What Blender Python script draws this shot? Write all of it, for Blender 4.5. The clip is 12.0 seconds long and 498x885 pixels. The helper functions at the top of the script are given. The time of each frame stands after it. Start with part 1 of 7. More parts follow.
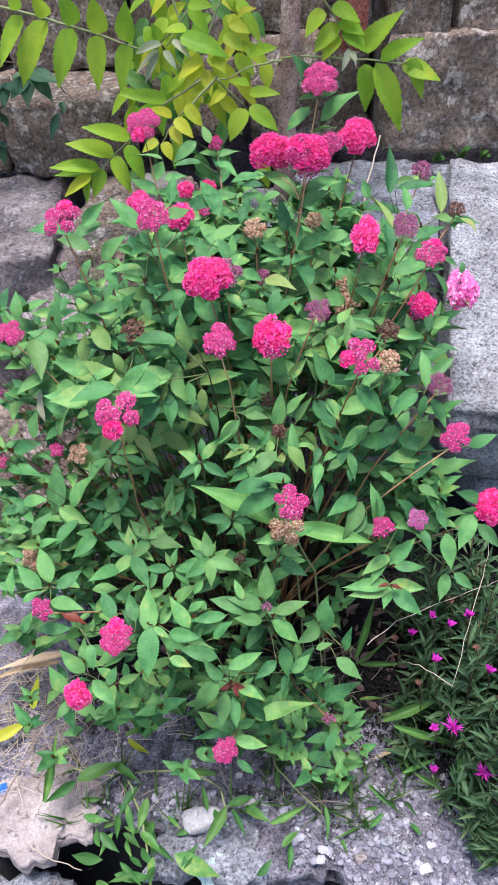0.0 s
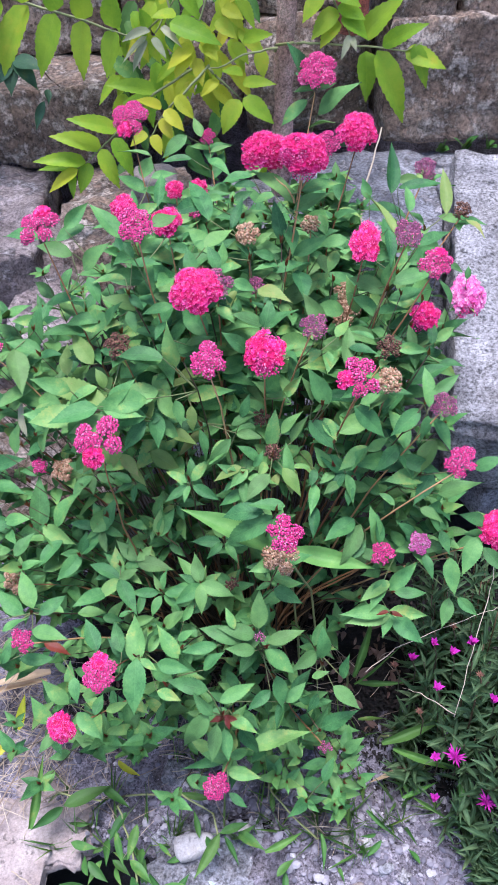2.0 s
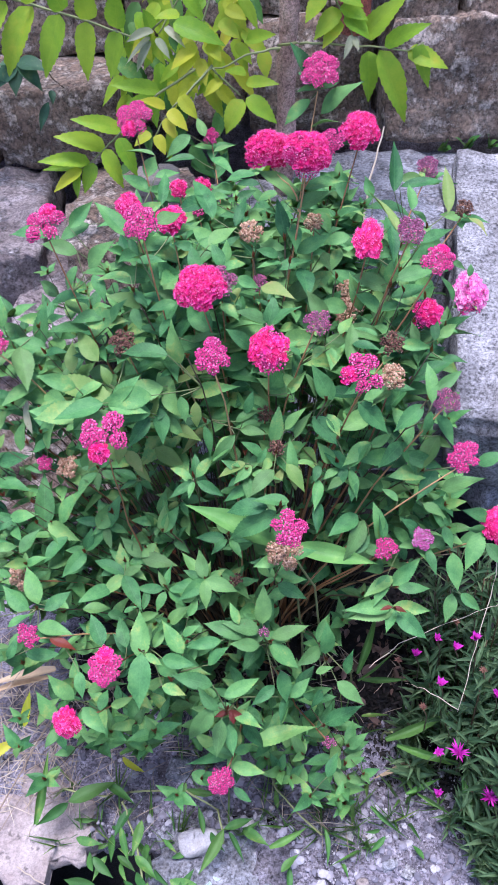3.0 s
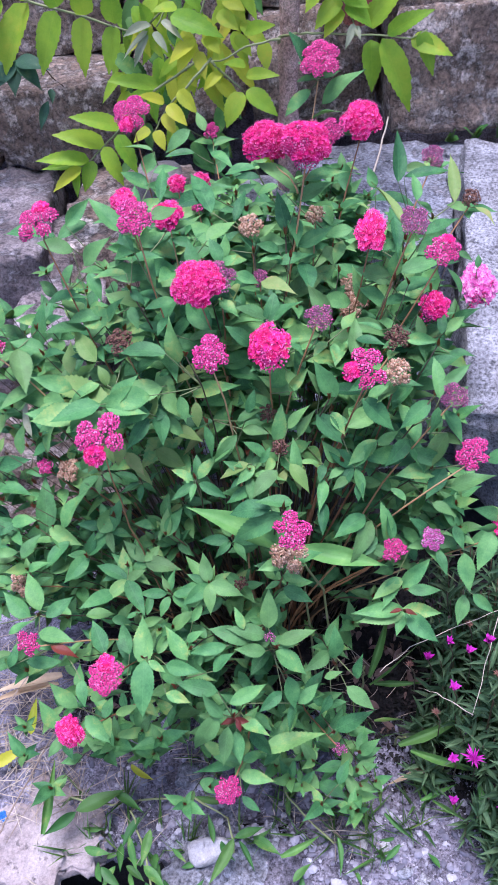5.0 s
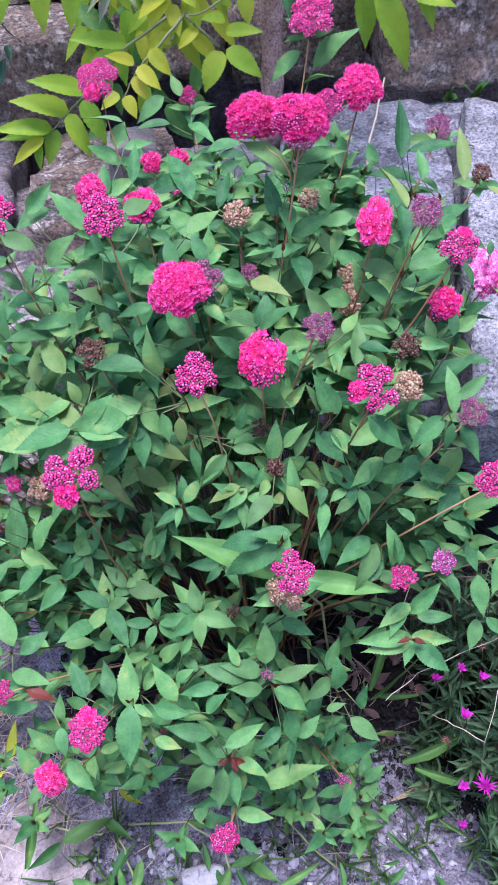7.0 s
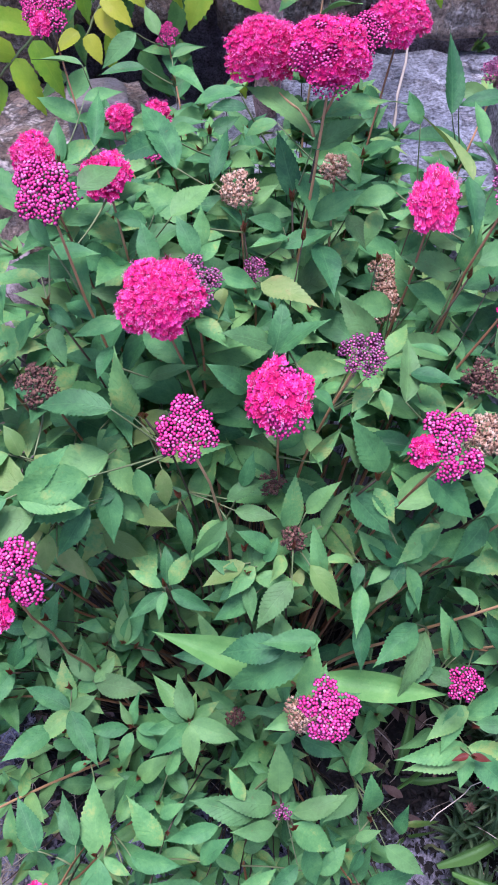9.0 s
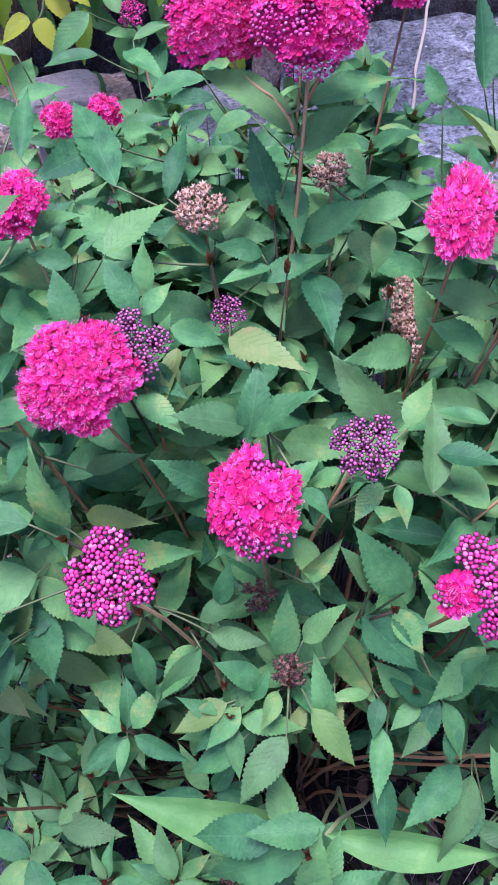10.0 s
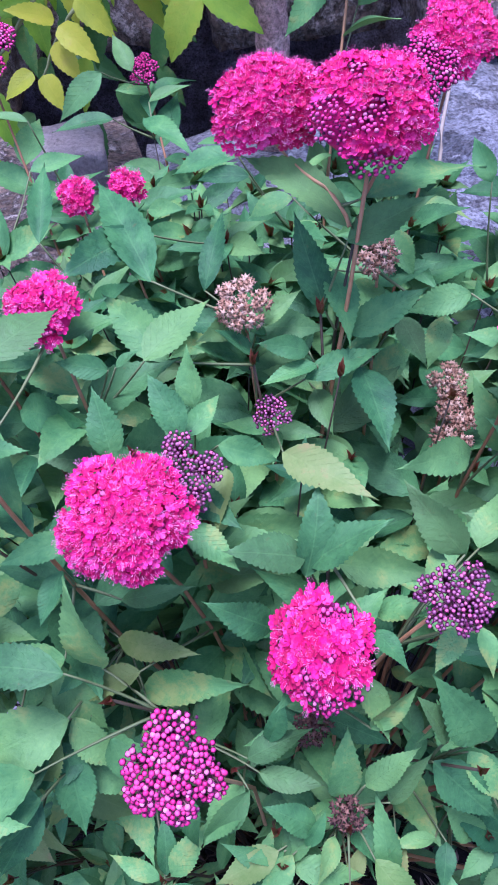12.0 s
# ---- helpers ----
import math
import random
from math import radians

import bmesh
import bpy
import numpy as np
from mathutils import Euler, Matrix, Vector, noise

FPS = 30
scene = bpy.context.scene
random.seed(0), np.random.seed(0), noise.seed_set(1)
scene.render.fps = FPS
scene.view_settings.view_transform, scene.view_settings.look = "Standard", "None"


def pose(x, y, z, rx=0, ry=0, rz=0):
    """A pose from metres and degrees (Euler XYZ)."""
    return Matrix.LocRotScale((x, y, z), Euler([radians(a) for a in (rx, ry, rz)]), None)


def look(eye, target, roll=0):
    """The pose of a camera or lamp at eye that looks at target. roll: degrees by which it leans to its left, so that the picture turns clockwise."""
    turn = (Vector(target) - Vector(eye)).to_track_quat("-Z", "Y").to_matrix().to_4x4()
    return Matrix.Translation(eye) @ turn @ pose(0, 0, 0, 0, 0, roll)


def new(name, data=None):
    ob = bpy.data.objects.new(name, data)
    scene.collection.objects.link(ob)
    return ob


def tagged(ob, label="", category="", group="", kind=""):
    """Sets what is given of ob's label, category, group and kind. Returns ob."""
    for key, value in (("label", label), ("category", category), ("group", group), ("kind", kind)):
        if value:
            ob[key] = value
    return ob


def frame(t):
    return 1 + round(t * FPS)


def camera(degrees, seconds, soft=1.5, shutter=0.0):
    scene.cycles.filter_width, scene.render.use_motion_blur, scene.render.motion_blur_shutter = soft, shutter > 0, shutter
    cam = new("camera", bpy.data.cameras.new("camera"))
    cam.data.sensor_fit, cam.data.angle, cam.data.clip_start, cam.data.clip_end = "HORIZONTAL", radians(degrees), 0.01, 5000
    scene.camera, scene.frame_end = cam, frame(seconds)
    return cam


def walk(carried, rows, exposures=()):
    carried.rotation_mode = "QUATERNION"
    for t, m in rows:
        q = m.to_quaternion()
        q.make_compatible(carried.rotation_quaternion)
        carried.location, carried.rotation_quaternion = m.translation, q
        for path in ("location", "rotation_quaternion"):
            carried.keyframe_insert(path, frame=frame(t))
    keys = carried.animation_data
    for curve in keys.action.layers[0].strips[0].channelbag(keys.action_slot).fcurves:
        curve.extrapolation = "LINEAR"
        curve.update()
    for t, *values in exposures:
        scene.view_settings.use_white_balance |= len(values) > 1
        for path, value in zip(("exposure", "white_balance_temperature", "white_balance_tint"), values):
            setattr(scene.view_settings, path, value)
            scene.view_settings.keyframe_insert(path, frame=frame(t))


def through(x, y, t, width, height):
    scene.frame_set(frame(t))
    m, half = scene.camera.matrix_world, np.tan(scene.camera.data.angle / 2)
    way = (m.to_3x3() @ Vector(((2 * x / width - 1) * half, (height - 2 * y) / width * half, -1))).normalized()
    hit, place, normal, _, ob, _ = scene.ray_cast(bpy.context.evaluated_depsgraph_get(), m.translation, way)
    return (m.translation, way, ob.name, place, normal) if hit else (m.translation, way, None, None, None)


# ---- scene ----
import functools

cam = camera(36.0, 12.0, soft=1.7)
PATH = [
    (0, (0.055, 0.065, 1.347), (0.007, 1.616, 0.085), -2.6),
    (0.5, (0.05, 0.101, 1.35), (0.016, 1.64, 0.073), -2.3),
    (1, (0.06, 0.128, 1.348), (0.014, 1.66, 0.063), -2.6),
    (1.5, (0.071, 0.148, 1.351), (0.017, 1.669, 0.053), -2.8),
    (2, (0.066, 0.15, 1.35), (0.016, 1.666, 0.046), -2.7),
    (2.5, (0.06, 0.143, 1.352), (0.011, 1.659, 0.049), -2.7),
    (4.5, (0.084, 0.137, 1.327), (-0.017, 1.669, 0.046), -4.4),
    (5, (0.08, 0.161, 1.329), (-0.016, 1.68, 0.032), -4.8),
    (5.5, (0.085, 0.176, 1.321), (-0.003, 1.691, 0.018), -4.9),
    (6, (0.087, 0.216, 1.324), (0.002, 1.707, -0.007), -5.1),
    (6.5, (0.074, 0.266, 1.32), (0.006, 1.725, -0.047), -5.1),
    (6.7, (0.07, 0.283, 1.322), (0.012, 1.725, -0.062), -4.9),
    (8.3, (0.054, 0.367, 1.286), (0.021, 1.78, -0.128), -5.3),
    (8.5, (0.05, 0.407, 1.275), (0.018, 1.804, -0.156), -5.4),
    (9, (0.038, 0.526, 1.205), (0.042, 1.908, -0.241), -3.6),
    (9.5, (0.056, 0.624, 1.175), (0.017, 1.989, -0.286), -5.5),
    (10, (0.088, 0.691, 1.136), (-0.02, 2.051, -0.327), -9.2),
    (10.5, (0.069, 0.736, 1.147), (0.0, 2.091, -0.322), -8.5),
    (11, (0.083, 0.741, 1.138), (-0.041, 2.139, -0.287), -11.4),
    (11.5, (0.065, 0.767, 1.145), (-0.034, 2.147, -0.3), -10.4),
    (12, (0.051, 0.768, 1.148), (-0.001, 2.156, -0.291), -8.1),
]
walk(cam, [(t, look(eye, target, roll)) for t, eye, target, roll in PATH], exposures=[(0.0, 1.29, 5900, 14), (2.5, 1.29, 5520, 22), (6.5, 1.23, 5300, 29), (8.5, 1.19, 5350, 30), (9.5, 1.16, 5180, 38), (10.5, 1.14, 4960, 39), (12.0, 1.14, 4850, 42)])

# ---- world and light ----
world = bpy.data.worlds.new("open_shade_sky")
scene.world = world
world.use_nodes = True
wn, wl = world.node_tree.nodes, world.node_tree.links
sky = wn.new("ShaderNodeTexSky")
sky.sky_type, sky.sun_disc = "NISHITA", False
sky.sun_elevation, sky.sun_rotation = radians(58), radians(200)
wn["Background"].inputs["Strength"].default_value = 0.092
wl.new(sky.outputs["Color"], wn["Background"].inputs["Color"])
sun = new("sun", bpy.data.lights.new("sun", "SUN"))
sun.data.energy, sun.data.angle, sun.data.color = 2.9, radians(24), (1.0, 0.94, 0.86)
sun.matrix_world = look((0.0, 0.75, 4.0), (0.0, 1.0, 0.3))


# ---- materials ----
def ramp(nt, fac, stops):
    node = nt.nodes.new("ShaderNodeValToRGB")
    while len(node.color_ramp.elements) < len(stops):
        node.color_ramp.elements.new(0.5)
    for e, (p, c) in zip(node.color_ramp.elements, stops):
        e.position, e.color = p, (*c, 1)
    nt.links.new(fac, node.inputs["Fac"])
    return node.outputs["Color"]


def noise_tex(nt, coord, scale, detail=4.0, rough=0.6):
    node = nt.nodes.new("ShaderNodeTexNoise")
    node.inputs["Scale"].default_value, node.inputs["Detail"].default_value, node.inputs["Roughness"].default_value = scale, detail, rough
    nt.links.new(coord, node.inputs["Vector"])
    return node.outputs["Fac"]


def maths(nt, op, a, b=0.0):
    node = nt.nodes.new("ShaderNodeMath")
    node.operation = op
    for socket, v in zip(node.inputs, (a, b)):
        if isinstance(v, (int, float)):
            socket.default_value = v
        else:
            nt.links.new(v, socket)
    return node.outputs[0]


def blend(nt, fac, a, b, mode="MIX"):
    node = nt.nodes.new("ShaderNodeMix")
    node.data_type, node.blend_type = "RGBA", mode
    for socket, v in ((node.inputs[0], fac), (node.inputs[6], a), (node.inputs[7], b)):
        if isinstance(v, (int, float)):
            socket.default_value = v
        elif isinstance(v, tuple):
            socket.default_value = (*v, 1)
        else:
            nt.links.new(v, socket)
    return node.outputs[2]


def shader(name, rough=0.7):
    m = bpy.data.materials.new(name)
    m.use_nodes = True
    nt = m.node_tree
    bsdf = nt.nodes["Principled BSDF"]
    bsdf.inputs["Roughness"].default_value = rough
    return m, nt, bsdf


def bump(nt, bsdf, height, strength, distance):
    node = nt.nodes.new("ShaderNodeBump")
    node.inputs["Strength"].default_value, node.inputs["Distance"].default_value = strength, distance
    nt.links.new(height, node.inputs["Height"])
    nt.links.new(node.outputs["Normal"], bsdf.inputs["Normal"])


def any_random(nt):
    """A random value for each object and each loose piece."""
    a = nt.nodes.new("ShaderNodeObjectInfo").outputs["Random"]
    b = nt.nodes.new("ShaderNodeNewGeometry").outputs["Random Per Island"]
    return maths(nt, "FRACT", maths(nt, "ADD", a, b))


def place(nt):
    return nt.nodes.new("ShaderNodeNewGeometry").outputs["Position"]


def rock_material(name, dark, mid, light, scale=9.0, grain=160.0, stain=(0.12, 0.09, 0.06), lift=0.006, speckle=0.8, crust=None, cover=0.5):
    """Stone with broad tones, grains, dark stains, pits and, where crust is given, sharp-edged patches of that colour."""
    m, nt, bsdf = shader(name, 0.9)
    p = place(nt)
    broad = noise_tex(nt, p, scale, 8, 0.7)
    fine = noise_tex(nt, p, grain, 4, 0.75)
    col = ramp(nt, broad, [(0.34, dark), (0.5, mid), (0.66, light)])
    patch = ramp(nt, noise_tex(nt, p, scale * 0.55, 7, 0.75), [(0.52, (0, 0, 0)), (0.64, (1, 1, 1))])
    col = blend(nt, maths(nt, "MULTIPLY", patch, 0.55), col, stain)
    h = maths(nt, "ADD", maths(nt, "MULTIPLY", broad, 2.0), maths(nt, "MULTIPLY", fine, 0.6))
    if crust:
        scab = ramp(nt, noise_tex(nt, p, scale * 1.7, 10, 0.78), [(cover - 0.03, (0, 0, 0)), (cover + 0.04, (1, 1, 1))])
        col = blend(nt, maths(nt, "MULTIPLY", scab, 0.85), col, crust)
        h = maths(nt, "ADD", h, maths(nt, "MULTIPLY", scab, 0.5))
    pits = ramp(nt, noise_tex(nt, p, scale * 4.5, 6, 0.7), [(0.3, (1, 1, 1)), (0.4, (0, 0, 0))])
    col = blend(nt, maths(nt, "MULTIPLY", pits, 0.6), col, tuple(0.35 * c for c in dark))
    speck = ramp(nt, fine, [(0.36, (0.3, 0.29, 0.29)), (0.5, (1, 1, 1)), (0.64, (1.6, 1.6, 1.62))])
    col = blend(nt, speckle, col, speck, "MULTIPLY")
    tint = nt.nodes.new("ShaderNodeObjectInfo").outputs["Random"]
    col = blend(nt, 0.7, col, ramp(nt, tint, [(0.0, (0.8, 0.78, 0.76)), (1.0, (1.15, 1.12, 1.1))]), "MULTIPLY")
    nt.links.new(col, bsdf.inputs["Base Color"])
    bump(nt, bsdf, maths(nt, "SUBTRACT", h, maths(nt, "MULTIPLY", pits, 0.8)), 1.0, lift * 0.9)
    return m


def leaf_material(name, deep, mid, pale, aged, rough=0.42, through=0.25, veins=11.0, spotted=0.35):
    m, nt, bsdf = shader(name, rough)
    uv = nt.nodes.new("ShaderNodeUVMap").outputs["UV"]
    sep = nt.nodes.new("ShaderNodeSeparateXYZ")
    nt.links.new(uv, sep.inputs[0])
    u, v = sep.outputs[0], sep.outputs[1]
    side = maths(nt, "ABSOLUTE", maths(nt, "SUBTRACT", u, 0.5))
    wave = maths(nt, "FRACT", maths(nt, "MULTIPLY", maths(nt, "SUBTRACT", v, maths(nt, "MULTIPLY", side, 0.55)), veins))
    vein = maths(nt, "LESS_THAN", wave, 0.1)
    mid_rib = maths(nt, "LESS_THAN", side, 0.018)
    lines = maths(nt, "MAXIMUM", maths(nt, "MULTIPLY", vein, 0.45), maths(nt, "MULTIPLY", mid_rib, 0.8))
    r = any_random(nt)
    p = place(nt)
    mottled = noise_tex(nt, p, 55.0, 4, 0.6)
    fine = noise_tex(nt, p, 420.0, 3, 0.7)
    fac = maths(nt, "ADD", maths(nt, "MULTIPLY", r, 0.62), maths(nt, "ADD", maths(nt, "SUBTRACT", mottled, 0.31), maths(nt, "MULTIPLY", maths(nt, "SUBTRACT", fine, 0.5), 0.4)))
    col = ramp(nt, fac, [(0.12, deep), (0.48, mid), (0.78, pale), (0.92, aged)])
    col = blend(nt, maths(nt, "MULTIPLY", lines, 0.17), col, tuple(min(1.0, c * 1.25 + 0.01) for c in pale))
    other = maths(nt, "FRACT", maths(nt, "MULTIPLY", r, 17.3))
    col = blend(nt, maths(nt, "MULTIPLY", maths(nt, "POWER", other, 3.0), 0.3), col, aged)
    edge = ramp(nt, side, [(0.33, (1, 1, 1)), (0.5, (0.86, 0.88, 0.84))])
    col = blend(nt, 1.0, col, edge, "MULTIPLY")
    spots = ramp(nt, noise_tex(nt, p, 210.0, 2, 0.5), [(0.7, (0, 0, 0)), (0.78, (1, 1, 1))])
    col = blend(nt, maths(nt, "MULTIPLY", spots, spotted), col, (0.14, 0.085, 0.035))
    nt.links.new(col, bsdf.inputs["Base Color"])
    bsdf.inputs["Specular IOR Level"].default_value = 0.26
    bump(nt, bsdf, maths(nt, "ADD", maths(nt, "MULTIPLY", lines, -0.35), maths(nt, "ADD", mottled, maths(nt, "MULTIPLY", fine, 0.3))), 0.9, 0.0016)
    back = nt.nodes.new("ShaderNodeBsdfTranslucent")
    nt.links.new(blend(nt, 0.5, col, (0.3, 0.42, 0.04)), back.inputs["Color"])
    mix = nt.nodes.new("ShaderNodeMixShader")
    mix.inputs[0].default_value = through
    nt.links.new(bsdf.outputs[0], mix.inputs[1])
    nt.links.new(back.outputs[0], mix.inputs[2])
    nt.links.new(mix.outputs[0], nt.nodes["Material Output"].inputs["Surface"])
    return m


def piece_material(name, stops, rough=0.6, scale=300.0, sheen=0.0):
    """Small loose pieces, each in a colour of its own out of the ramp, with a fine grain."""
    m, nt, bsdf = shader(name, rough)
    r = any_random(nt)
    n = noise_tex(nt, place(nt), scale, 3, 0.6)
    fac = maths(nt, "ADD", maths(nt, "MULTIPLY", r, 0.8), maths(nt, "MULTIPLY", n, 0.3))
    nt.links.new(ramp(nt, fac, stops), bsdf.inputs["Base Color"])
    bump(nt, bsdf, n, 0.4, 0.001)
    bsdf.inputs["Sheen Weight"].default_value = sheen
    return m


SPIREA_LEAF = leaf_material("spirea_leaf", (0.026, 0.104, 0.036), (0.074, 0.22, 0.066), (0.14, 0.325, 0.09), (0.27, 0.36, 0.095), 0.56, 0.07)
PINNATE_LEAF = leaf_material("pinnate_leaf", (0.19, 0.4, 0.03), (0.31, 0.53, 0.035), (0.46, 0.6, 0.045), (0.58, 0.6, 0.05), 0.42, 0.5, 9.0)
YELLOW_LEAF = leaf_material("yellow_leaf", (0.42, 0.5, 0.03), (0.58, 0.62, 0.035), (0.68, 0.66, 0.05), (0.66, 0.58, 0.08), 0.42, 0.5, 9.0)
AGED_LEAF = leaf_material("aged_leaf", (0.105, 0.215, 0.05), (0.165, 0.285, 0.068), (0.25, 0.34, 0.1), (0.34, 0.3, 0.11), 0.55, 0.18, 11.0, 0.95)
WEED_LEAF = leaf_material("weed_leaf", (0.022, 0.085, 0.02), (0.04, 0.135, 0.03), (0.085, 0.21, 0.045), (0.2, 0.28, 0.06), 0.5, 0.12, 0.0)
BLADE_LEAF = leaf_material("blade_leaf", (0.075, 0.215, 0.05), (0.11, 0.275, 0.065), (0.155, 0.33, 0.085), (0.22, 0.39, 0.1), 0.5, 0.15, 0.0)
GRASS_LEAF = leaf_material("grass_leaf", (0.045, 0.14, 0.035), (0.075, 0.2, 0.045), (0.13, 0.28, 0.06), (0.26, 0.32, 0.08), 0.45, 0.2, 0.0)
CREEPER_LEAF = leaf_material("creeper_leaf", (0.012, 0.04, 0.025), (0.025, 0.07, 0.04), (0.05, 0.12, 0.06), (0.12, 0.17, 0.07), 0.5, 0.08, 0.0)
RED_LEAF = leaf_material("red_leaf", (0.1, 0.012, 0.016), (0.16, 0.018, 0.022), (0.22, 0.04, 0.03), (0.2, 0.08, 0.04))
GREY_LEAF = leaf_material("grey_leaf", (0.2, 0.24, 0.13), (0.3, 0.33, 0.2), (0.4, 0.4, 0.26), (0.4, 0.36, 0.22))
DRY_LEAF = leaf_material("dry_leaf", (0.1, 0.055, 0.045), (0.16, 0.095, 0.08), (0.27, 0.18, 0.15), (0.34, 0.25, 0.2), 0.85, 0.1, 0.0)
SUCCULENT = leaf_material("narrow_leaf", (0.016, 0.045, 0.02), (0.045, 0.1, 0.045), (0.11, 0.185, 0.085), (0.2, 0.27, 0.13), 0.5, 0.15, 0.0)
# rotted leaf bits, coloured near black for shade as well as decay
SHADED_MOULD = piece_material("leaf_mould", [(0.0, (0.006, 0.005, 0.005)), (0.6, (0.014, 0.011, 0.01)), (1.0, (0.04, 0.028, 0.024))], 0.9, 200)
PETAL = piece_material("petal", [(0.0, (0.3, 0.0, 0.04)), (0.4, (0.6, 0.0, 0.11)), (0.75, (0.79, 0.006, 0.2)), (1.0, (0.88, 0.12, 0.4))], 0.75, 500)
PALE_PETAL = piece_material("pale_petal", [(0.0, (0.55, 0.02, 0.24)), (0.5, (0.76, 0.13, 0.42)), (1.0, (0.88, 0.5, 0.68))], 0.6, 400)
STAMEN = piece_material("stamen", [(0.0, (0.74, 0.01, 0.2)), (0.45, (0.86, 0.1, 0.38)), (1.0, (0.94, 0.52, 0.72))], 0.5)
BUD = piece_material("bud", [(0.0, (0.5, 0.01, 0.14)), (0.4, (0.68, 0.03, 0.2)), (0.8, (0.8, 0.09, 0.3)), (1.0, (0.88, 0.36, 0.52))], 0.6)
DULL_BUD = piece_material("dull_bud", [(0.0, (0.19, 0.045, 0.11)), (0.45, (0.33, 0.1, 0.2)), (0.75, (0.48, 0.17, 0.3)), (0.9, (0.8, 0.15, 0.31)), (1.0, (0.85, 0.22, 0.4))], 0.55)
CALYX_SKIN = piece_material("calyx", [(0.0, (0.06, 0.008, 0.04)), (0.5, (0.16, 0.016, 0.085)), (1.0, (0.32, 0.045, 0.18))], 0.6)
BUD_STALK = piece_material("bud_stalk", [(0.0, (0.2, 0.05, 0.1)), (1.0, (0.34, 0.15, 0.18))], 0.6)
SPENT = piece_material("spent_floret", [(0.0, (0.22, 0.095, 0.05)), (0.5, (0.45, 0.255, 0.15)), (1.0, (0.66, 0.45, 0.31))], 0.9)
DARK_SPENT = piece_material("dark_spent_floret", [(0.0, (0.05, 0.02, 0.016)), (0.6, (0.14, 0.06, 0.04)), (1.0, (0.28, 0.14, 0.09))], 0.85)
# stem brown darkened so that the shrub's inner shade is in the colour
DARK_STEM = piece_material("dark_stem", [(0.0, (0.035, 0.03, 0.015)), (0.6, (0.06, 0.042, 0.02)), (1.0, (0.11, 0.065, 0.03))], 0.6, 120)
TAN_LEAF = leaf_material("tan_leaf", (0.4, 0.28, 0.17), (0.52, 0.38, 0.24), (0.62, 0.48, 0.32), (0.6, 0.46, 0.3), 0.8, 0.1, 0.0)
STEM = piece_material("stem_bark", [(0.0, (0.17, 0.07, 0.03)), (0.6, (0.4, 0.19, 0.075)), (1.0, (0.58, 0.35, 0.16))], 0.65, 120)
GREEN_STALK = piece_material("green_stalk", [(0.0, (0.16, 0.18, 0.06)), (1.0, (0.32, 0.34, 0.14))], 0.6, 120)
LEAF_STALK = piece_material("leaf_stalk", [(0.0, (0.09, 0.13, 0.04)), (1.0, (0.2, 0.23, 0.09))], 0.6, 120)
TWIG = piece_material("dry_twig", [(0.0, (0.2, 0.14, 0.1)), (0.6, (0.4, 0.32, 0.24)), (1.0, (0.58, 0.49, 0.37))], 0.85, 150)
BARK = rock_material("young_bark", (0.3, 0.165, 0.14), (0.5, 0.315, 0.27), (0.64, 0.45, 0.39), 30, 220, (0.18, 0.13, 0.1), 0.003)
MAGENTA = piece_material("magenta_petal", [(0.0, (0.36, 0.004, 0.25)), (1.0, (0.62, 0.06, 0.48))], 0.5)
PEBBLE = piece_material("pebble", [(0.0, (0.05, 0.047, 0.062)), (0.4, (0.16, 0.15, 0.185)), (0.75, (0.28, 0.26, 0.3)), (0.96, (0.41, 0.39, 0.42)), (1.0, (0.64, 0.63, 0.64))], 0.85, 250)
WHITE_STONE = rock_material("white_stone", (0.38, 0.36, 0.37), (0.5, 0.48, 0.49), (0.6, 0.585, 0.59), 20, 200, (0.45, 0.4, 0.36), 0.002, 0.3)
GREY_ROCK = rock_material("grey_rock", (0.16, 0.157, 0.172), (0.3, 0.296, 0.316), (0.43, 0.427, 0.455), 12, 170, (0.2, 0.19, 0.19), 0.007, 1.0)
BROWN_ROCK = rock_material("brown_rock", (0.09, 0.058, 0.042), (0.25, 0.176, 0.132), (0.43, 0.33, 0.265), 13, 120, (0.15, 0.11, 0.082), 0.009, 0.9, (0.56, 0.475, 0.415), 0.52)
MAUVE_ROCK = rock_material("mauve_rock", (0.075, 0.058, 0.058), (0.225, 0.185, 0.182), (0.36, 0.31, 0.31), 10, 150, (0.14, 0.115, 0.108), 0.008, 0.8, (0.4, 0.37, 0.38), 0.57)
PALE_ROCK = rock_material("pale_rock", (0.225, 0.178, 0.168), (0.3, 0.25, 0.238), (0.38, 0.328, 0.312), 12, 200, (0.3, 0.24, 0.2), 0.003, 0.35)
BLUE_ROCK = rock_material("blue_grey_rock", (0.1, 0.103, 0.12), (0.215, 0.22, 0.25), (0.34, 0.345, 0.38), 11, 170, (0.17, 0.155, 0.15), 0.007, 0.9, (0.4, 0.38, 0.4), 0.56)
SOIL = rock_material("gravelly_soil", (0.06, 0.055, 0.067), (0.19, 0.174, 0.212), (0.37, 0.345, 0.41), 22, 230, (0.1, 0.08, 0.075), 0.007, 1.0)


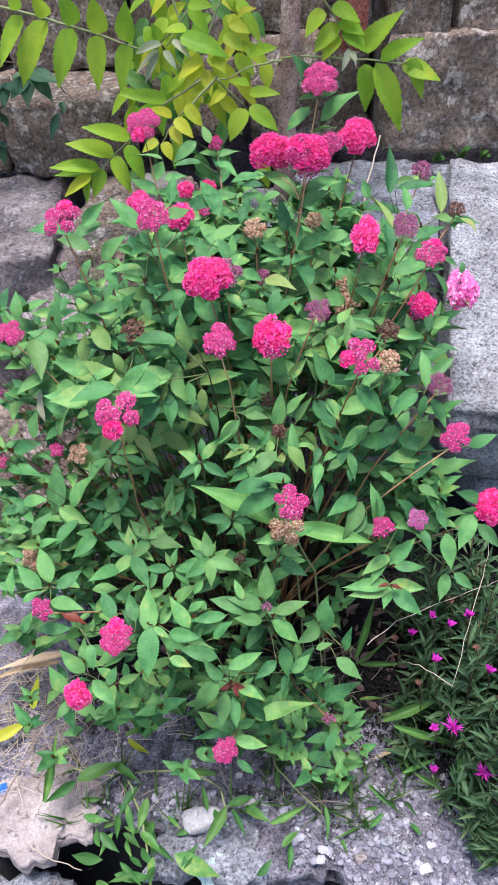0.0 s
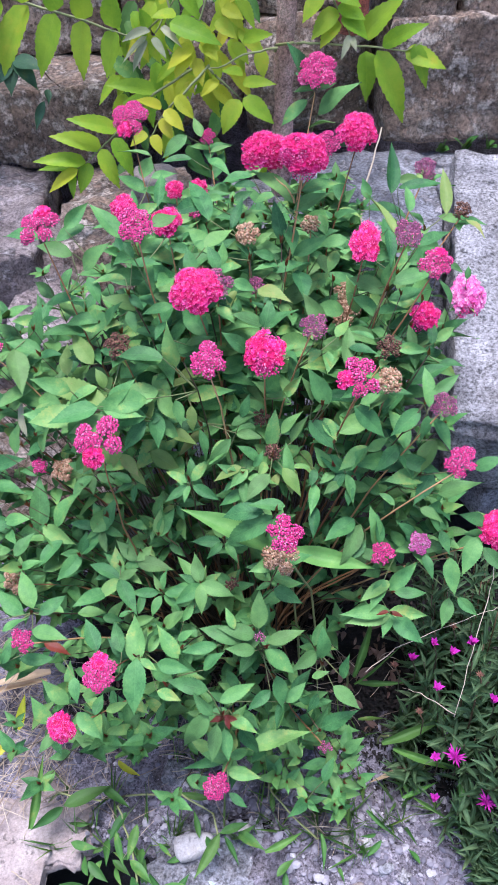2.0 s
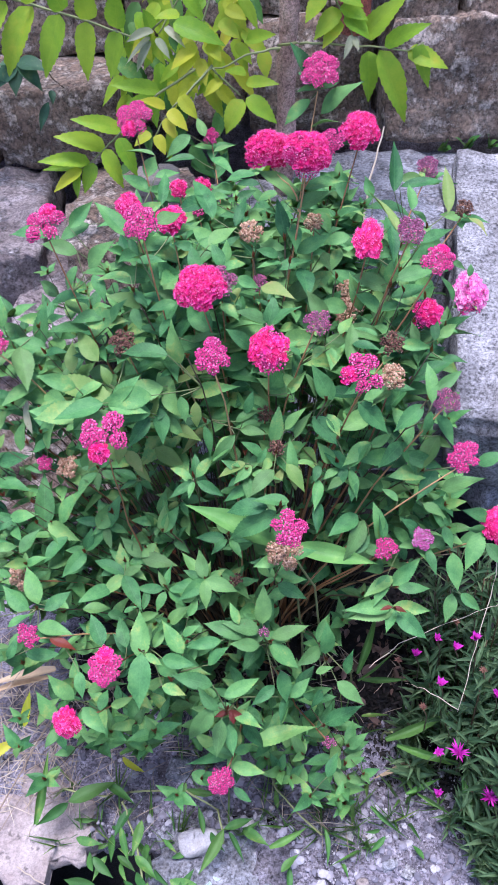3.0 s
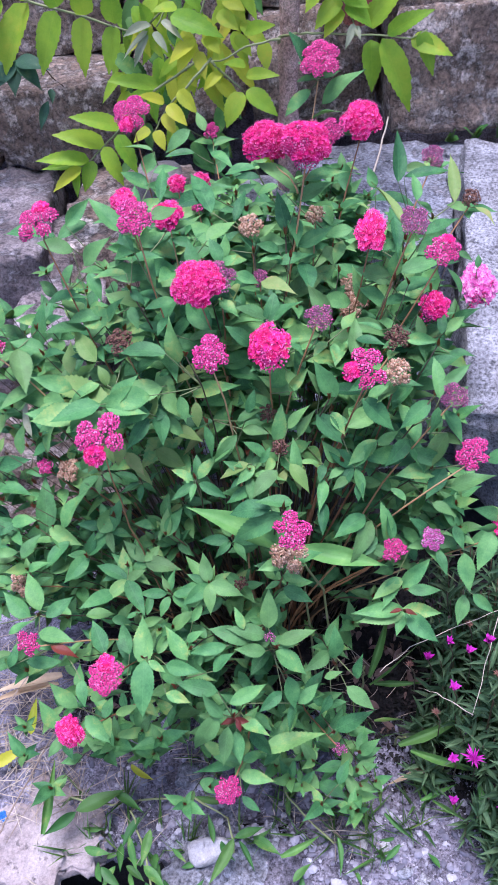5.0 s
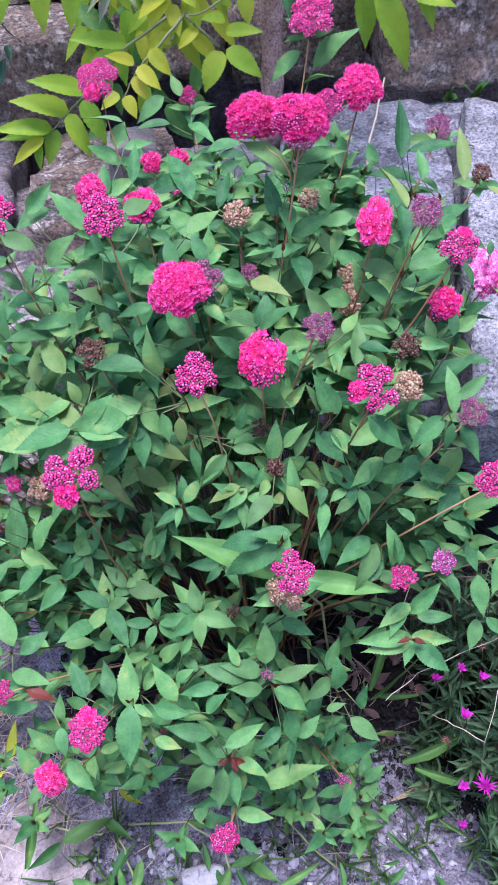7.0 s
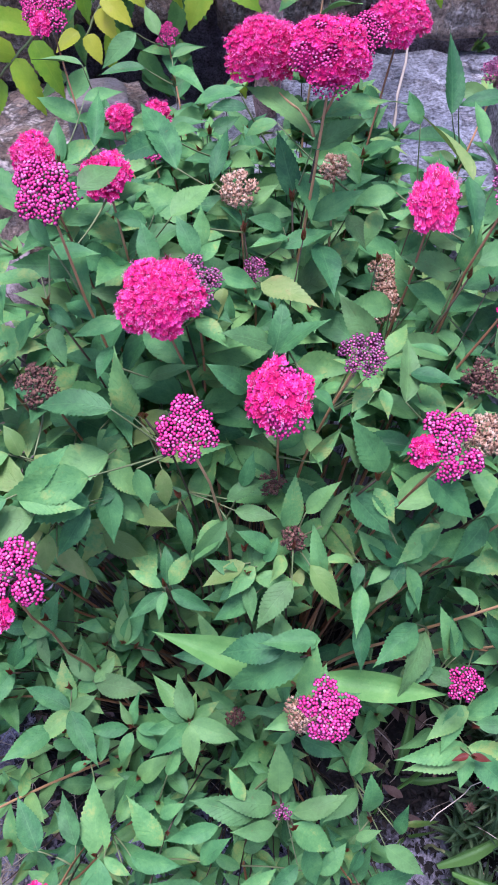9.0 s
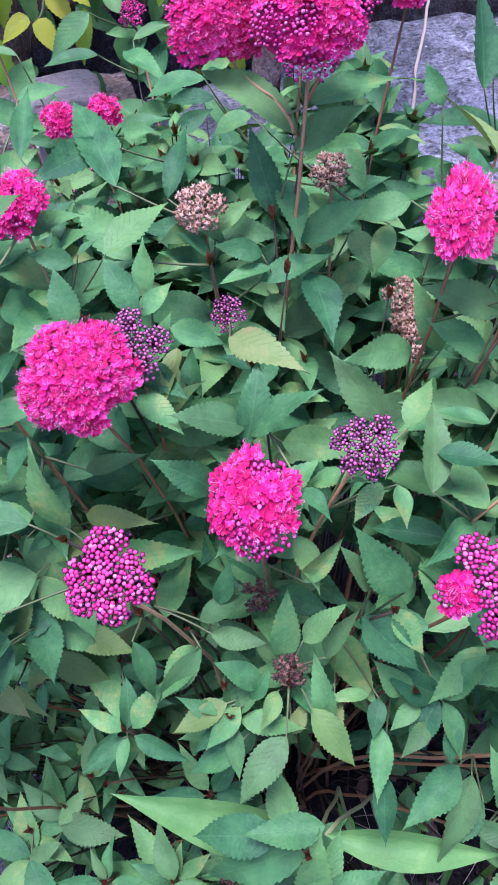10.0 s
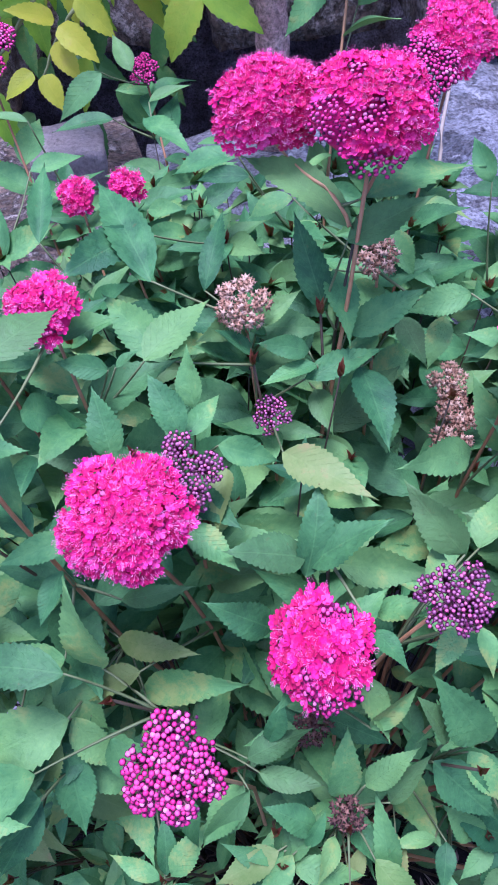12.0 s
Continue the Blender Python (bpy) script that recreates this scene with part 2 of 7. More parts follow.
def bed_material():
    """Grey gravelly soil; black stands for shade in the ditch, humus plus shade under the shrub."""
    m = SOIL.copy()
    m.name = "bed_soil"
    nt = m.node_tree
    bsdf = nt.nodes["Principled BSDF"]
    grey = bsdf.inputs["Base Color"].links[0].from_socket
    p = place(nt)
    sep = nt.nodes.new("ShaderNodeSeparateXYZ")
    nt.links.new(p, sep.inputs[0])
    x, y, z = sep.outputs
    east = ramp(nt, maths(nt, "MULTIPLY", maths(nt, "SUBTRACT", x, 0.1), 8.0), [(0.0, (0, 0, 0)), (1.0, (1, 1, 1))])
    # brings the painted dark forward beneath the narrow-leaved plant
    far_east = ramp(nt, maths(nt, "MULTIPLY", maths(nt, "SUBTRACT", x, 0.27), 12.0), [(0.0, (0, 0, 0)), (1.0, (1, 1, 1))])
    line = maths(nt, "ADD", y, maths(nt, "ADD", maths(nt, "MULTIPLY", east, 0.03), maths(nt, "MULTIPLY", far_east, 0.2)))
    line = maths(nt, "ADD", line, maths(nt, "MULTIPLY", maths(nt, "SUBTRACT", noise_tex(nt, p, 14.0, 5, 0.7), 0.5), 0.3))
    # dark humus, with the shrub's shade painted into the same black
    shade_loam = ramp(nt, maths(nt, "MULTIPLY", maths(nt, "SUBTRACT", line, 0.85), 5.0), [(0.1, (0, 0, 0)), (0.6, (1, 1, 1))])
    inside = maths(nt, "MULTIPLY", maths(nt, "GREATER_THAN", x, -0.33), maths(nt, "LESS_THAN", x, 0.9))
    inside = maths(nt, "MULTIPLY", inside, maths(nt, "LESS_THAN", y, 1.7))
    # hollows painted near black in place of the shade inside them
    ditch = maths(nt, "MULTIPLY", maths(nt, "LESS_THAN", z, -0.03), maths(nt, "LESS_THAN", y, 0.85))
    mask = maths(nt, "MAXIMUM", maths(nt, "MULTIPLY", shade_loam, inside), ditch)
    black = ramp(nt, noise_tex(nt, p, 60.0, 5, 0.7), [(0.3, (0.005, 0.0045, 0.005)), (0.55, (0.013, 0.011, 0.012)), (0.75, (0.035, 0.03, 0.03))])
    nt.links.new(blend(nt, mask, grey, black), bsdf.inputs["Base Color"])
    return m


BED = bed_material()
BRICK = rock_material("brick", (0.22, 0.06, 0.04), (0.3, 0.085, 0.06), (0.36, 0.14, 0.1), 14, 160, (0.14, 0.06, 0.05), 0.003)


# ---- building helpers ----
class Pile:
    """Many small pieces of one mesh."""

    def __init__(self):
        self.v, self.f, self.uv, self.n = [], [], [], 0

    def add(self, shape, m):
        verts, faces, uvs = shape
        a = np.array(m)
        self.v.append(verts @ a[:3, :3].T + a[:3, 3])
        self.f.extend([tuple(i + self.n for i in f) for f in faces])
        self.uv.append(uvs if uvs is not None else np.full((len(verts), 2), 0.5))
        self.n += len(verts)

    def mesh(self, name, material, smooth=True):
        me = bpy.data.meshes.new(name)
        me.from_pydata(np.concatenate(self.v), [], self.f)
        layer = me.uv_layers.new(name="UVMap")
        loops = np.empty(len(me.loops), dtype=np.int32)
        me.loops.foreach_get("vertex_index", loops)
        layer.data.foreach_set("uv", np.concatenate(self.uv)[loops].astype(np.float32).ravel())
        me.polygons.foreach_set("use_smooth", [smooth] * len(me.polygons))
        me.materials.append(material)
        return me


def part_mesh(name, me, parent, label="", m=None):
    ob = new(name, me)
    ob.parent = parent
    if m is not None:
        ob.matrix_basis = m
    return tagged(ob, label)


def thing(name, label, category, kind="", group=""):
    return tagged(new(name), label, category, group, kind)


def ico(level=1):
    bm = bmesh.new()
    bmesh.ops.create_icosphere(bm, subdivisions=level, radius=1.0)
    out = np.array([v.co[:] for v in bm.verts]), [tuple(v.index for v in f.verts) for f in bm.faces], None
    bm.free()
    return out


def tube(points, radii, sides=5):
    """A tapered, closed tube along points."""
    pts = [Vector(p) for p in points]
    verts, faces, uvs = [], [], []
    for i, p in enumerate(pts):
        d = (pts[min(i + 1, len(pts) - 1)] - pts[max(i - 1, 0)]).normalized()
        a = d.orthogonal().normalized()
        b = d.cross(a)
        for k in range(sides):
            t = 2 * math.pi * k / sides
            verts.append((p + radii[i] * (math.cos(t) * a + math.sin(t) * b))[:])
            uvs.append((k / sides, i / len(pts)))
    for i in range(len(pts) - 1):
        for k in range(sides):
            j = (k + 1) % sides
            faces.append((i * sides + k, i * sides + j, (i + 1) * sides + j, (i + 1) * sides + k))
    faces.append(tuple(range(sides))[::-1])
    faces.append(tuple((len(pts) - 1) * sides + k for k in range(sides)))
    return np.array(verts), faces, np.array(uvs)


def bend(a, c, b, n=8):
    a, c, b = Vector(a), Vector(c), Vector(b)
    return [(1 - t) ** 2 * a + 2 * t * (1 - t) * c + t * t * b for t in (i / n for i in range(n + 1))]


def aim(base, tip, normal, width):
    """The pose of a leaf of unit length from base to tip, its upper face towards normal."""
    base, y = Vector(base), Vector(tip) - Vector(base)
    length = y.length
    y.normalize()
    z = (Vector(normal) - Vector(normal).dot(y) * y).normalized()
    x = y.cross(z)
    m = Matrix((x, y, z)).transposed().to_4x4()
    return Matrix.Translation(base) @ m @ Matrix.Diagonal((width, length, length, 1))


def leaf_shape(outline, n=11, teeth=0.0, fold=0.12, droop=0.1, twist=0.0, ripple=0.0):
    """A leaf of unit length along y and about unit width; outline gives half its width at v."""
    verts, uvs, faces = [], [], []
    for i in range(n + 1):
        v = i / n
        w = outline(v)
        saw = 1 + (teeth if i % 2 else -teeth) * (1 if 0.2 < v < 0.97 else 0)
        for k in (-1.0, -0.5, 0.0, 0.5, 1.0):
            x = k * w * (saw if abs(k) == 1 else 1)
            z = fold * abs(k) * w * 0.6 - droop * 4 * (v - 0.5) ** 2 * 0.35 + droop * 0.35 + ripple * math.sin(9 * v + 2 * k) * abs(k)
            x2, z2 = x * math.cos(twist * v), z + x * math.sin(twist * v)
            y = v - (0.5 / n * abs(k) if teeth and i % 2 == 0 and 0.1 < v < 0.95 else 0)
            verts.append((x2, y, z2))
            uvs.append((0.5 + 0.5 * k * min(1.0, w * 2), v))
    for i in range(n):
        for k in range(4):
            a = i * 5 + k
            faces.append((a, a + 1, a + 6, a + 5))
    return np.array(verts), faces, np.array(uvs)


def ovate(v):
    """Broadest a third of the way up, with nearly straight sides to a drawn-out point."""
    return 0.5 * (v + 0.004) ** 0.86 * max(0.0, 1 - v) ** 1.5 / 0.2315 + 0.002


def lance(v):
    return 0.5 * (v + 0.004) ** 0.9 * max(0.0, 1 - v) ** 1.4 / 0.2364 + 0.003


def oblong(v):
    return 0.5 * (1 - (1 - v) ** 5) ** 0.55 * max(0.0, 1 - v**2.4) ** 1.05 * 1.06 + 0.004


def strap(v):
    return 0.5 * min(1.0, 0.4 + v * 2) * (1 - max(0.0, (v - 0.25) / 0.75) ** 1.25) + 0.004


OVATE = [leaf_shape(ovate, 32, 0.055, 0.22, 0.12, 0.0, 0.01), leaf_shape(ovate, 32, 0.06, 0.14, 0.26, 0.22, 0.016), leaf_shape(ovate, 32, 0.052, 0.3, 0.06, -0.25, 0.01), leaf_shape(lance, 32, 0.055, 0.18, 0.2, 0.12, 0.018)]
PLAIN = [leaf_shape(ovate, 30, 0.04, 0.24, 0.12, 0.0, 0.008), leaf_shape(ovate, 30, 0.032, 0.26, 0.24, 0.3, 0.012), leaf_shape(lance, 30, 0.04, 0.22, 0.08, -0.35, 0.008), leaf_shape(lance, 30, 0.032, 0.34, 0.18, 0.15, 0.012)]
OBLONG = [leaf_shape(oblong, 18, 0.045, 0.2, 0.14, 0.0, 0.006), leaf_shape(oblong, 18, 0.05, 0.3, 0.22, 0.25, 0.008), leaf_shape(oblong, 18, 0.045, 0.24, 0.1, -0.2, 0.01)]
STRAP = [leaf_shape(strap, 14, 0.0, 0.3, 0.25), leaf_shape(strap, 14, 0.0, 0.2, 0.5, 0.5), leaf_shape(strap, 14, 0.0, 0.35, 0.15, -0.4)]
OVAL = [leaf_shape(lance, 10, 0.0, 0.3, 0.15), leaf_shape(ovate, 10, 0.0, 0.2, 0.22, 0.2)]
NEEDLE = [leaf_shape(lance, 4, 0.0, 0.5, 0.2), leaf_shape(lance, 4, 0.0, 0.4, 0.5)]
ICO, ICO2, ICO3 = ico(1), ico(2), ico(3)


@functools.lru_cache(None)
def leaf_mesh(kind, variant, material):
    shapes = {"ovate": OVATE, "oblong": OBLONG, "strap": STRAP, "oval": OVAL}[kind]
    pile = Pile()
    pile.add(shapes[variant % len(shapes)], Matrix())
    return pile.mesh(kind + "_leaf", material)


# ---- the setting: ground, wall, kerb ----
def block_mesh(name, size, material, seed, cuts=9, rough=0.02, rounding=0.18, ragged=0.0):
    """A rough-hewn stone: a box with worn, uneven faces, its base at z = 0."""
    bm = bmesh.new()
    bmesh.ops.create_cube(bm, size=1.0)
    bmesh.ops.subdivide_edges(bm, edges=bm.edges[:], cuts=cuts, use_grid_fill=True)
    sx, sy, sz = size
    for v in bm.verts:
        c = v.co.copy()
        ball = c.normalized() * 0.62
        far = max(0.0, sum(1 for a in c if abs(a) > 0.36) - 1) / 2
        c = c.lerp(ball, rounding * far)
        p = Vector((c.x * sx, c.y * sy, c.z * sz + sz / 2))
        q = p + Vector((seed * 3.1, seed * 1.7, seed))
        p += rough * 0.7 * Vector(noise.noise_vector(q * 5.0))
        p += rough * 0.5 * Vector(noise.noise_vector(q * 17.0))
        p += rough * 0.22 * Vector(noise.noise_vector(q * 45.0))
        if ragged:
            out = (2 * max(abs(v.co.x), abs(v.co.y))) ** 3
            s = Vector((p.x * 11 + seed, p.y * 11, seed))
            shift = ragged * out * (noise.noise(s) + 0.5 * noise.noise(s * 2.7) + 0.25 * noise.noise(s * 6))
            p += Vector((c.x, c.y, 0)).normalized() * shift * 1.6
        v.co = p
    me = bpy.data.meshes.new(name)
    bm.to_mesh(me)
    bm.free()
    me.polygons.foreach_set("use_smooth", [True] * len(me.polygons))
    me.materials.append(material)
    return me


def edge_y(x):
    """Where the planted bed breaks off towards the lower path."""
    hollow = 0.17 * math.exp(-(((x + 0.31) / 0.12) ** 4)) + 0.15 * math.exp(-(((x + 0.05) / 0.13) ** 4)) + 0.08 * math.exp(-(((x - 0.1) / 0.05) ** 4))
    return 0.572 - 0.04 * max(0.0, min(1.0, (x - 0.12) / 0.14)) + 0.012 * math.sin(9 * x + 1) + 0.018 * noise.noise((x * 14, 0, 3)) + hollow


def bed_z(x, y):
    top = 0.018 * noise.noise((x * 5, y * 5, 1)) + 0.009 * noise.noise((x * 19, y * 19, 2)) + 0.004 * noise.noise((x * 60, y * 60, 5))
    top += 0.05 * max(0.0, min(1.0, (y - 0.75) / 0.6))
    return top


def ground_z(x, y):
    e, top = edge_y(x), bed_z(x, y)
    low = -0.24 - (0.35 if e > 0.62 and e - 0.2 < y < e else 0.0) + 0.006 * noise.noise((x * 8, y * 8, 4))
    t = max(0.0, min(1.0, (y - e + 0.012) / 0.024))
    if abs(x) > 1.2 or y > 2.3:
        far = max(abs(x) - 1.2, y - 2.3, 0.0)
        return (low + (top - low) * t) * math.exp(-far) - 0.24 * (1 - math.exp(-far))
    return low + (top - low) * t


def spread(lo, hi, step, reach):
    inner = list(np.arange(lo, hi + 1e-6, step))
    grow = [step * 1.35**k for k in range(1, 60)]
    out = np.cumsum(grow)
    out = [d for d in out if d < reach] + [reach]
    return [lo - d for d in reversed(out)] + inner + [hi + d for d in out]


xs, ys = spread(-0.62, 0.62, 0.014, 1500.0), spread(0.44, 1.25, 0.012, 1500.0)
grid = bpy.data.meshes.new("ground")
nx = len(xs)
grid.from_pydata([(x, y, ground_z(x, y)) for y in ys for x in xs], [], [(j * nx + i, j * nx + i + 1, (j + 1) * nx + i + 1, (j + 1) * nx + i) for j in range(len(ys) - 1) for i in range(nx - 1)])
grid.polygons.foreach_set("use_smooth", [True] * len(grid.polygons))
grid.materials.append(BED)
tagged(new("ground", grid), "grey gravelly soil strewn with small stones", "ground", kind="structure")

wall = tagged(new("wall_north"), "old wall of rough-hewn grey and brown stone blocks", "wall", kind="structure")


def stone(x, y, z, size, material, seed, turn=(0, 0, 0), rough=0.02, rounding=0.2, label="", cuts=12):
    me = block_mesh("stone", size, material, seed, cuts, rough, rounding)
    return part_mesh("stone", me, wall, label, pose(x, y, z, *turn))


# lower course: tops near 0.68, faces near y 1.5; the great slab stands forward
stone(0.742, 1.50, 0.43, (0.62, 0.72, 0.205), GREY_ROCK, 1.0, (17, 1, -9), 0.02, 0.1, "large pale grey slab with a rough granular face", 26)
stone(0.62, 1.76, 0.12, (0.6, 0.66, 0.33), BLUE_ROCK, 2.0, (0, 0, 3), 0.03, 0.3)
stone(0.52, 1.30, 0.2, (0.14, 0.12, 0.13), BLUE_ROCK, 7.0, (5, 8, 20), 0.02, 0.4)
stone(0.44, 1.34, 0.33, (0.11, 0.12, 0.1), BLUE_ROCK, 8.0, (0, 12, -10), 0.02, 0.4)
stone(0.27, 1.76, 0.295, (0.34, 0.44, 0.38), BLUE_ROCK, 3.0, (4, 2, -8), 0.02, 0.12)
stone(0.47, 1.9, 0.42, (0.12, 0.2, 0.25), BLUE_ROCK, 18.0, (0, 0, -10), 0.02, 0.3)
stone(0.0, 1.74, 0.28, (0.22, 0.42, 0.36), GREY_ROCK, 4.0, (0, 3, -3), 0.025, 0.25)
stone(-0.165, 1.69, 0.625, (0.085, 0.08, 0.13), PALE_ROCK, 5.0, (4, 6, 8), 0.014, 0.2, "small whitish stone wedged between the blocks")
stone(-0.6, 1.75, 0.2, (0.42, 0.42, 0.47), MAUVE_ROCK, 6.0, (3, -2, 5), 0.03, 0.08, "brownish grey block with a broken, pitted face", 22)
stone(-0.375, 1.69, 0.16, (0.17, 0.36, 0.44), MAUVE_ROCK, 26.0, (14, 3, -4), 0.035, 0.12, "cracked mauve-grey stone against the block", 14)
stone(-0.225, 1.77, 0.2, (0.27, 0.4, 0.47), BROWN_ROCK, 9.0, (0, 0, 3), 0.025, 0.12)
stone(-0.46, 1.46, 0.05, (0.34, 0.3, 0.3), BROWN_ROCK, 25.0, (-18, 4, 12), 0.04, 0.4, "crumbling brown stone at the foot of the wall", 16)
stone(-0.3, 1.7, -0.05, (1.0, 0.34, 0.3), BLUE_ROCK, 10.0, (0, 0, 0), 0.03, 0.2)
stone(0.3, 1.72, -0.05, (0.5, 0.34, 0.33), GREY_ROCK, 11.0, (0, 0, 0), 0.03, 0.2)
# upper wall, set back on the ledge
stone(0.69, 2.13, 0.70, (0.68, 0.36, 0.26), BROWN_ROCK, 12.0, (0, 0, -1), 0.02, 0.06, "large brown-grey block with pale lichen patches", 24)
stone(0.18, 2.34, 0.66, (0.3, 0.34, 0.26), BROWN_ROCK, 13.0, (0, 0, 2), 0.025, 0.2)
stone(-0.12, 2.38, 0.68, (0.28, 0.34, 0.2), BROWN_ROCK, 14.0, (0, 0, 0), 0.025, 0.2)
stone(-0.41, 2.12, 0.68, (0.28, 0.34, 0.175), BROWN_ROCK, 15.0, (0, 0, 1), 0.02, 0.08, "reddish brown block")
stone(-0.72, 2.13, 0.68, (0.32, 0.34, 0.19), BROWN_ROCK, 16.0, (0, 0, 0), 0.02, 0.2)
stone(0.42, 2.13, 0.935, (0.135, 0.3, 0.19), BROWN_ROCK, 17.0, (0, 0, 0), 0.012, 0.12)
stone(0.585, 2.13, 0.94, (0.17, 0.3, 0.2), BROWN_ROCK, 19.0, (0, 0, 1), 0.012, 0.12)
stone(0.79, 2.13, 0.935, (0.22, 0.3, 0.2), BROWN_ROCK, 20.0, (0, 0, 0), 0.012, 0.12)
stone(0.13, 2.36, 0.93, (0.22, 0.3, 0.2), BROWN_ROCK, 21.0, (0, 0, 0), 0.015, 0.12)
stone(-0.13, 2.38, 0.89, (0.27, 0.3, 0.22), BROWN_ROCK, 22.0, (0, 0, 0), 0.015, 0.12)
stone(-0.43, 2.34, 0.86, (0.3, 0.3, 0.24), BROWN_ROCK, 23.0, (0, 0, 0), 0.015, 0.12)
stone(-0.74, 2.34, 0.875, (0.3, 0.3, 0.24), BROWN_ROCK, 24.0, (0, 0, 0), 0.015, 0.12)
for i in range(8):
    stone(-0.95 + 0.27 * i, 2.36 if i < 5 else 2.19, 1.125, (0.262, 0.3, 0.2), BROWN_ROCK, 30.0 + i, (0, 0, 0), 0.015, 0.12, cuts=8)
part_mesh("brick", block_mesh("brick", (0.06, 0.12, 0.21), BRICK, 40.0, 6, 0.004, 0.1), wall, "upright red brick", pose(0.272, 2.03, 0.93, 0, 0, 0))
core = block_mesh("wall_core", (7.0, 0.5, 1.6), SOIL, 41.0, 8, 0.02, 0.05)
part_mesh("wall_core", core, wall, "dark earth and mortar behind the stones", pose(0, 2.72, -0.25))
for side in (-1, 1):
    for k in range(18):
        column, row = divmod(k, 3)
        x = side * (1.2 + 0.41 * column + 0.06 * (row % 2))
        stone(x, 1.76, -0.1 + 0.265 * row, (0.42, 0.5, 0.27), (GREY_ROCK, BROWN_ROCK, MAUVE_ROCK)[(k + column) % 3], 50.0 + k + 40 * side, (0, 0, 3 * side), 0.03, 0.2, cuts=9)
    for k in range(14):
        column, row = divmod(k, 2)
        x = side * (1.2 + 0.36 * column + 0.1 * row)
        stone(x, 2.28, 0.68 + 0.29 * row, (0.37, 0.4, 0.295), BROWN_ROCK, 130.0 + k + 20 * side, (0, 0, 0), 0.02, 0.15, cuts=8)

# kerb: broken slabs along the edge of the bed
def kerb(x, y, z, size, material, seed, turn, label):
    me = block_mesh("kerb_stone", size, material, seed, 30, 0.009, 0.3, 0.03)
    ob = new("kerb_stone", me)
    ob.matrix_basis = pose(x, y, z, *turn)
    return tagged(ob, label, "stone", "kerb stones", "structure")


kerb(-0.43, 0.73, -0.034, (0.34, 0.14, 0.034), PALE_ROCK, 61.0, (2, 0, -6), "pinkish grey broken slab edging the bed")
kerb(-0.49, 0.535, -0.225, (0.3, 0.14, 0.165), BLUE_ROCK, 62.0, (-4, 7, 4), "grey rough stone below the slab")
kerb(-0.2, 0.745, -0.06, (0.14, 0.11, 0.05), SOIL, 66.0, (5, 0, 10), "crust of soil and gravel bridging the hollow")
kerb(-0.05, 0.655, -0.036, (0.2, 0.13, 0.036), BLUE_ROCK, 63.0, (-2, 3, -12), "blue-grey broken slab edging the bed")
kerb(-0.06, 0.50, -0.3, (0.2, 0.07, 0.16), BLUE_ROCK, 64.0, (0, 3, 8), "blue-grey stone in the gap below the kerb")
kerb(0.12, 0.65, -0.055, (0.2, 0.13, 0.05), SOIL, 67.0, (0, 3, -16), "crust of soil and gravel over the hollow")
kerb(0.38, 0.5, -0.22, (0.34, 0.08, 0.17), GREY_ROCK, 65.0, (-6, 0, 4), "grey stone holding the gravel back")


# ---- the spirea ----
shrub = thing("spirea_shrub", "bushy spirea with crimson-pink flat flower heads and toothed green leaves", "shrub")
shrub.location = (0.03, 1.05, 0.03)
bpy.context.view_layer.update()
HOME = shrub.matrix_basis.inverted()
FACING = Vector((0.0, -0.42, 0.9))
HEAD_FACING = Vector((0.0, -0.66, 0.75))


def floret_shape():
    """Five rounded, cupped petals round one centre."""
    verts, faces = [(0, 0, 0.05)], []
    for k in range(5):
        c, s = math.cos(1.2566 * k), math.sin(1.2566 * k)
        n = len(verts)
        for a, b, z in ((0.35, 0.26, 0.04), (0.72, 0.44, 0.2), (1.0, 0.24, 0.42)):
            for w in (-b, b):
                verts.append((a * c - w * s, a * s + w * c, z))
        faces += [(0, n, n + 1), (n, n + 2, n + 3, n + 1), (n + 2, n + 4, n + 5, n + 3)]
    return np.array(verts), faces, None


def stamen_shape():
    verts, faces = [], []
    rnd = random.Random(3)
    for k in range(9):
        a, s = rnd.random() * 6.283, 0.25 + 0.5 * rnd.random()
        d = Vector((math.cos(a) * s, math.sin(a) * s, 0.6 + 0.5 * rnd.random()))
        side = Vector((-math.sin(a), math.cos(a), 0)) * 0.022
        n = len(verts)
        verts += [(side * 0.5)[:], (-side * 0.5)[:], (0.88 * d - side * 0.6)[:], (0.88 * d + side * 0.6)[:], (d - 3.2 * side)[:], (d + 3.2 * side)[:]]
        faces += [(n, n + 1, n + 2, n + 3), (n + 3, n + 2, n + 4, n + 5)]
    return np.array(verts), faces, None


def calyx_shape():
    """A five-pointed cup that holds a bud to just over its middle."""
    verts, faces = [(0, 0, -1.25)], []
    for k in range(10):
        a = 0.6283 * k
        verts.append((0.8 * math.cos(a), 0.8 * math.sin(a), -0.75))
    for k in range(10):
        a, r = 0.6283 * k, 1.22 if k % 2 else 1.08
        verts.append((r * math.cos(a), r * math.sin(a), 0.72 if k % 2 else 0.2))
    for k in range(10):
        n = (k + 1) % 10
        faces += [(0, 1 + n, 1 + k), (1 + k, 1 + n, 11 + n, 11 + k)]
    return np.array(verts), faces, None


def capsule_shape():
    """A dry seed capsule: a round foot with five spread points."""
    verts, faces = [(0, 0, -0.9), (0, 0, 0.5)], []
    for k in range(10):
        a, r = 0.6283 * k, 1.35 if k % 2 else 0.7
        verts.append((r * math.cos(a), r * math.sin(a), 0.75 if k % 2 else 0.0))
    for k in range(10):
        n = (k + 1) % 10
        faces += [(0, 2 + n, 2 + k), (1, 2 + k, 2 + n)]
    return np.array(verts), faces, None


HEADS = []
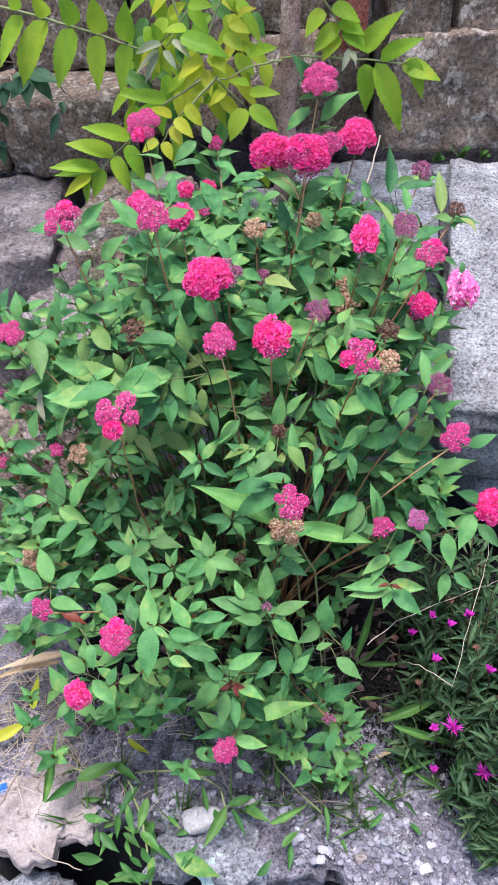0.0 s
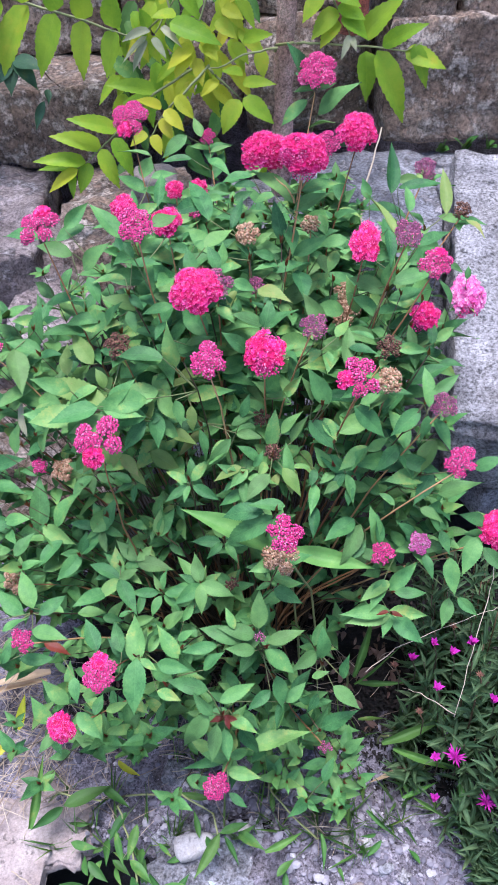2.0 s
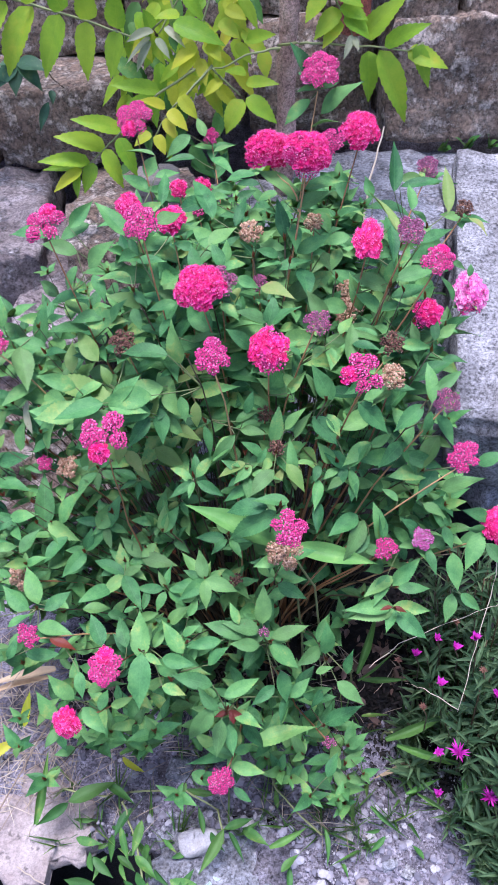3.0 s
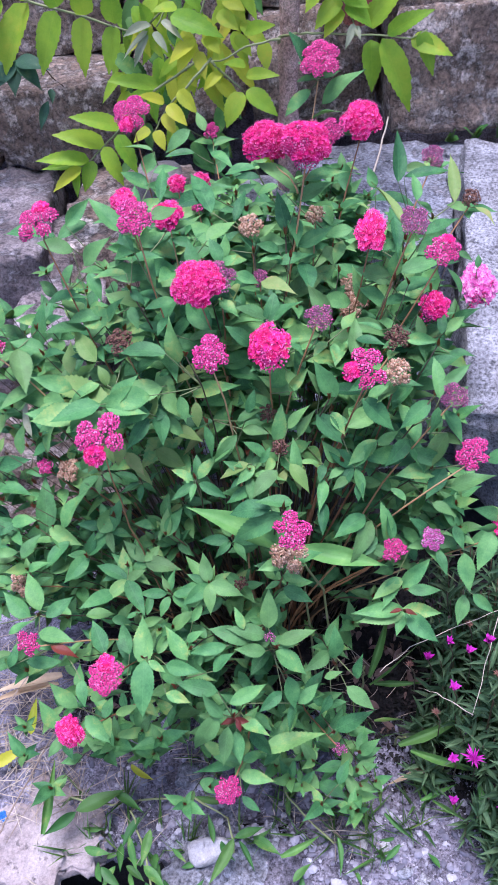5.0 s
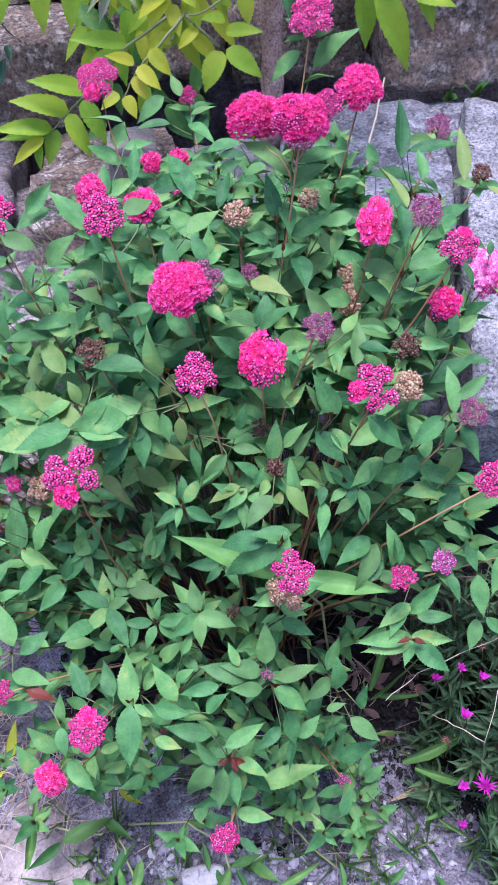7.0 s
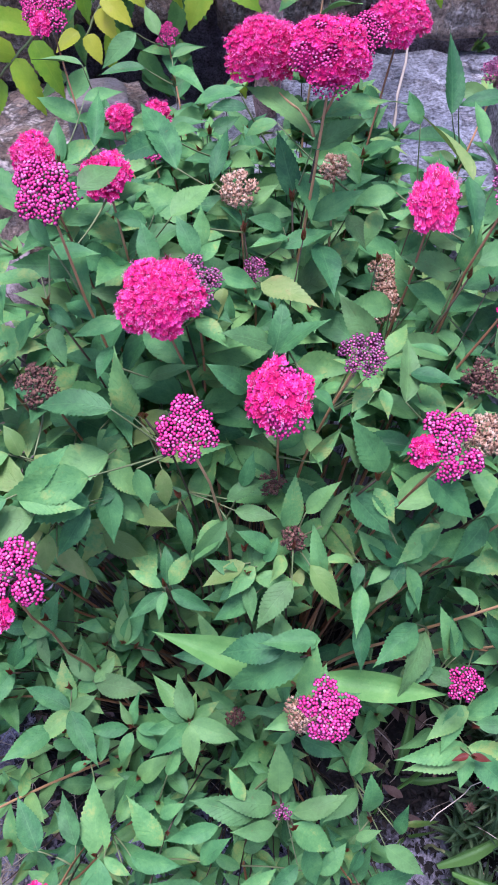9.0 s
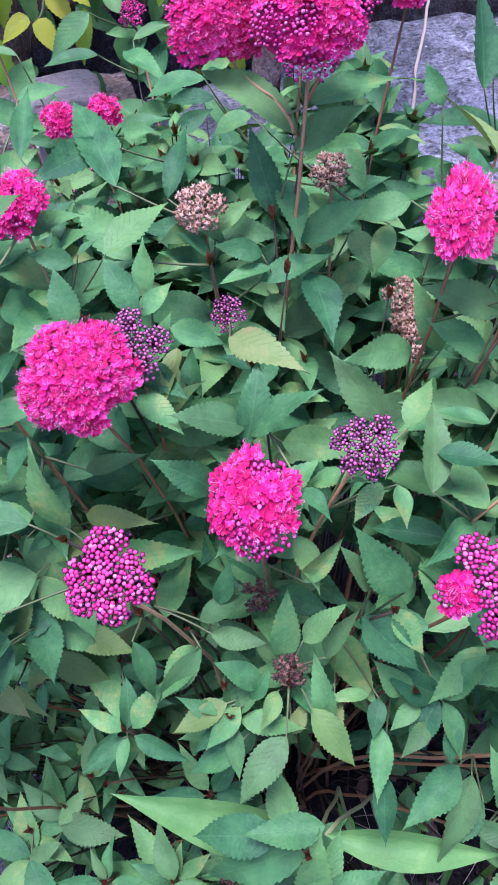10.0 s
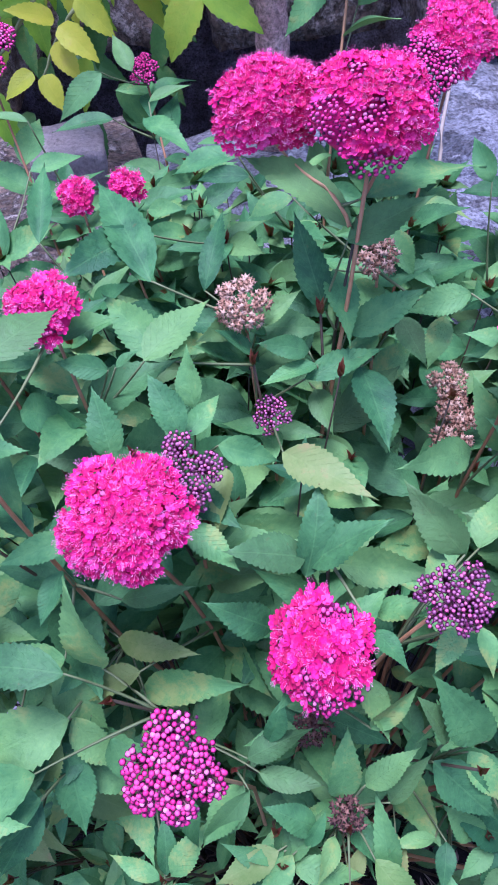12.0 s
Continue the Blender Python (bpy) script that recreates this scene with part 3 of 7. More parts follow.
FLORET, STAMENS, CALYX, CAPSULE = floret_shape(), stamen_shape(), calyx_shape(), capsule_shape()


def spin(spot, way, size, turn):
    return Matrix.Translation(spot) @ way.to_track_quat("Z", "Y").to_matrix().to_4x4() @ Matrix.Rotation(turn, 4, "Z") @ Matrix.Diagonal((size, size, size, 1))


def sprays_of(rnd, loose):
    """The side clusters of a flower head of unit radius: middle and radius of each."""
    out = [(Vector((rnd.uniform(-0.1, 0.1), rnd.uniform(-0.1, 0.1))), 0.36 if loose else 0.42)]
    n, turn = rnd.choice((5, 6)), rnd.random() * 6.28
    for k in range(n):
        a = turn + 6.283 * k / n + rnd.uniform(-0.25, 0.25)
        r = rnd.uniform(0.5, 0.72) if loose else rnd.uniform(0.52, 0.64)
        out.append((Vector((r * math.cos(a), r * math.sin(a))), rnd.uniform(0.29, 0.43) if loose else rnd.uniform(0.36, 0.44)))
    return out


def head_points(rnd, R, step, dome, loose, sprays):
    """Spots of florets or buds on a head of radius R: place, way it faces and the cluster it belongs to."""
    spots, n = [], int(4.4 * (R / step) ** 2)
    for k in range(n):
        r, a = 1.14 * math.sqrt((k + 0.5) / n), k * 2.39996
        p = Vector((r * math.cos(a) + rnd.uniform(-0.3, 0.3) * step / R, r * math.sin(a) + rnd.uniform(-0.3, 0.3) * step / R))
        c = min(range(len(sprays)), key=lambda i: (sprays[i][0] - p).length / sprays[i][1])
        off = p - sprays[c][0]
        q = off.length / sprays[c][1]
        if q > (1.04 if loose else 1.3):
            continue
        z = dome * (1 - min(1.0, p.length / 1.12) ** 2) + (0.16 if loose else 0.1) * (1 - q * q) + rnd.uniform(-0.03, 0.03)
        way = Vector((1.5 * dome * p.x + 0.7 * off.x, 1.5 * dome * p.y + 0.7 * off.y, 1.0)).normalized()
        spots.append((Vector((p.x, p.y, z)) * R, way, c, q))
    return spots


def flower_head(x, y, z, width, look_, lean=(0.0, 0.0), long=1.0, seed=0, pale=False, side=None):
    """A flower head, side: towards which its first florets have opened. look_: bloom, half, mixed, bud, spent or dark, by how far it has opened."""
    rnd = random.Random(seed * 7 + 1)
    HEADS.append((x, y, z))
    R = width * (0.45 if look_ in ("bloom", "half") else 0.5)
    up = (HEAD_FACING + Vector((lean[0] + rnd.uniform(-0.12, 0.12), 0, lean[1] + rnd.uniform(-0.1, 0.1)))).normalized()
    m = HOME @ Matrix.Translation((x, y, z)) @ up.to_track_quat("Z", "Y").to_matrix().to_4x4() @ Matrix.Diagonal((1, long, 1, 1))
    full = look_ in ("bloom", "half")
    dome = {"bloom": 0.55, "half": 0.52, "mixed": 0.24, "bud": 0.34, "spent": 0.36, "dark": 0.4}[look_]
    step = {"bloom": 0.0028, "half": 0.0028, "mixed": 0.0024, "bud": 0.0023, "spent": 0.0026, "dark": 0.0028}[look_]
    sprays = sprays_of(rnd, 0 if full else 1)
    stalks, florets, buds, cups, hairs = Pile(), Pile(), Pile(), Pile(), Pile()
    way_in = side or (0.0, 1.0)
    early = min(range(len(sprays)), key=lambda i: (sprays[i][0] - Vector(side)).length) if side else None
    if full:
        lump = np.array([(v * (1 + 0.09 * noise.noise(Vector(v) * 3 + Vector((seed, 0, 0)))))[:] for v in map(Vector, ICO3[0])])
        lump[:, 2] = np.maximum(lump[:, 2], -0.2) * 0.8 * dome
        florets.add((lump, ICO3[1], None), Matrix.Diagonal((0.86 * R, 0.86 * R, R, 1)))
    hubs = [Vector((c.x * R * 0.8, c.y * R * 0.8, -0.25 * R)) for c, _ in sprays]
    if not full:
        for h in hubs:
            stalks.add(tube([(0, 0, -1.1 * R), (0.3 * h.x, 0.3 * h.y, -0.62 * R), h], [0.0011, 0.0008, 0.0006], 4), Matrix())
    for p, way, c, q in head_points(rnd, R, step, dome, not full, sprays):
        edge = 0.42 * noise.noise(Vector((p.x / R * 2.2, p.y / R * 2.2, seed)))
        opened = {"bloom": edge > -0.21, "half": 0.8 * (p.x * way_in[0] + p.y * way_in[1]) / R + edge * 3.4 > -0.48 and edge > -0.15, "mixed": c == early and edge > -0.12}.get(look_, False)
        if not full:
            stalks.add(tube([hubs[c], hubs[c].lerp(p, 0.6) + Vector((0, 0, 0.04 * R)), p - way * 0.001], [0.0005, 0.00035, 0.00035], 3), Matrix())
        tilt = (way + Vector((rnd.uniform(-0.4, 0.4), rnd.uniform(-0.4, 0.4), 0))).normalized()
        if opened:
            florets.add(FLORET, spin(p, tilt, rnd.uniform(0.0022, 0.0029), rnd.random() * 6))
            if rnd.random() < (0.62 if look_ == "bloom" else 0.35):
                hairs.add(STAMENS, spin(p, tilt, rnd.uniform(0.003, 0.0042), rnd.random() * 6))
        elif look_ in ("spent", "dark"):
            buds.add(CAPSULE, spin(p + Vector((0, 0, rnd.uniform(-0.002, 0.001))), tilt, rnd.uniform(0.0013, 0.0021), rnd.random() * 6))
        else:
            size = rnd.uniform(0.001, 0.00138) * (0.8 if look_ == "bud" else 1.0)
            buds.add(ICO2 if R > 0.02 else ICO, spin(p, tilt, size, rnd.random()))
            cups.add(CALYX, spin(p, tilt, size, rnd.random() * 6))
            if rnd.random() < 0.5:
                low = p + Vector((rnd.uniform(-0.002, 0.002), rnd.uniform(-0.002, 0.002), -0.0028))
                cups.add(ICO, spin(low, tilt, 0.8 * size, 0))
    stalks.add(tube([(0, 0, -0.15 * R if full else -1.0 * R), (0, 0.003, -1.2 * R)], [0.0016 if full else 0.0012, 0.0014], 5), Matrix())
    words = {"half": "domed crimson flower head, its lower edge still in bud", "bloom": "domed crimson-pink flower head in full bloom", "mixed": "flat pink flower head, mostly round buds", "bud": "purple flower head still in bud", "spent": "dry tan flower head gone to seed", "dark": "withered dark brown flower head"}[look_]
    if pale:
        words = "small pale pink flower head"
    head = part_mesh("flower_head", stalks.mesh("flower_head", {"bloom": GREEN_STALK, "half": GREEN_STALK, "mixed": BUD_STALK, "bud": BUD_STALK, "spent": SPENT}.get(look_, DARK_SPENT)), shrub, words, m)
    colours = {"bud": (PETAL, DULL_BUD), "spent": (SPENT, SPENT), "dark": (DARK_SPENT, DARK_SPENT)}.get(look_, (PETAL, BUD))
    if pale:
        colours = (PALE_PETAL, PALE_PETAL if look_ == "mixed" else BUD)
    for name, pile, material in (("floret_mass", florets, colours[0]), ("bud_mass", buds, colours[1]), ("calyx_mass", cups, CALYX_SKIN), ("stamen_tuft", hairs, STAMEN)):
        if pile.n:
            tagged(part_mesh(name, pile.mesh(name, material, name != "calyx_mass"), head), kind="stuff")
    return head


# thin spots in the lower foliage, through which the dark inside shows
LIGHTWARD = Vector((0.0, -0.6, 0.8))
OPENINGS = [((0.138, 1.049, 0.741), 0.024), ((0.141, 1.294, 0.798), 0.018), ((0.071, 1.231, 0.783), 0.014), ((-0.029, 1.050, 0.681), 0.022), ((-0.174, 0.981, 0.501), 0.030), ((-0.016, 0.961, 0.559), 0.022), ((0.055, 1.003, 0.591), 0.020), ((0.153, 1.151, 0.703), 0.022), ((0.201, 1.209, 0.706), 0.020), ((0.218, 1.216, 0.773), 0.020), ((0.126, 1.063, 0.733), 0.025), ((0.177, 1.159, 0.690), 0.026), ((0.111, 0.995, 0.674), 0.020), ((0.214, 1.212, 0.719), 0.020)]
OPENINGS += [((-0.082, 0.937, 0.442), 0.027), ((-0.129, 0.994, 0.524), 0.026), ((-0.109, 0.867, 0.436), 0.026), ((-0.150, 0.992, 0.473), 0.026), ((-0.174, 0.977, 0.515), 0.025), ((-0.010, 0.916, 0.631), 0.024), ((-0.140, 0.981, 0.618), 0.024), ((0.164, 0.871, 0.537), 0.024), ((-0.051, 0.907, 0.444), 0.024), ((0.015, 0.978, 0.696), 0.023), ((0.129, 1.109, 0.782), 0.022), ((0.213, 0.938, 0.662), 0.021), ((0.020, 0.822, 0.505), 0.021), ((-0.128, 0.951, 0.457), 0.021), ((0.162, 1.054, 0.784), 0.021), ((0.002, 0.944, 0.664), 0.021), ((0.116, 1.030, 0.809), 0.020), ((0.011, 0.996, 0.762), 0.020), ((0.052, 0.951, 0.672), 0.020), ((0.188, 1.117, 0.795), 0.020), ((0.141, 0.906, 0.628), 0.019), ((0.042, 1.127, 0.824), 0.018), ((0.084, 0.951, 0.751), 0.017)]
# room round two hanging seed heads
OPENINGS += [((0.186, 1.18, 0.756), 0.024), ((0.189, 1.16, 0.733), 0.028)]
# room round the broad grass blades
OPENINGS += [((0.078, 0.862, 0.538), 0.017), ((0.045, 0.868, 0.553), 0.017), ((0.010, 0.876, 0.568), 0.017), ((-0.025, 0.882, 0.584), 0.017), ((-0.050, 0.887, 0.596), 0.017), ((0.120, 0.863, 0.525), 0.017), ((0.155, 0.858, 0.517), 0.017), ((0.190, 0.853, 0.510), 0.017)]


def in_opening(p):
    for h, r in OPENINGS:
        off = p - Vector(h)
        along = off.dot(LIGHTWARD)
        if along > (-0.12 if h[2] < 0.66 else -0.04) and (off - along * LIGHTWARD).length < r:
            return True
    return False


STEM_LEAVES, TIPS = Pile(), Pile()
RND = random.Random(11)
CANOPY, LEAF_FEET, STEM_POINTS = [], [], []
FREE = Vector((0.0, -0.016, 0.028))
OUT = Vector((0.0, -0.66, 0.75))


def under_canopy(p, depth=0.05):
    """Whether a place lies well inside the shrub, behind its outer leaves, or where there are none."""
    off = CANOPY_MID - np.array(p[:])
    along = off @ np.array(OUT[:])
    aside = np.sqrt(np.maximum((off**2).sum(1) - along**2, 0.0))
    near = along[aside < 0.05]
    return len(near) == 0 or near.max() > (depth if p[0] > -0.2 else 0.3 * depth)


def stem(root, tip, thick=0.0019, leaves=17, sag=0.0, bare=0.06, low=0.55, material=None, crown=False, bud=False):
    """A leafy woody stem that rises from the root and bends out to its tip."""
    root, tip = Vector(root), Vector(tip)
    if root.z < 0.1:
        root = Vector((0.02, 1.13, 0.02)).lerp(root, 0.55)
    mid = Vector((root.x * 0.6 + tip.x * 0.4, root.y * 0.6 + tip.y * 0.4, root.z + (tip.z - root.z) * (0.62 + sag)))
    pts = bend(root, mid, tip, 10)
    sway, turn = RND.uniform(0.006, 0.016) * min(1.0, (tip - root).length / 0.4), RND.random() * 6.28
    pts = [p + sway * math.sin(math.pi * i / 10 * 2) * Vector((math.cos(turn), math.sin(turn), 0)) for i, p in enumerate(pts)]
    pts = [p + Vector((RND.uniform(-1, 1), RND.uniform(-1, 1), RND.uniform(-1, 1))) * (0.0022 * min(1.0, (tip - root).length / 0.3) if 0 < i < 10 else 0) for i, p in enumerate(pts)]
    STEM_POINTS.extend(p[:] for p in pts[2:])
    pile = Pile()
    pile.add(tube(pts, [thick * (1.25 - 0.7 * i / 10) for i in range(11)], 6), HOME)
    part_mesh("stem", pile.mesh("stem", material or STEM), shrub)
    turn = RND.random() * 6.28
    if crown:
        for k in range(5):
            a = turn + 1.26 * k + RND.uniform(-0.5, 0.5)
            d = Vector((math.cos(a), math.sin(a) - 0.2, RND.uniform(0.1, 0.9))).normalized() * RND.uniform(0.02, 0.05)
            if under_canopy(pts[-1] + d) and not in_opening(pts[-1] + 0.6 * d):
                STEM_LEAVES.add(PLAIN[k % 4], HOME @ aim(pts[-1] - d * 0.05, pts[-1] + d, FACING + Vector((0.3 * math.cos(a), 0.3 * math.sin(a), 0)), d.length * 0.44))
    if crown or bud:
        for k in range(4):
            d = Vector((RND.uniform(-0.6, 0.6), RND.uniform(-0.8, 0.3), 1)).normalized() * RND.uniform(0.006, 0.012)
            TIPS.add(PLAIN[k % 4], HOME @ aim(tip, tip + FACING * 0.004 + d, FACING, d.length * 0.4))
    near = [Vector(h) for h in HEADS if min((Vector(h) - q).length for q in pts) < 0.16]
    for k in range(leaves):
        t = low + (1 - bare - low) * ((k + RND.random() * 0.6) / leaves) ** 0.6
        i = min(9, int(t * 10))
        p = pts[i].lerp(pts[i + 1], t * 10 - i)
        turn += 2.4 + RND.uniform(-0.3, 0.3)
        out = Vector((math.cos(turn), math.sin(turn), RND.uniform(-0.25, 0.45))).normalized()
        length = RND.uniform(0.046, 0.076) * (1.0 if p.z > 0.62 else 0.72)
        end = p + out * length
        if p.z < 0.62 and RND.random() < 0.5 or in_opening(p) or in_opening((p + end) / 2) or not under_canopy((p + end) / 2):
            continue
        if any(((p + end) / 2 - h - k * FREE).length < 0.036 or (end - h - k * FREE).length < 0.026 for h in near for k in (0, 1, 2, 3)):
            continue
        n = (FACING + Vector((RND.uniform(-0.7, 0.7), RND.uniform(-0.7, 0.6), 0.1))).normalized()
        STEM_LEAVES.add(PLAIN[RND.randrange(4)], HOME @ aim(p, end, n, length * RND.uniform(0.35, 0.47)))


def leaf(bx, by, bz, tx, ty, tz, width=0.42, material=None, kind="ovate", parent=None, tilt=0.0):
    """One leaf, from the foot of its blade to its tip."""
    b, t = Vector((bx, by, bz)), Vector((tx, ty, tz))
    n = FACING + Vector((RND.uniform(-0.5, 0.5) + tilt, RND.uniform(-0.4, 0.35), 0))
    if kind == "oblong":
        n = Vector((RND.uniform(-0.25, 0.25), -1.0, RND.uniform(0.7, 1.3)))
    if parent is None:
        CANOPY.append((b + t) / 2)
        LEAF_FEET.append((b, (t - b).normalized()))
    me = leaf_mesh(kind, RND.randrange(4), material or SPIREA_LEAF)
    parent = parent or shrub
    return part_mesh("leaf", me, parent, "", parent.matrix_basis.inverted() @ aim(b, t, n, (t - b).length * width))


# flower heads
flower_head(0.153, 1.410, 1.010, 0.066, "mixed", seed=0)
flower_head(0.211, 1.327, 0.948, 0.063, "bloom", seed=1)
flower_head(0.072, 1.19, 0.973, 0.068, "bloom", long=0.84, seed=2)
flower_head(0.122, 1.15, 0.98, 0.076, "half", long=0.84, seed=3, side=(0.85, 0.95))
flower_head(0.156, 1.185, 0.982, 0.036, "mixed", seed=4)
flower_head(-0.146, 1.444, 0.940, 0.065, "mixed", seed=5, side=(-0.4, -0.6))
flower_head(-0.214, 1.053, 0.938, 0.055, "mixed", seed=6, side=(0.3, 0.5))
flower_head(-0.118, 1.12, 0.93, 0.036, "bloom", seed=7)
flower_head(-0.083, 0.995, 0.964, 0.045, "mixed", seed=8)
flower_head(-0.061, 1.109, 0.913, 0.042, "bloom", seed=9)
flower_head(-0.067, 1.291, 0.882, 0.031, "bloom", seed=10)
flower_head(-0.030, 1.294, 0.884, 0.026, "bloom", seed=11)
flower_head(-0.028, 1.552, 0.870, 0.034, "mixed", seed=12)
flower_head(-0.019, 0.991, 0.876, 0.064, "bloom", seed=13)
flower_head(0.005, 1.024, 0.865, 0.043, "bud", seed=14)
flower_head(-0.038, 1.269, 0.854, 0.020, "mixed", seed=15)
flower_head(0.064, 0.952, 0.806, 0.053, "half", long=1.2, seed=16)
flower_head(-0.002, 0.888, 0.840, 0.047, "mixed", seed=17)
flower_head(0.200, 1.081, 0.888, 0.039, "bloom", long=1.55, seed=18)
flower_head(0.288, 1.07, 0.78, 0.046, "half", seed=19)
flower_head(0.383, 1.205, 0.731, 0.056, "half", long=1.3, pale=True, seed=20)
flower_head(0.246, 1.043, 0.917, 0.041, "bud", seed=21)
flower_head(0.281, 1.021, 0.889, 0.041, "mixed", seed=22, side=(0.5, 0.3))
flower_head(0.322, 1.336, 0.882, 0.039, "bud", seed=23)
flower_head(0.382, 1.308, 0.826, 0.032, "dark", seed=24)
flower_head(0.125, 0.950, 0.845, 0.036, "bud", seed=25)
flower_head(0.176, 0.882, 0.817, 0.055, "mixed", seed=26, side=(-0.7, -0.2))
flower_head(0.219, 0.925, 0.779, 0.036, "spent", seed=27)
flower_head(0.222, 0.961, 0.804, 0.035, "dark", seed=28)
flower_head(0.045, 1.146, 0.875, 0.035, "spent", seed=29)
flower_head(0.054, 1.112, 0.815, 0.025, "bud", seed=30)
flower_head(0.186, 1.180, 0.76, 0.03, "spent", seed=31)
flower_head(0.189, 1.160, 0.736, 0.048, "spent", long=1.1, seed=32)
flower_head(0.136, 1.194, 0.863, 0.029, "spent", seed=33)
flower_head(-0.129, 0.815, 0.786, 0.06, "mixed", seed=34, side=(0.1, -0.55))
flower_head(-0.249, 1.012, 0.561, 0.035, "spent", seed=35)
flower_head(-0.284, 1.017, 0.568, 0.026, "mixed", seed=36)
flower_head(-0.330, 1.066, 0.756, 0.044, "mixed", seed=37)
flower_head(-0.384, 1.021, 0.543, 0.028, "mixed", seed=38)
flower_head(-0.384, 1.092, 0.629, 0.024, "bud", seed=39)
flower_head(0.302, 0.843, 0.714, 0.044, "mixed", seed=40)
flower_head(0.284, 0.898, 0.759, 0.033, "bud", seed=41)
flower_head(0.384, 0.885, 0.544, 0.055, "bloom", seed=42)
flower_head(0.081, 0.761, 0.681, 0.047, "mixed", seed=43)
flower_head(0.078, 0.798, 0.598, 0.05, "spent", seed=44)
flower_head(0.215, 0.829, 0.564, 0.033, "mixed", seed=45)
flower_head(0.271, 0.866, 0.545, 0.034, "mixed", pale=True, seed=46)
flower_head(-0.262, 0.740, 0.510, 0.034, "mixed", seed=47)
flower_head(-0.151, 0.683, 0.522, 0.049, "mixed", seed=48, side=(0.0, 0.6))
flower_head(-0.228, 0.693, 0.375, 0.042, "bloom", seed=49)
flower_head(-0.016, 0.631, 0.326, 0.038, "mixed", seed=50)
flower_head(0.048, 0.759, 0.482, 0.016, "bud", seed=51)
flower_head(0.140, 0.726, 0.247, 0.023, "bud", seed=52)
flower_head(-0.127, 1.000, 0.794, 0.040, "dark", seed=53)
flower_head(-0.317, 0.890, 0.453, 0.041, "spent", seed=54)
flower_head(0.057, 0.962, 0.695, 0.023, "dark", seed=55)
flower_head(0.073, 0.920, 0.669, 0.024, "dark", seed=56)
flower_head(0.008, 0.851, 0.481, 0.020, "dark", seed=57)

# the leaves of the canopy
leaf(-0.018, 1.379, 0.896, 0.020, 1.328, 0.883, 0.31)
leaf(0.052, 1.273, 0.907, 0.005, 1.277, 0.896, 0.42)
leaf(0.058, 1.261, 0.897, 0.021, 1.267, 0.895, 0.37)
leaf(-0.016, 1.275, 0.874, 0.012, 1.261, 0.878, 0.48)
leaf(-0.007, 1.152, 0.895, -0.040, 1.238, 0.919, 0.30)
leaf(-0.010, 1.195, 0.901, -0.061, 1.148, 0.905, 0.39)
leaf(0.022, 1.168, 0.873, 0.039, 1.218, 0.899, 0.27)
leaf(-0.012, 1.095, 0.882, 0.026, 1.138, 0.887, 0.42)
leaf(0.014, 1.064, 0.872, 0.013, 1.093, 0.892, 0.50)
leaf(0.047, 1.133, 0.848, 0.025, 1.134, 0.869, 0.50)
leaf(0.057, 1.150, 0.848, 0.035, 1.152, 0.861, 0.45)
leaf(-0.087, 1.231, 0.883, -0.085, 1.299, 0.907, 0.25)
leaf(-0.108, 1.339, 0.883, -0.068, 1.359, 0.881, 0.39)
leaf(-0.070, 1.035, 0.942, -0.041, 1.071, 0.939, 0.50)
leaf(-0.002, 1.118, 0.861, -0.042, 1.170, 0.879, 0.38)
leaf(-0.051, 1.157, 0.880, -0.047, 1.130, 0.871, 0.44)
leaf(-0.033, 1.096, 0.878, -0.062, 1.099, 0.886, 0.50)
leaf(-0.024, 1.078, 0.894, -0.010, 1.083, 0.900, 0.50)
leaf(0.111, 1.153, 0.915, 0.053, 1.188, 0.947, 0.39)
leaf(0.117, 1.154, 0.930, 0.197, 1.189, 0.921, 0.31)
leaf(0.109, 1.153, 0.905, 0.159, 1.153, 0.928, 0.41)
leaf(0.095, 1.155, 0.856, 0.082, 1.192, 0.906, 0.35)
leaf(0.103, 1.172, 0.874, 0.107, 1.131, 0.846, 0.49)
leaf(0.108, 1.154, 0.837, 0.162, 1.166, 0.857, 0.41)
leaf(0.183, 1.146, 0.863, 0.144, 1.150, 0.851, 0.49)
leaf(0.171, 1.154, 0.842, 0.157, 1.136, 0.814, 0.50)
leaf(0.149, 1.189, 0.819, 0.163, 1.157, 0.798, 0.50)
leaf(0.148, 1.223, 0.866, 0.161, 1.197, 0.841, 0.50)
leaf(0.052, 1.146, 0.857, 0.081, 1.158, 0.872, 0.42)
leaf(0.082, 1.135, 0.842, 0.049, 1.133, 0.855, 0.45)
leaf(0.086, 1.131, 0.834, 0.049, 1.117, 0.834, 0.36)
leaf(0.078, 1.129, 0.825, 0.131, 1.144, 0.830, 0.35)
leaf(0.085, 1.137, 0.808, 0.092, 1.103, 0.798, 0.50)
leaf(0.115, 1.140, 0.820, 0.123, 1.080, 0.802, 0.46)
leaf(0.084, 1.225, 0.897, 0.054, 1.228, 0.884, 0.50)
leaf(0.228, 1.263, 0.869, 0.218, 1.285, 0.894, 0.50)
leaf(0.058, 1.054, 0.841, 0.103, 1.012, 0.842, 0.38, AGED_LEAF)
leaf(0.177, 1.091, 0.782, 0.125, 1.071, 0.796, 0.45)
leaf(0.198, 1.096, 0.773, 0.181, 1.122, 0.823, 0.35)
leaf(-0.026, 1.027, 0.879, -0.032, 1.052, 0.906, 0.50)
leaf(0.008, 1.039, 0.877, -0.006, 1.062, 0.902, 0.50)
leaf(0.009, 1.046, 0.869, 0.028, 1.073, 0.872, 0.40)
leaf(0.024, 1.051, 0.855, 0.056, 1.048, 0.840, 0.49)
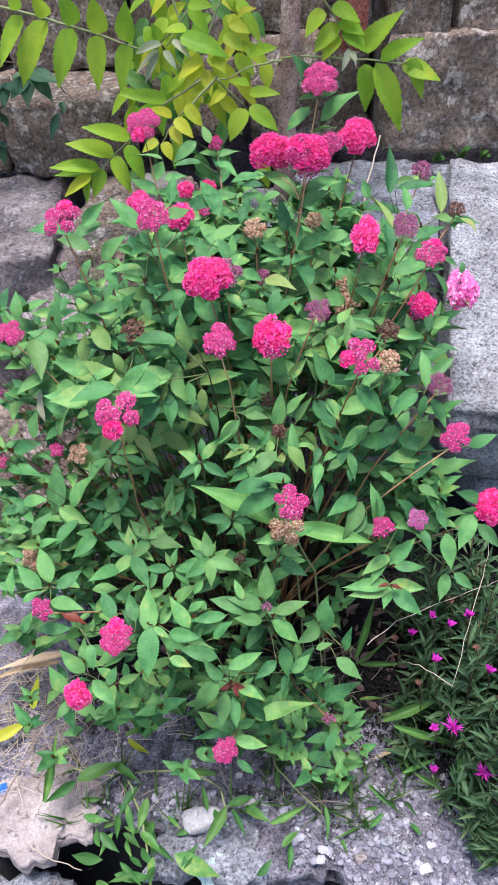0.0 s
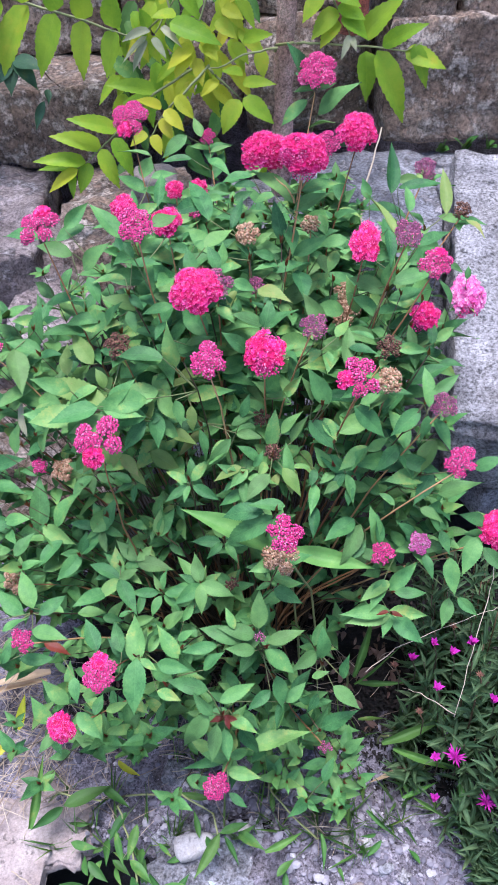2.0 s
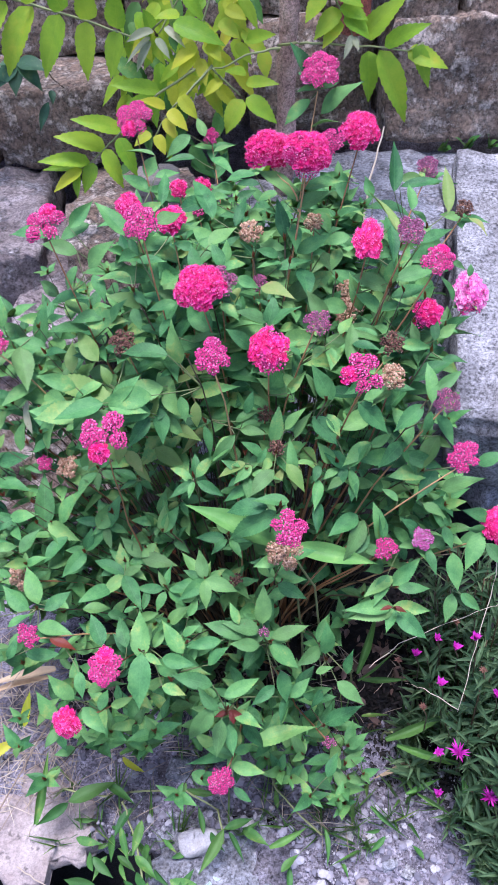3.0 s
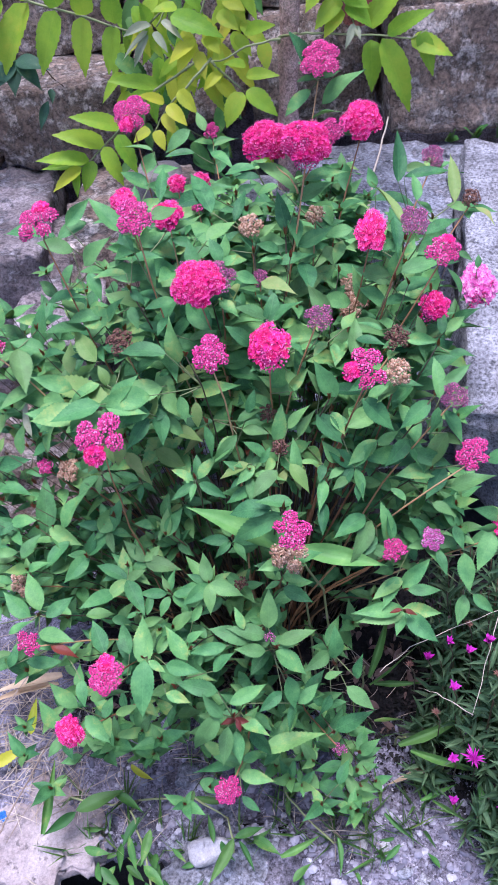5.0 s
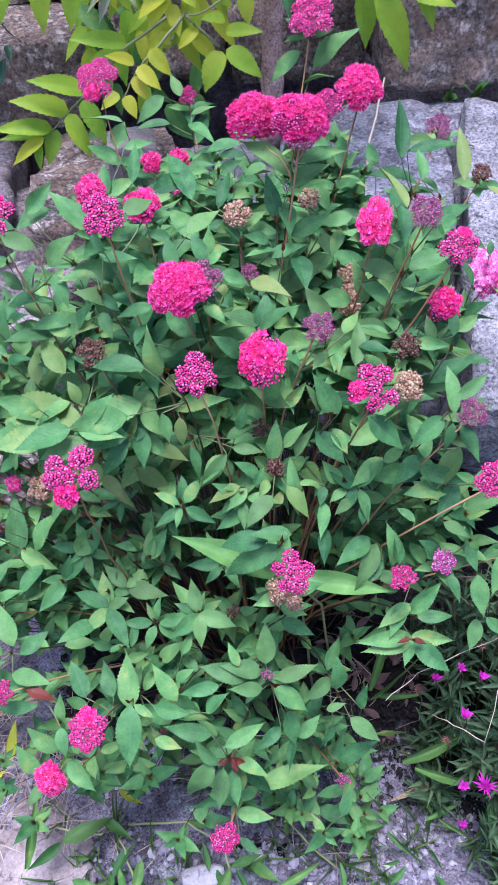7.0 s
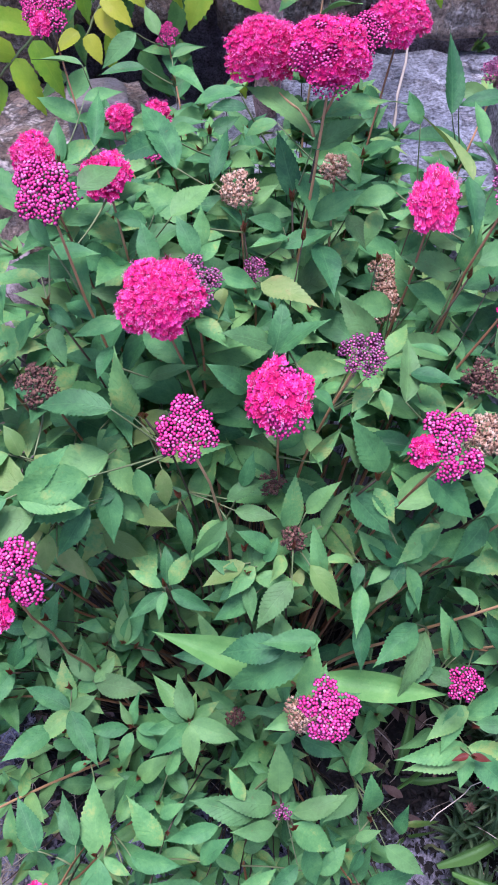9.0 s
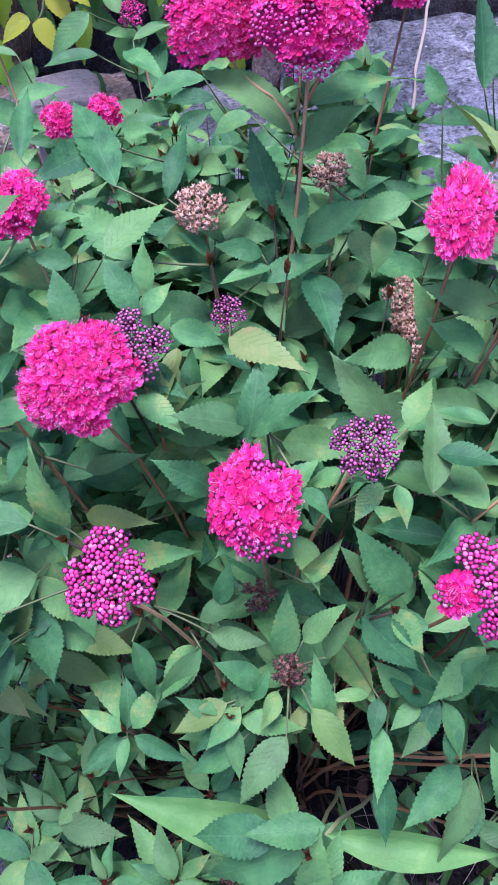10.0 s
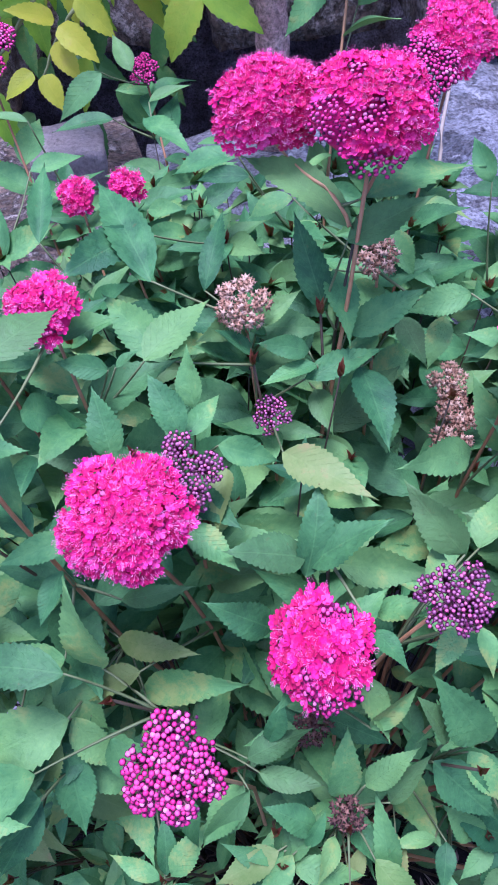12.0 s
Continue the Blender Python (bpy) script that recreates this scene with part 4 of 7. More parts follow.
leaf(0.027, 1.042, 0.846, 0.019, 1.006, 0.835, 0.42, AGED_LEAF)
leaf(0.004, 1.011, 0.841, 0.029, 0.989, 0.827, 0.50)
leaf(-0.052, 1.006, 0.848, -0.093, 1.000, 0.839, 0.38)
leaf(-0.063, 1.002, 0.826, -0.076, 0.978, 0.812, 0.50)
leaf(-0.052, 0.972, 0.776, -0.060, 0.993, 0.834, 0.44)
leaf(-0.040, 1.005, 0.789, 0.004, 0.998, 0.805, 0.27)
leaf(-0.054, 1.013, 0.736, 0.000, 0.988, 0.749, 0.29, AGED_LEAF)
leaf(0.042, 0.973, 0.796, 0.009, 0.974, 0.827, 0.46)
leaf(-0.079, 1.037, 0.898, -0.075, 1.012, 0.856, 0.33)
leaf(0.062, 0.993, 0.810, 0.074, 1.029, 0.845, 0.41)
leaf(0.064, 0.998, 0.812, 0.109, 1.002, 0.839, 0.46)
leaf(0.063, 0.998, 0.820, 0.021, 0.992, 0.841, 0.50)
leaf(0.142, 0.987, 0.823, 0.114, 1.009, 0.860, 0.44)
leaf(0.161, 1.015, 0.786, 0.182, 1.048, 0.794, 0.47)
leaf(0.083, 1.019, 0.780, 0.136, 1.000, 0.787, 0.43)
leaf(0.097, 0.990, 0.774, 0.134, 0.977, 0.783, 0.46)
leaf(0.121, 0.971, 0.817, 0.106, 0.975, 0.822, 0.50)
leaf(-0.070, 0.975, 0.785, -0.112, 0.962, 0.797, 0.50)
leaf(-0.066, 1.009, 0.656, -0.127, 0.945, 0.614, 0.47)
leaf(-0.125, 0.977, 0.627, -0.160, 0.956, 0.638, 0.50)
leaf(-0.067, 0.985, 0.756, -0.081, 0.968, 0.758, 0.50)
leaf(-0.045, 0.992, 0.707, 0.025, 0.974, 0.735, 0.29)
leaf(-0.025, 0.932, 0.703, -0.018, 0.913, 0.658, 0.32)
leaf(0.016, 0.934, 0.684, -0.020, 0.920, 0.640, 0.32)
leaf(-0.179, 0.941, 0.510, -0.160, 0.962, 0.555, 0.44)
leaf(-0.092, 0.945, 0.483, -0.110, 0.958, 0.522, 0.43)
leaf(-0.117, 0.968, 0.450, -0.130, 0.986, 0.485, 0.41)
leaf(-0.110, 0.947, 0.504, -0.152, 0.945, 0.511, 0.40)
leaf(-0.183, 0.960, 0.431, -0.161, 0.996, 0.505, 0.29)
leaf(0.017, 0.948, 0.695, 0.058, 0.957, 0.707, 0.40)
leaf(0.031, 0.953, 0.704, 0.043, 0.965, 0.736, 0.39)
leaf(0.023, 0.943, 0.685, 0.061, 0.932, 0.684, 0.41)
leaf(0.068, 0.928, 0.670, 0.077, 0.950, 0.723, 0.36)
leaf(0.085, 0.956, 0.767, 0.096, 0.929, 0.743, 0.50)
leaf(0.087, 0.935, 0.750, 0.113, 0.942, 0.782, 0.36)
leaf(0.145, 0.924, 0.746, 0.117, 0.940, 0.794, 0.44)
leaf(0.124, 0.923, 0.753, 0.108, 0.935, 0.785, 0.42)
leaf(0.092, 0.962, 0.803, 0.106, 0.940, 0.798, 0.50)
leaf(0.135, 0.956, 0.807, 0.117, 0.938, 0.797, 0.50)
leaf(0.144, 0.957, 0.804, 0.146, 0.936, 0.791, 0.50)
leaf(0.083, 0.925, 0.698, 0.113, 0.930, 0.731, 0.37)
leaf(0.096, 0.918, 0.687, 0.120, 0.929, 0.725, 0.27)
leaf(0.120, 0.927, 0.717, 0.153, 0.904, 0.684, 0.50)
leaf(0.140, 0.930, 0.718, 0.156, 0.910, 0.693, 0.50)
leaf(0.092, 0.891, 0.637, 0.089, 0.928, 0.686, 0.27)
leaf(0.100, 0.914, 0.643, 0.096, 0.881, 0.624, 0.50, AGED_LEAF)
leaf(0.053, 0.917, 0.658, 0.022, 0.926, 0.679, 0.50)
leaf(0.032, 0.909, 0.649, 0.009, 0.904, 0.655, 0.50)
leaf(0.063, 0.912, 0.658, 0.049, 0.887, 0.653, 0.50)
leaf(0.046, 0.909, 0.653, 0.060, 0.923, 0.672, 0.40)
leaf(0.069, 0.895, 0.628, 0.081, 0.913, 0.642, 0.50, AGED_LEAF)
leaf(0.148, 0.906, 0.652, 0.125, 0.915, 0.685, 0.46)
leaf(0.128, 0.905, 0.650, 0.121, 0.882, 0.638, 0.50)
leaf(0.154, 0.901, 0.646, 0.132, 0.887, 0.639, 0.50)
leaf(0.122, 0.908, 0.650, 0.093, 0.904, 0.656, 0.34)
leaf(-0.084, 0.979, 0.494, -0.059, 0.974, 0.496, 0.50)
leaf(-0.090, 0.956, 0.453, -0.116, 0.972, 0.497, 0.39)
leaf(-0.118, 0.955, 0.466, -0.162, 0.949, 0.458, 0.46)
leaf(-0.104, 0.952, 0.453, -0.125, 0.915, 0.447, 0.48)
leaf(-0.090, 0.952, 0.449, -0.108, 0.914, 0.446, 0.42)
leaf(-0.203, 0.942, 0.499, -0.162, 0.965, 0.542, 0.48)
leaf(-0.143, 0.915, 0.449, -0.154, 0.956, 0.478, 0.45)
leaf(-0.040, 0.857, 0.440, -0.109, 0.879, 0.431, 0.45)
leaf(0.012, 0.941, 0.675, -0.017, 0.915, 0.650, 0.50)
leaf(0.037, 0.906, 0.652, 0.012, 0.885, 0.637, 0.46)
leaf(0.167, 0.904, 0.647, 0.128, 0.915, 0.675, 0.44)
leaf(0.168, 0.903, 0.648, 0.200, 0.914, 0.682, 0.42)
leaf(0.166, 0.902, 0.647, 0.144, 0.877, 0.625, 0.50)
leaf(0.169, 0.901, 0.645, 0.178, 0.874, 0.611, 0.38)
leaf(0.127, 0.892, 0.636, 0.119, 0.850, 0.617, 0.34)
leaf(0.191, 0.881, 0.566, 0.157, 0.832, 0.532, 0.39)
leaf(0.218, 0.864, 0.546, 0.212, 0.887, 0.587, 0.34)
leaf(0.075, 0.822, 0.646, 0.004, 0.822, 0.596, 0.32)
leaf(0.073, 0.799, 0.616, 0.082, 0.825, 0.667, 0.39)
leaf(0.233, 0.812, 0.456, 0.165, 0.799, 0.452, 0.37)
leaf(0.224, 0.841, 0.496, 0.201, 0.806, 0.467, 0.40)
leaf(-0.171, 1.061, 0.874, -0.128, 1.057, 0.913, 0.45)
leaf(-0.112, 1.032, 0.874, -0.157, 1.031, 0.870, 0.45)
leaf(-0.099, 1.023, 0.899, -0.060, 1.019, 0.899, 0.45)
leaf(-0.233, 1.072, 0.818, -0.170, 1.048, 0.834, 0.35)
leaf(-0.197, 1.116, 0.867, -0.247, 1.119, 0.881, 0.45)
leaf(-0.191, 1.078, 0.867, -0.203, 1.053, 0.843, 0.45)
leaf(-0.289, 1.141, 0.699, -0.271, 1.167, 0.770, 0.36)
leaf(-0.347, 1.157, 0.728, -0.346, 1.183, 0.769, 0.45)
leaf(-0.309, 1.107, 0.722, -0.291, 1.043, 0.682, 0.45)
leaf(-0.272, 1.114, 0.715, -0.327, 1.122, 0.726, 0.45)
leaf(-0.220, 1.048, 0.713, -0.222, 1.090, 0.742, 0.45, AGED_LEAF)
leaf(-0.170, 1.013, 0.756, -0.203, 1.055, 0.784, 0.45, AGED_LEAF)
leaf(-0.151, 1.045, 0.807, -0.210, 1.053, 0.794, 0.34)
leaf(-0.150, 1.036, 0.802, -0.121, 1.039, 0.838, 0.44)
leaf(-0.113, 1.027, 0.829, -0.102, 1.000, 0.808, 0.45)
leaf(-0.065, 0.958, 0.800, -0.128, 0.972, 0.794, 0.38)
leaf(-0.140, 0.933, 0.741, -0.242, 0.993, 0.737, 0.30, AGED_LEAF)
leaf(-0.136, 0.916, 0.753, -0.099, 0.937, 0.785, 0.45)
leaf(-0.160, 0.944, 0.732, -0.229, 0.964, 0.705, 0.39, AGED_LEAF)
leaf(-0.178, 0.945, 0.667, -0.212, 0.953, 0.651, 0.45)
leaf(-0.183, 0.956, 0.644, -0.211, 0.954, 0.612, 0.45)
leaf(-0.326, 1.038, 0.575, -0.311, 1.061, 0.626, 0.42)
leaf(-0.306, 1.070, 0.650, -0.300, 1.038, 0.604, 0.24, GREY_LEAF)
leaf(-0.275, 1.014, 0.599, -0.247, 1.022, 0.654, 0.37)
leaf(-0.305, 1.033, 0.578, -0.250, 1.024, 0.610, 0.32)
leaf(0.029, 0.908, 0.655, -0.011, 0.898, 0.637, 0.45, AGED_LEAF)
leaf(-0.373, 1.017, 0.530, -0.310, 0.999, 0.525, 0.45)
leaf(-0.367, 1.034, 0.552, -0.310, 1.034, 0.569, 0.45)
leaf(-0.222, 0.989, 0.567, -0.188, 0.971, 0.554, 0.45)
leaf(-0.292, 0.961, 0.482, -0.290, 1.020, 0.552, 0.36)
leaf(-0.268, 0.963, 0.487, -0.219, 0.990, 0.542, 0.45)
leaf(-0.191, 0.946, 0.494, -0.161, 0.967, 0.544, 0.45)
leaf(-0.284, 0.959, 0.493, -0.229, 0.932, 0.480, 0.45)
leaf(-0.224, 0.926, 0.467, -0.212, 0.946, 0.499, 0.45)
leaf(-0.224, 0.926, 0.466, -0.177, 0.946, 0.497, 0.39)
leaf(-0.222, 0.922, 0.470, -0.256, 0.880, 0.457, 0.45)
leaf(-0.223, 0.925, 0.468, -0.255, 0.919, 0.475, 0.45)
leaf(-0.133, 0.900, 0.478, -0.168, 0.930, 0.493, 0.42)
leaf(-0.132, 0.894, 0.484, -0.111, 0.921, 0.489, 0.45)
leaf(-0.133, 0.898, 0.480, -0.076, 0.885, 0.472, 0.43)
leaf(-0.160, 0.881, 0.460, -0.168, 0.923, 0.489, 0.44)
leaf(-0.158, 0.875, 0.468, -0.128, 0.882, 0.481, 0.45)
leaf(-0.158, 0.874, 0.468, -0.194, 0.848, 0.451, 0.45)
leaf(-0.158, 0.873, 0.469, -0.128, 0.822, 0.446, 0.39)
leaf(-0.158, 0.876, 0.467, -0.207, 0.899, 0.475, 0.39)
leaf(-0.087, 0.934, 0.479, -0.101, 0.961, 0.543, 0.32)
leaf(-0.088, 0.943, 0.471, -0.066, 0.944, 0.496, 0.45)
leaf(-0.089, 0.946, 0.467, -0.115, 0.938, 0.483, 0.45)
leaf(-0.088, 0.942, 0.472, -0.062, 0.914, 0.466, 0.45)
leaf(-0.113, 0.943, 0.497, -0.130, 0.945, 0.526, 0.45)
leaf(-0.036, 0.850, 0.484, -0.073, 0.895, 0.495, 0.32)
leaf(-0.035, 0.845, 0.490, -0.045, 0.888, 0.509, 0.45)
leaf(-0.035, 0.841, 0.494, 0.014, 0.826, 0.483, 0.45)
leaf(-0.035, 0.838, 0.497, -0.033, 0.805, 0.470, 0.45)
leaf(-0.035, 0.841, 0.495, -0.074, 0.817, 0.477, 0.45)
leaf(-0.345, 0.968, 0.499, -0.296, 0.967, 0.506, 0.45)
leaf(-0.277, 0.828, 0.463, -0.301, 0.879, 0.489, 0.45)
leaf(-0.286, 0.813, 0.469, -0.329, 0.845, 0.487, 0.45)
leaf(-0.264, 0.811, 0.470, -0.229, 0.842, 0.475, 0.45)
leaf(-0.264, 0.778, 0.481, -0.210, 0.762, 0.479, 0.41)
leaf(-0.167, 0.739, 0.486, -0.188, 0.782, 0.502, 0.45)
leaf(-0.176, 0.862, 0.456, -0.223, 0.826, 0.465, 0.41)
leaf(-0.138, 0.746, 0.471, -0.152, 0.789, 0.485, 0.43)
leaf(-0.119, 0.738, 0.454, -0.125, 0.801, 0.482, 0.45)
leaf(-0.116, 0.732, 0.478, -0.118, 0.674, 0.433, 0.45)
leaf(-0.128, 0.830, 0.443, -0.123, 0.865, 0.460, 0.33)
leaf(-0.128, 0.802, 0.459, -0.098, 0.804, 0.470, 0.45)
leaf(-0.063, 0.746, 0.455, -0.093, 0.782, 0.484, 0.41)
leaf(-0.064, 0.767, 0.467, -0.038, 0.773, 0.481, 0.45)
leaf(-0.091, 0.739, 0.455, -0.043, 0.728, 0.453, 0.45)
leaf(-0.023, 0.711, 0.432, -0.080, 0.717, 0.449, 0.40)
leaf(-0.010, 0.754, 0.471, -0.060, 0.745, 0.470, 0.36)
leaf(-0.029, 0.733, 0.446, 0.001, 0.744, 0.472, 0.44)
leaf(0.023, 0.761, 0.468, -0.036, 0.774, 0.484, 0.41)
leaf(-0.023, 0.684, 0.424, -0.059, 0.668, 0.365, 0.39)
leaf(-0.015, 0.677, 0.426, -0.043, 0.702, 0.447, 0.45)
leaf(-0.186, 0.696, 0.451, -0.131, 0.692, 0.469, 0.40)
leaf(-0.221, 0.721, 0.387, -0.257, 0.740, 0.421, 0.45)
leaf(-0.205, 0.705, 0.392, -0.169, 0.674, 0.372, 0.45)
leaf(-0.249, 0.708, 0.358, -0.275, 0.729, 0.397, 0.45)
leaf(-0.239, 0.697, 0.355, -0.263, 0.672, 0.342, 0.45)
leaf(0.084, 0.896, 0.663, 0.108, 0.868, 0.634, 0.45, AGED_LEAF)
leaf(0.067, 0.877, 0.669, 0.034, 0.844, 0.651, 0.45)
leaf(0.058, 0.826, 0.653, 0.003, 0.835, 0.634, 0.45)
leaf(0.126, 0.869, 0.617, 0.122, 0.832, 0.590, 0.36)
leaf(0.182, 0.885, 0.573, 0.136, 0.847, 0.569, 0.44)
leaf(0.176, 0.892, 0.632, 0.171, 0.873, 0.609, 0.45)
leaf(0.159, 0.891, 0.638, 0.136, 0.870, 0.636, 0.45)
leaf(0.210, 0.864, 0.543, 0.202, 0.892, 0.596, 0.32)
leaf(0.198, 0.868, 0.548, 0.158, 0.842, 0.532, 0.45)
leaf(0.231, 0.815, 0.459, 0.157, 0.804, 0.466, 0.31)
leaf(0.231, 0.814, 0.460, 0.285, 0.805, 0.458, 0.42)
leaf(0.234, 0.810, 0.458, 0.277, 0.776, 0.431, 0.45)
leaf(0.231, 0.812, 0.456, 0.218, 0.782, 0.439, 0.45)
leaf(0.231, 0.832, 0.483, 0.272, 0.852, 0.522, 0.39)
leaf(0.232, 0.839, 0.493, 0.186, 0.814, 0.479, 0.40)
leaf(0.295, 0.895, 0.609, 0.351, 0.886, 0.637, 0.38)
leaf(0.282, 0.920, 0.615, 0.221, 0.909, 0.621, 0.45)
leaf(0.290, 0.922, 0.624, 0.262, 0.890, 0.591, 0.45)
leaf(0.273, 0.894, 0.583, 0.306, 0.879, 0.567, 0.45)
leaf(0.266, 0.877, 0.548, 0.240, 0.880, 0.571, 0.45)
leaf(0.367, 0.891, 0.554, 0.325, 0.887, 0.576, 0.45)
leaf(0.359, 0.882, 0.535, 0.331, 0.840, 0.499, 0.44)
leaf(0.317, 0.863, 0.514, 0.323, 0.826, 0.471, 0.44)
leaf(0.305, 0.886, 0.545, 0.316, 0.860, 0.521, 0.43)
leaf(0.319, 0.838, 0.455, 0.307, 0.808, 0.423, 0.45)
leaf(0.332, 0.839, 0.453, 0.360, 0.818, 0.436, 0.45)
leaf(0.046, 0.777, 0.476, 0.049, 0.809, 0.524, 0.45)
leaf(0.068, 0.809, 0.520, 0.109, 0.796, 0.502, 0.45)
leaf(0.068, 0.809, 0.544, 0.101, 0.802, 0.538, 0.43)
leaf(0.058, 0.763, 0.464, 0.112, 0.773, 0.476, 0.36)
leaf(0.042, 0.769, 0.470, -0.011, 0.771, 0.487, 0.45)
leaf(0.041, 0.754, 0.457, 0.000, 0.748, 0.472, 0.45)
leaf(0.054, 0.755, 0.455, 0.095, 0.741, 0.419, 0.45)
leaf(0.134, 0.783, 0.393, 0.136, 0.802, 0.448, 0.41)
leaf(0.166, 0.771, 0.359, 0.175, 0.785, 0.400, 0.33)
leaf(0.151, 0.761, 0.355, 0.190, 0.738, 0.329, 0.45)
leaf(0.135, 0.744, 0.269, 0.192, 0.751, 0.308, 0.36)
leaf(0.069, 0.754, 0.396, 0.077, 0.730, 0.349, 0.45)
leaf(0.060, 0.744, 0.375, 0.025, 0.719, 0.362, 0.41)
leaf(-0.008, 0.702, 0.418, 0.042, 0.734, 0.412, 0.35)
leaf(0.130, 0.768, 0.324, 0.111, 0.748, 0.301, 0.45)
leaf(0.023, 0.711, 0.271, 0.122, 0.733, 0.280, 0.29)
leaf(0.017, 0.708, 0.344, 0.043, 0.692, 0.290, 0.41)
leaf(0.264, 1.285, 0.868, 0.266, 1.341, 0.930, 0.34)
leaf(0.275, 1.302, 0.868, 0.365, 1.305, 0.868, 0.24)
leaf(0.344, 1.252, 0.846, 0.345, 1.321, 0.893, 0.25, AGED_LEAF)
leaf(0.372, 1.243, 0.841, 0.394, 1.205, 0.828, 0.40, AGED_LEAF)
leaf(0.246, 1.133, 0.877, 0.213, 1.201, 0.905, 0.31, AGED_LEAF)
leaf(0.232, 1.106, 0.895, 0.233, 1.061, 0.859, 0.35)
leaf(0.284, 1.234, 0.860, 0.283, 1.280, 0.883, 0.40)
leaf(0.275, 1.105, 0.869, 0.326, 1.143, 0.871, 0.32)
leaf(0.231, 1.079, 0.815, 0.180, 1.099, 0.829, 0.45)
leaf(0.237, 1.074, 0.832, 0.306, 1.097, 0.835, 0.35)
leaf(0.237, 1.087, 0.798, 0.298, 1.108, 0.802, 0.33)
leaf(0.229, 1.069, 0.829, 0.239, 1.074, 0.873, 0.45)
leaf(0.339, 1.136, 0.762, 0.314, 1.139, 0.803, 0.45)
leaf(0.222, 1.069, 0.783, 0.184, 1.098, 0.805, 0.45)
leaf(0.169, 0.975, 0.771, 0.178, 1.031, 0.796, 0.36)
leaf(0.175, 0.995, 0.783, 0.214, 0.982, 0.780, 0.45)
leaf(0.241, 1.012, 0.769, 0.287, 1.007, 0.765, 0.37)
leaf(0.269, 1.028, 0.758, 0.262, 1.051, 0.781, 0.45)
leaf(0.295, 1.037, 0.757, 0.295, 1.070, 0.779, 0.36)
leaf(0.301, 1.043, 0.758, 0.331, 1.067, 0.765, 0.44)
leaf(0.273, 0.921, 0.738, 0.270, 0.967, 0.772, 0.33)
leaf(0.295, 0.990, 0.759, 0.326, 0.976, 0.761, 0.45)
leaf(0.277, 0.932, 0.749, 0.316, 0.956, 0.765, 0.36)
leaf(0.176, 0.914, 0.749, 0.217, 0.901, 0.705, 0.44)
leaf(0.183, 0.912, 0.754, 0.211, 0.917, 0.767, 0.45)
leaf(0.261, 0.918, 0.738, 0.222, 0.902, 0.706, 0.45)
leaf(0.271, 0.915, 0.730, 0.261, 0.902, 0.695, 0.41)
leaf(0.277, 0.915, 0.725, 0.301, 0.890, 0.689, 0.43)
leaf(0.198, 0.922, 0.674, 0.158, 0.897, 0.653, 0.45)
leaf(0.242, 0.930, 0.666, 0.206, 0.901, 0.643, 0.45)
leaf(0.244, 0.939, 0.659, 0.262, 0.912, 0.620, 0.45)
leaf(0.290, 0.930, 0.675, 0.262, 0.911, 0.622, 0.45)
leaf(0.331, 0.880, 0.668, 0.370, 0.881, 0.687, 0.45)
leaf(-0.226, 1.148, 0.876, -0.295, 1.144, 0.884, 0.37)
leaf(-0.226, 1.213, 0.860, -0.190, 1.240, 0.890, 0.41)
leaf(-0.202, 1.235, 0.855, -0.247, 1.210, 0.840, 0.46)
leaf(-0.103, 1.016, 0.937, -0.145, 1.041, 0.973, 0.41)
leaf(-0.106, 1.014, 0.861, -0.087, 1.001, 0.845, 0.46)
leaf(-0.161, 1.040, 0.874, -0.146, 1.016, 0.844, 0.46)
leaf(-0.103, 1.016, 0.933, -0.091, 1.005, 0.914, 0.46)
leaf(-0.113, 1.394, 0.899, -0.165, 1.396, 0.906, 0.32)
leaf(-0.037, 1.524, 0.881, -0.052, 1.552, 0.907, 0.46)
leaf(-0.060, 1.485, 0.897, -0.105, 1.469, 0.864, 0.46)
leaf(-0.049, 1.419, 0.882, -0.101, 1.414, 0.879, 0.37)
leaf(-0.020, 1.458, 0.877, 0.019, 1.466, 0.884, 0.32)
leaf(0.373, 1.192, 0.769, 0.376, 1.204, 0.785, 0.55)
leaf(0.331, 1.154, 0.816, 0.353, 1.146, 0.805, 0.41)
leaf(-0.140, 0.909, 0.757, -0.089, 0.904, 0.748, 0.41)
leaf(-0.146, 0.955, 0.758, -0.158, 0.973, 0.778, 0.55, AGED_LEAF)
leaf(-0.364, 1.037, 0.580, -0.350, 1.057, 0.597, 0.46, AGED_LEAF)
leaf(0.211, 1.015, 0.783, 0.173, 1.024, 0.791, 0.37)
leaf(0.202, 0.933, 0.655, 0.232, 0.950, 0.666, 0.46)
leaf(-0.338, 0.965, 0.499, -0.378, 0.944, 0.492, 0.46)
leaf(-0.252, 0.939, 0.484, -0.287, 0.905, 0.461, 0.46)
leaf(-0.324, 0.916, 0.490, -0.366, 0.906, 0.497, 0.37)
leaf(-0.319, 0.910, 0.483, -0.289, 0.940, 0.504, 0.46)
leaf(-0.305, 0.776, 0.482, -0.270, 0.794, 0.487, 0.37)
leaf(-0.326, 0.797, 0.476, -0.328, 0.831, 0.499, 0.46)
leaf(-0.350, 0.817, 0.478, -0.326, 0.810, 0.465, 0.46)
leaf(-0.325, 0.870, 0.475, -0.352, 0.873, 0.487, 0.46)
leaf(-0.277, 0.744, 0.464, -0.230, 0.749, 0.454, 0.39)
leaf(-0.306, 0.747, 0.448, -0.293, 0.771, 0.469, 0.41)
leaf(-0.245, 0.759, 0.476, -0.208, 0.749, 0.462, 0.37, RED_LEAF)
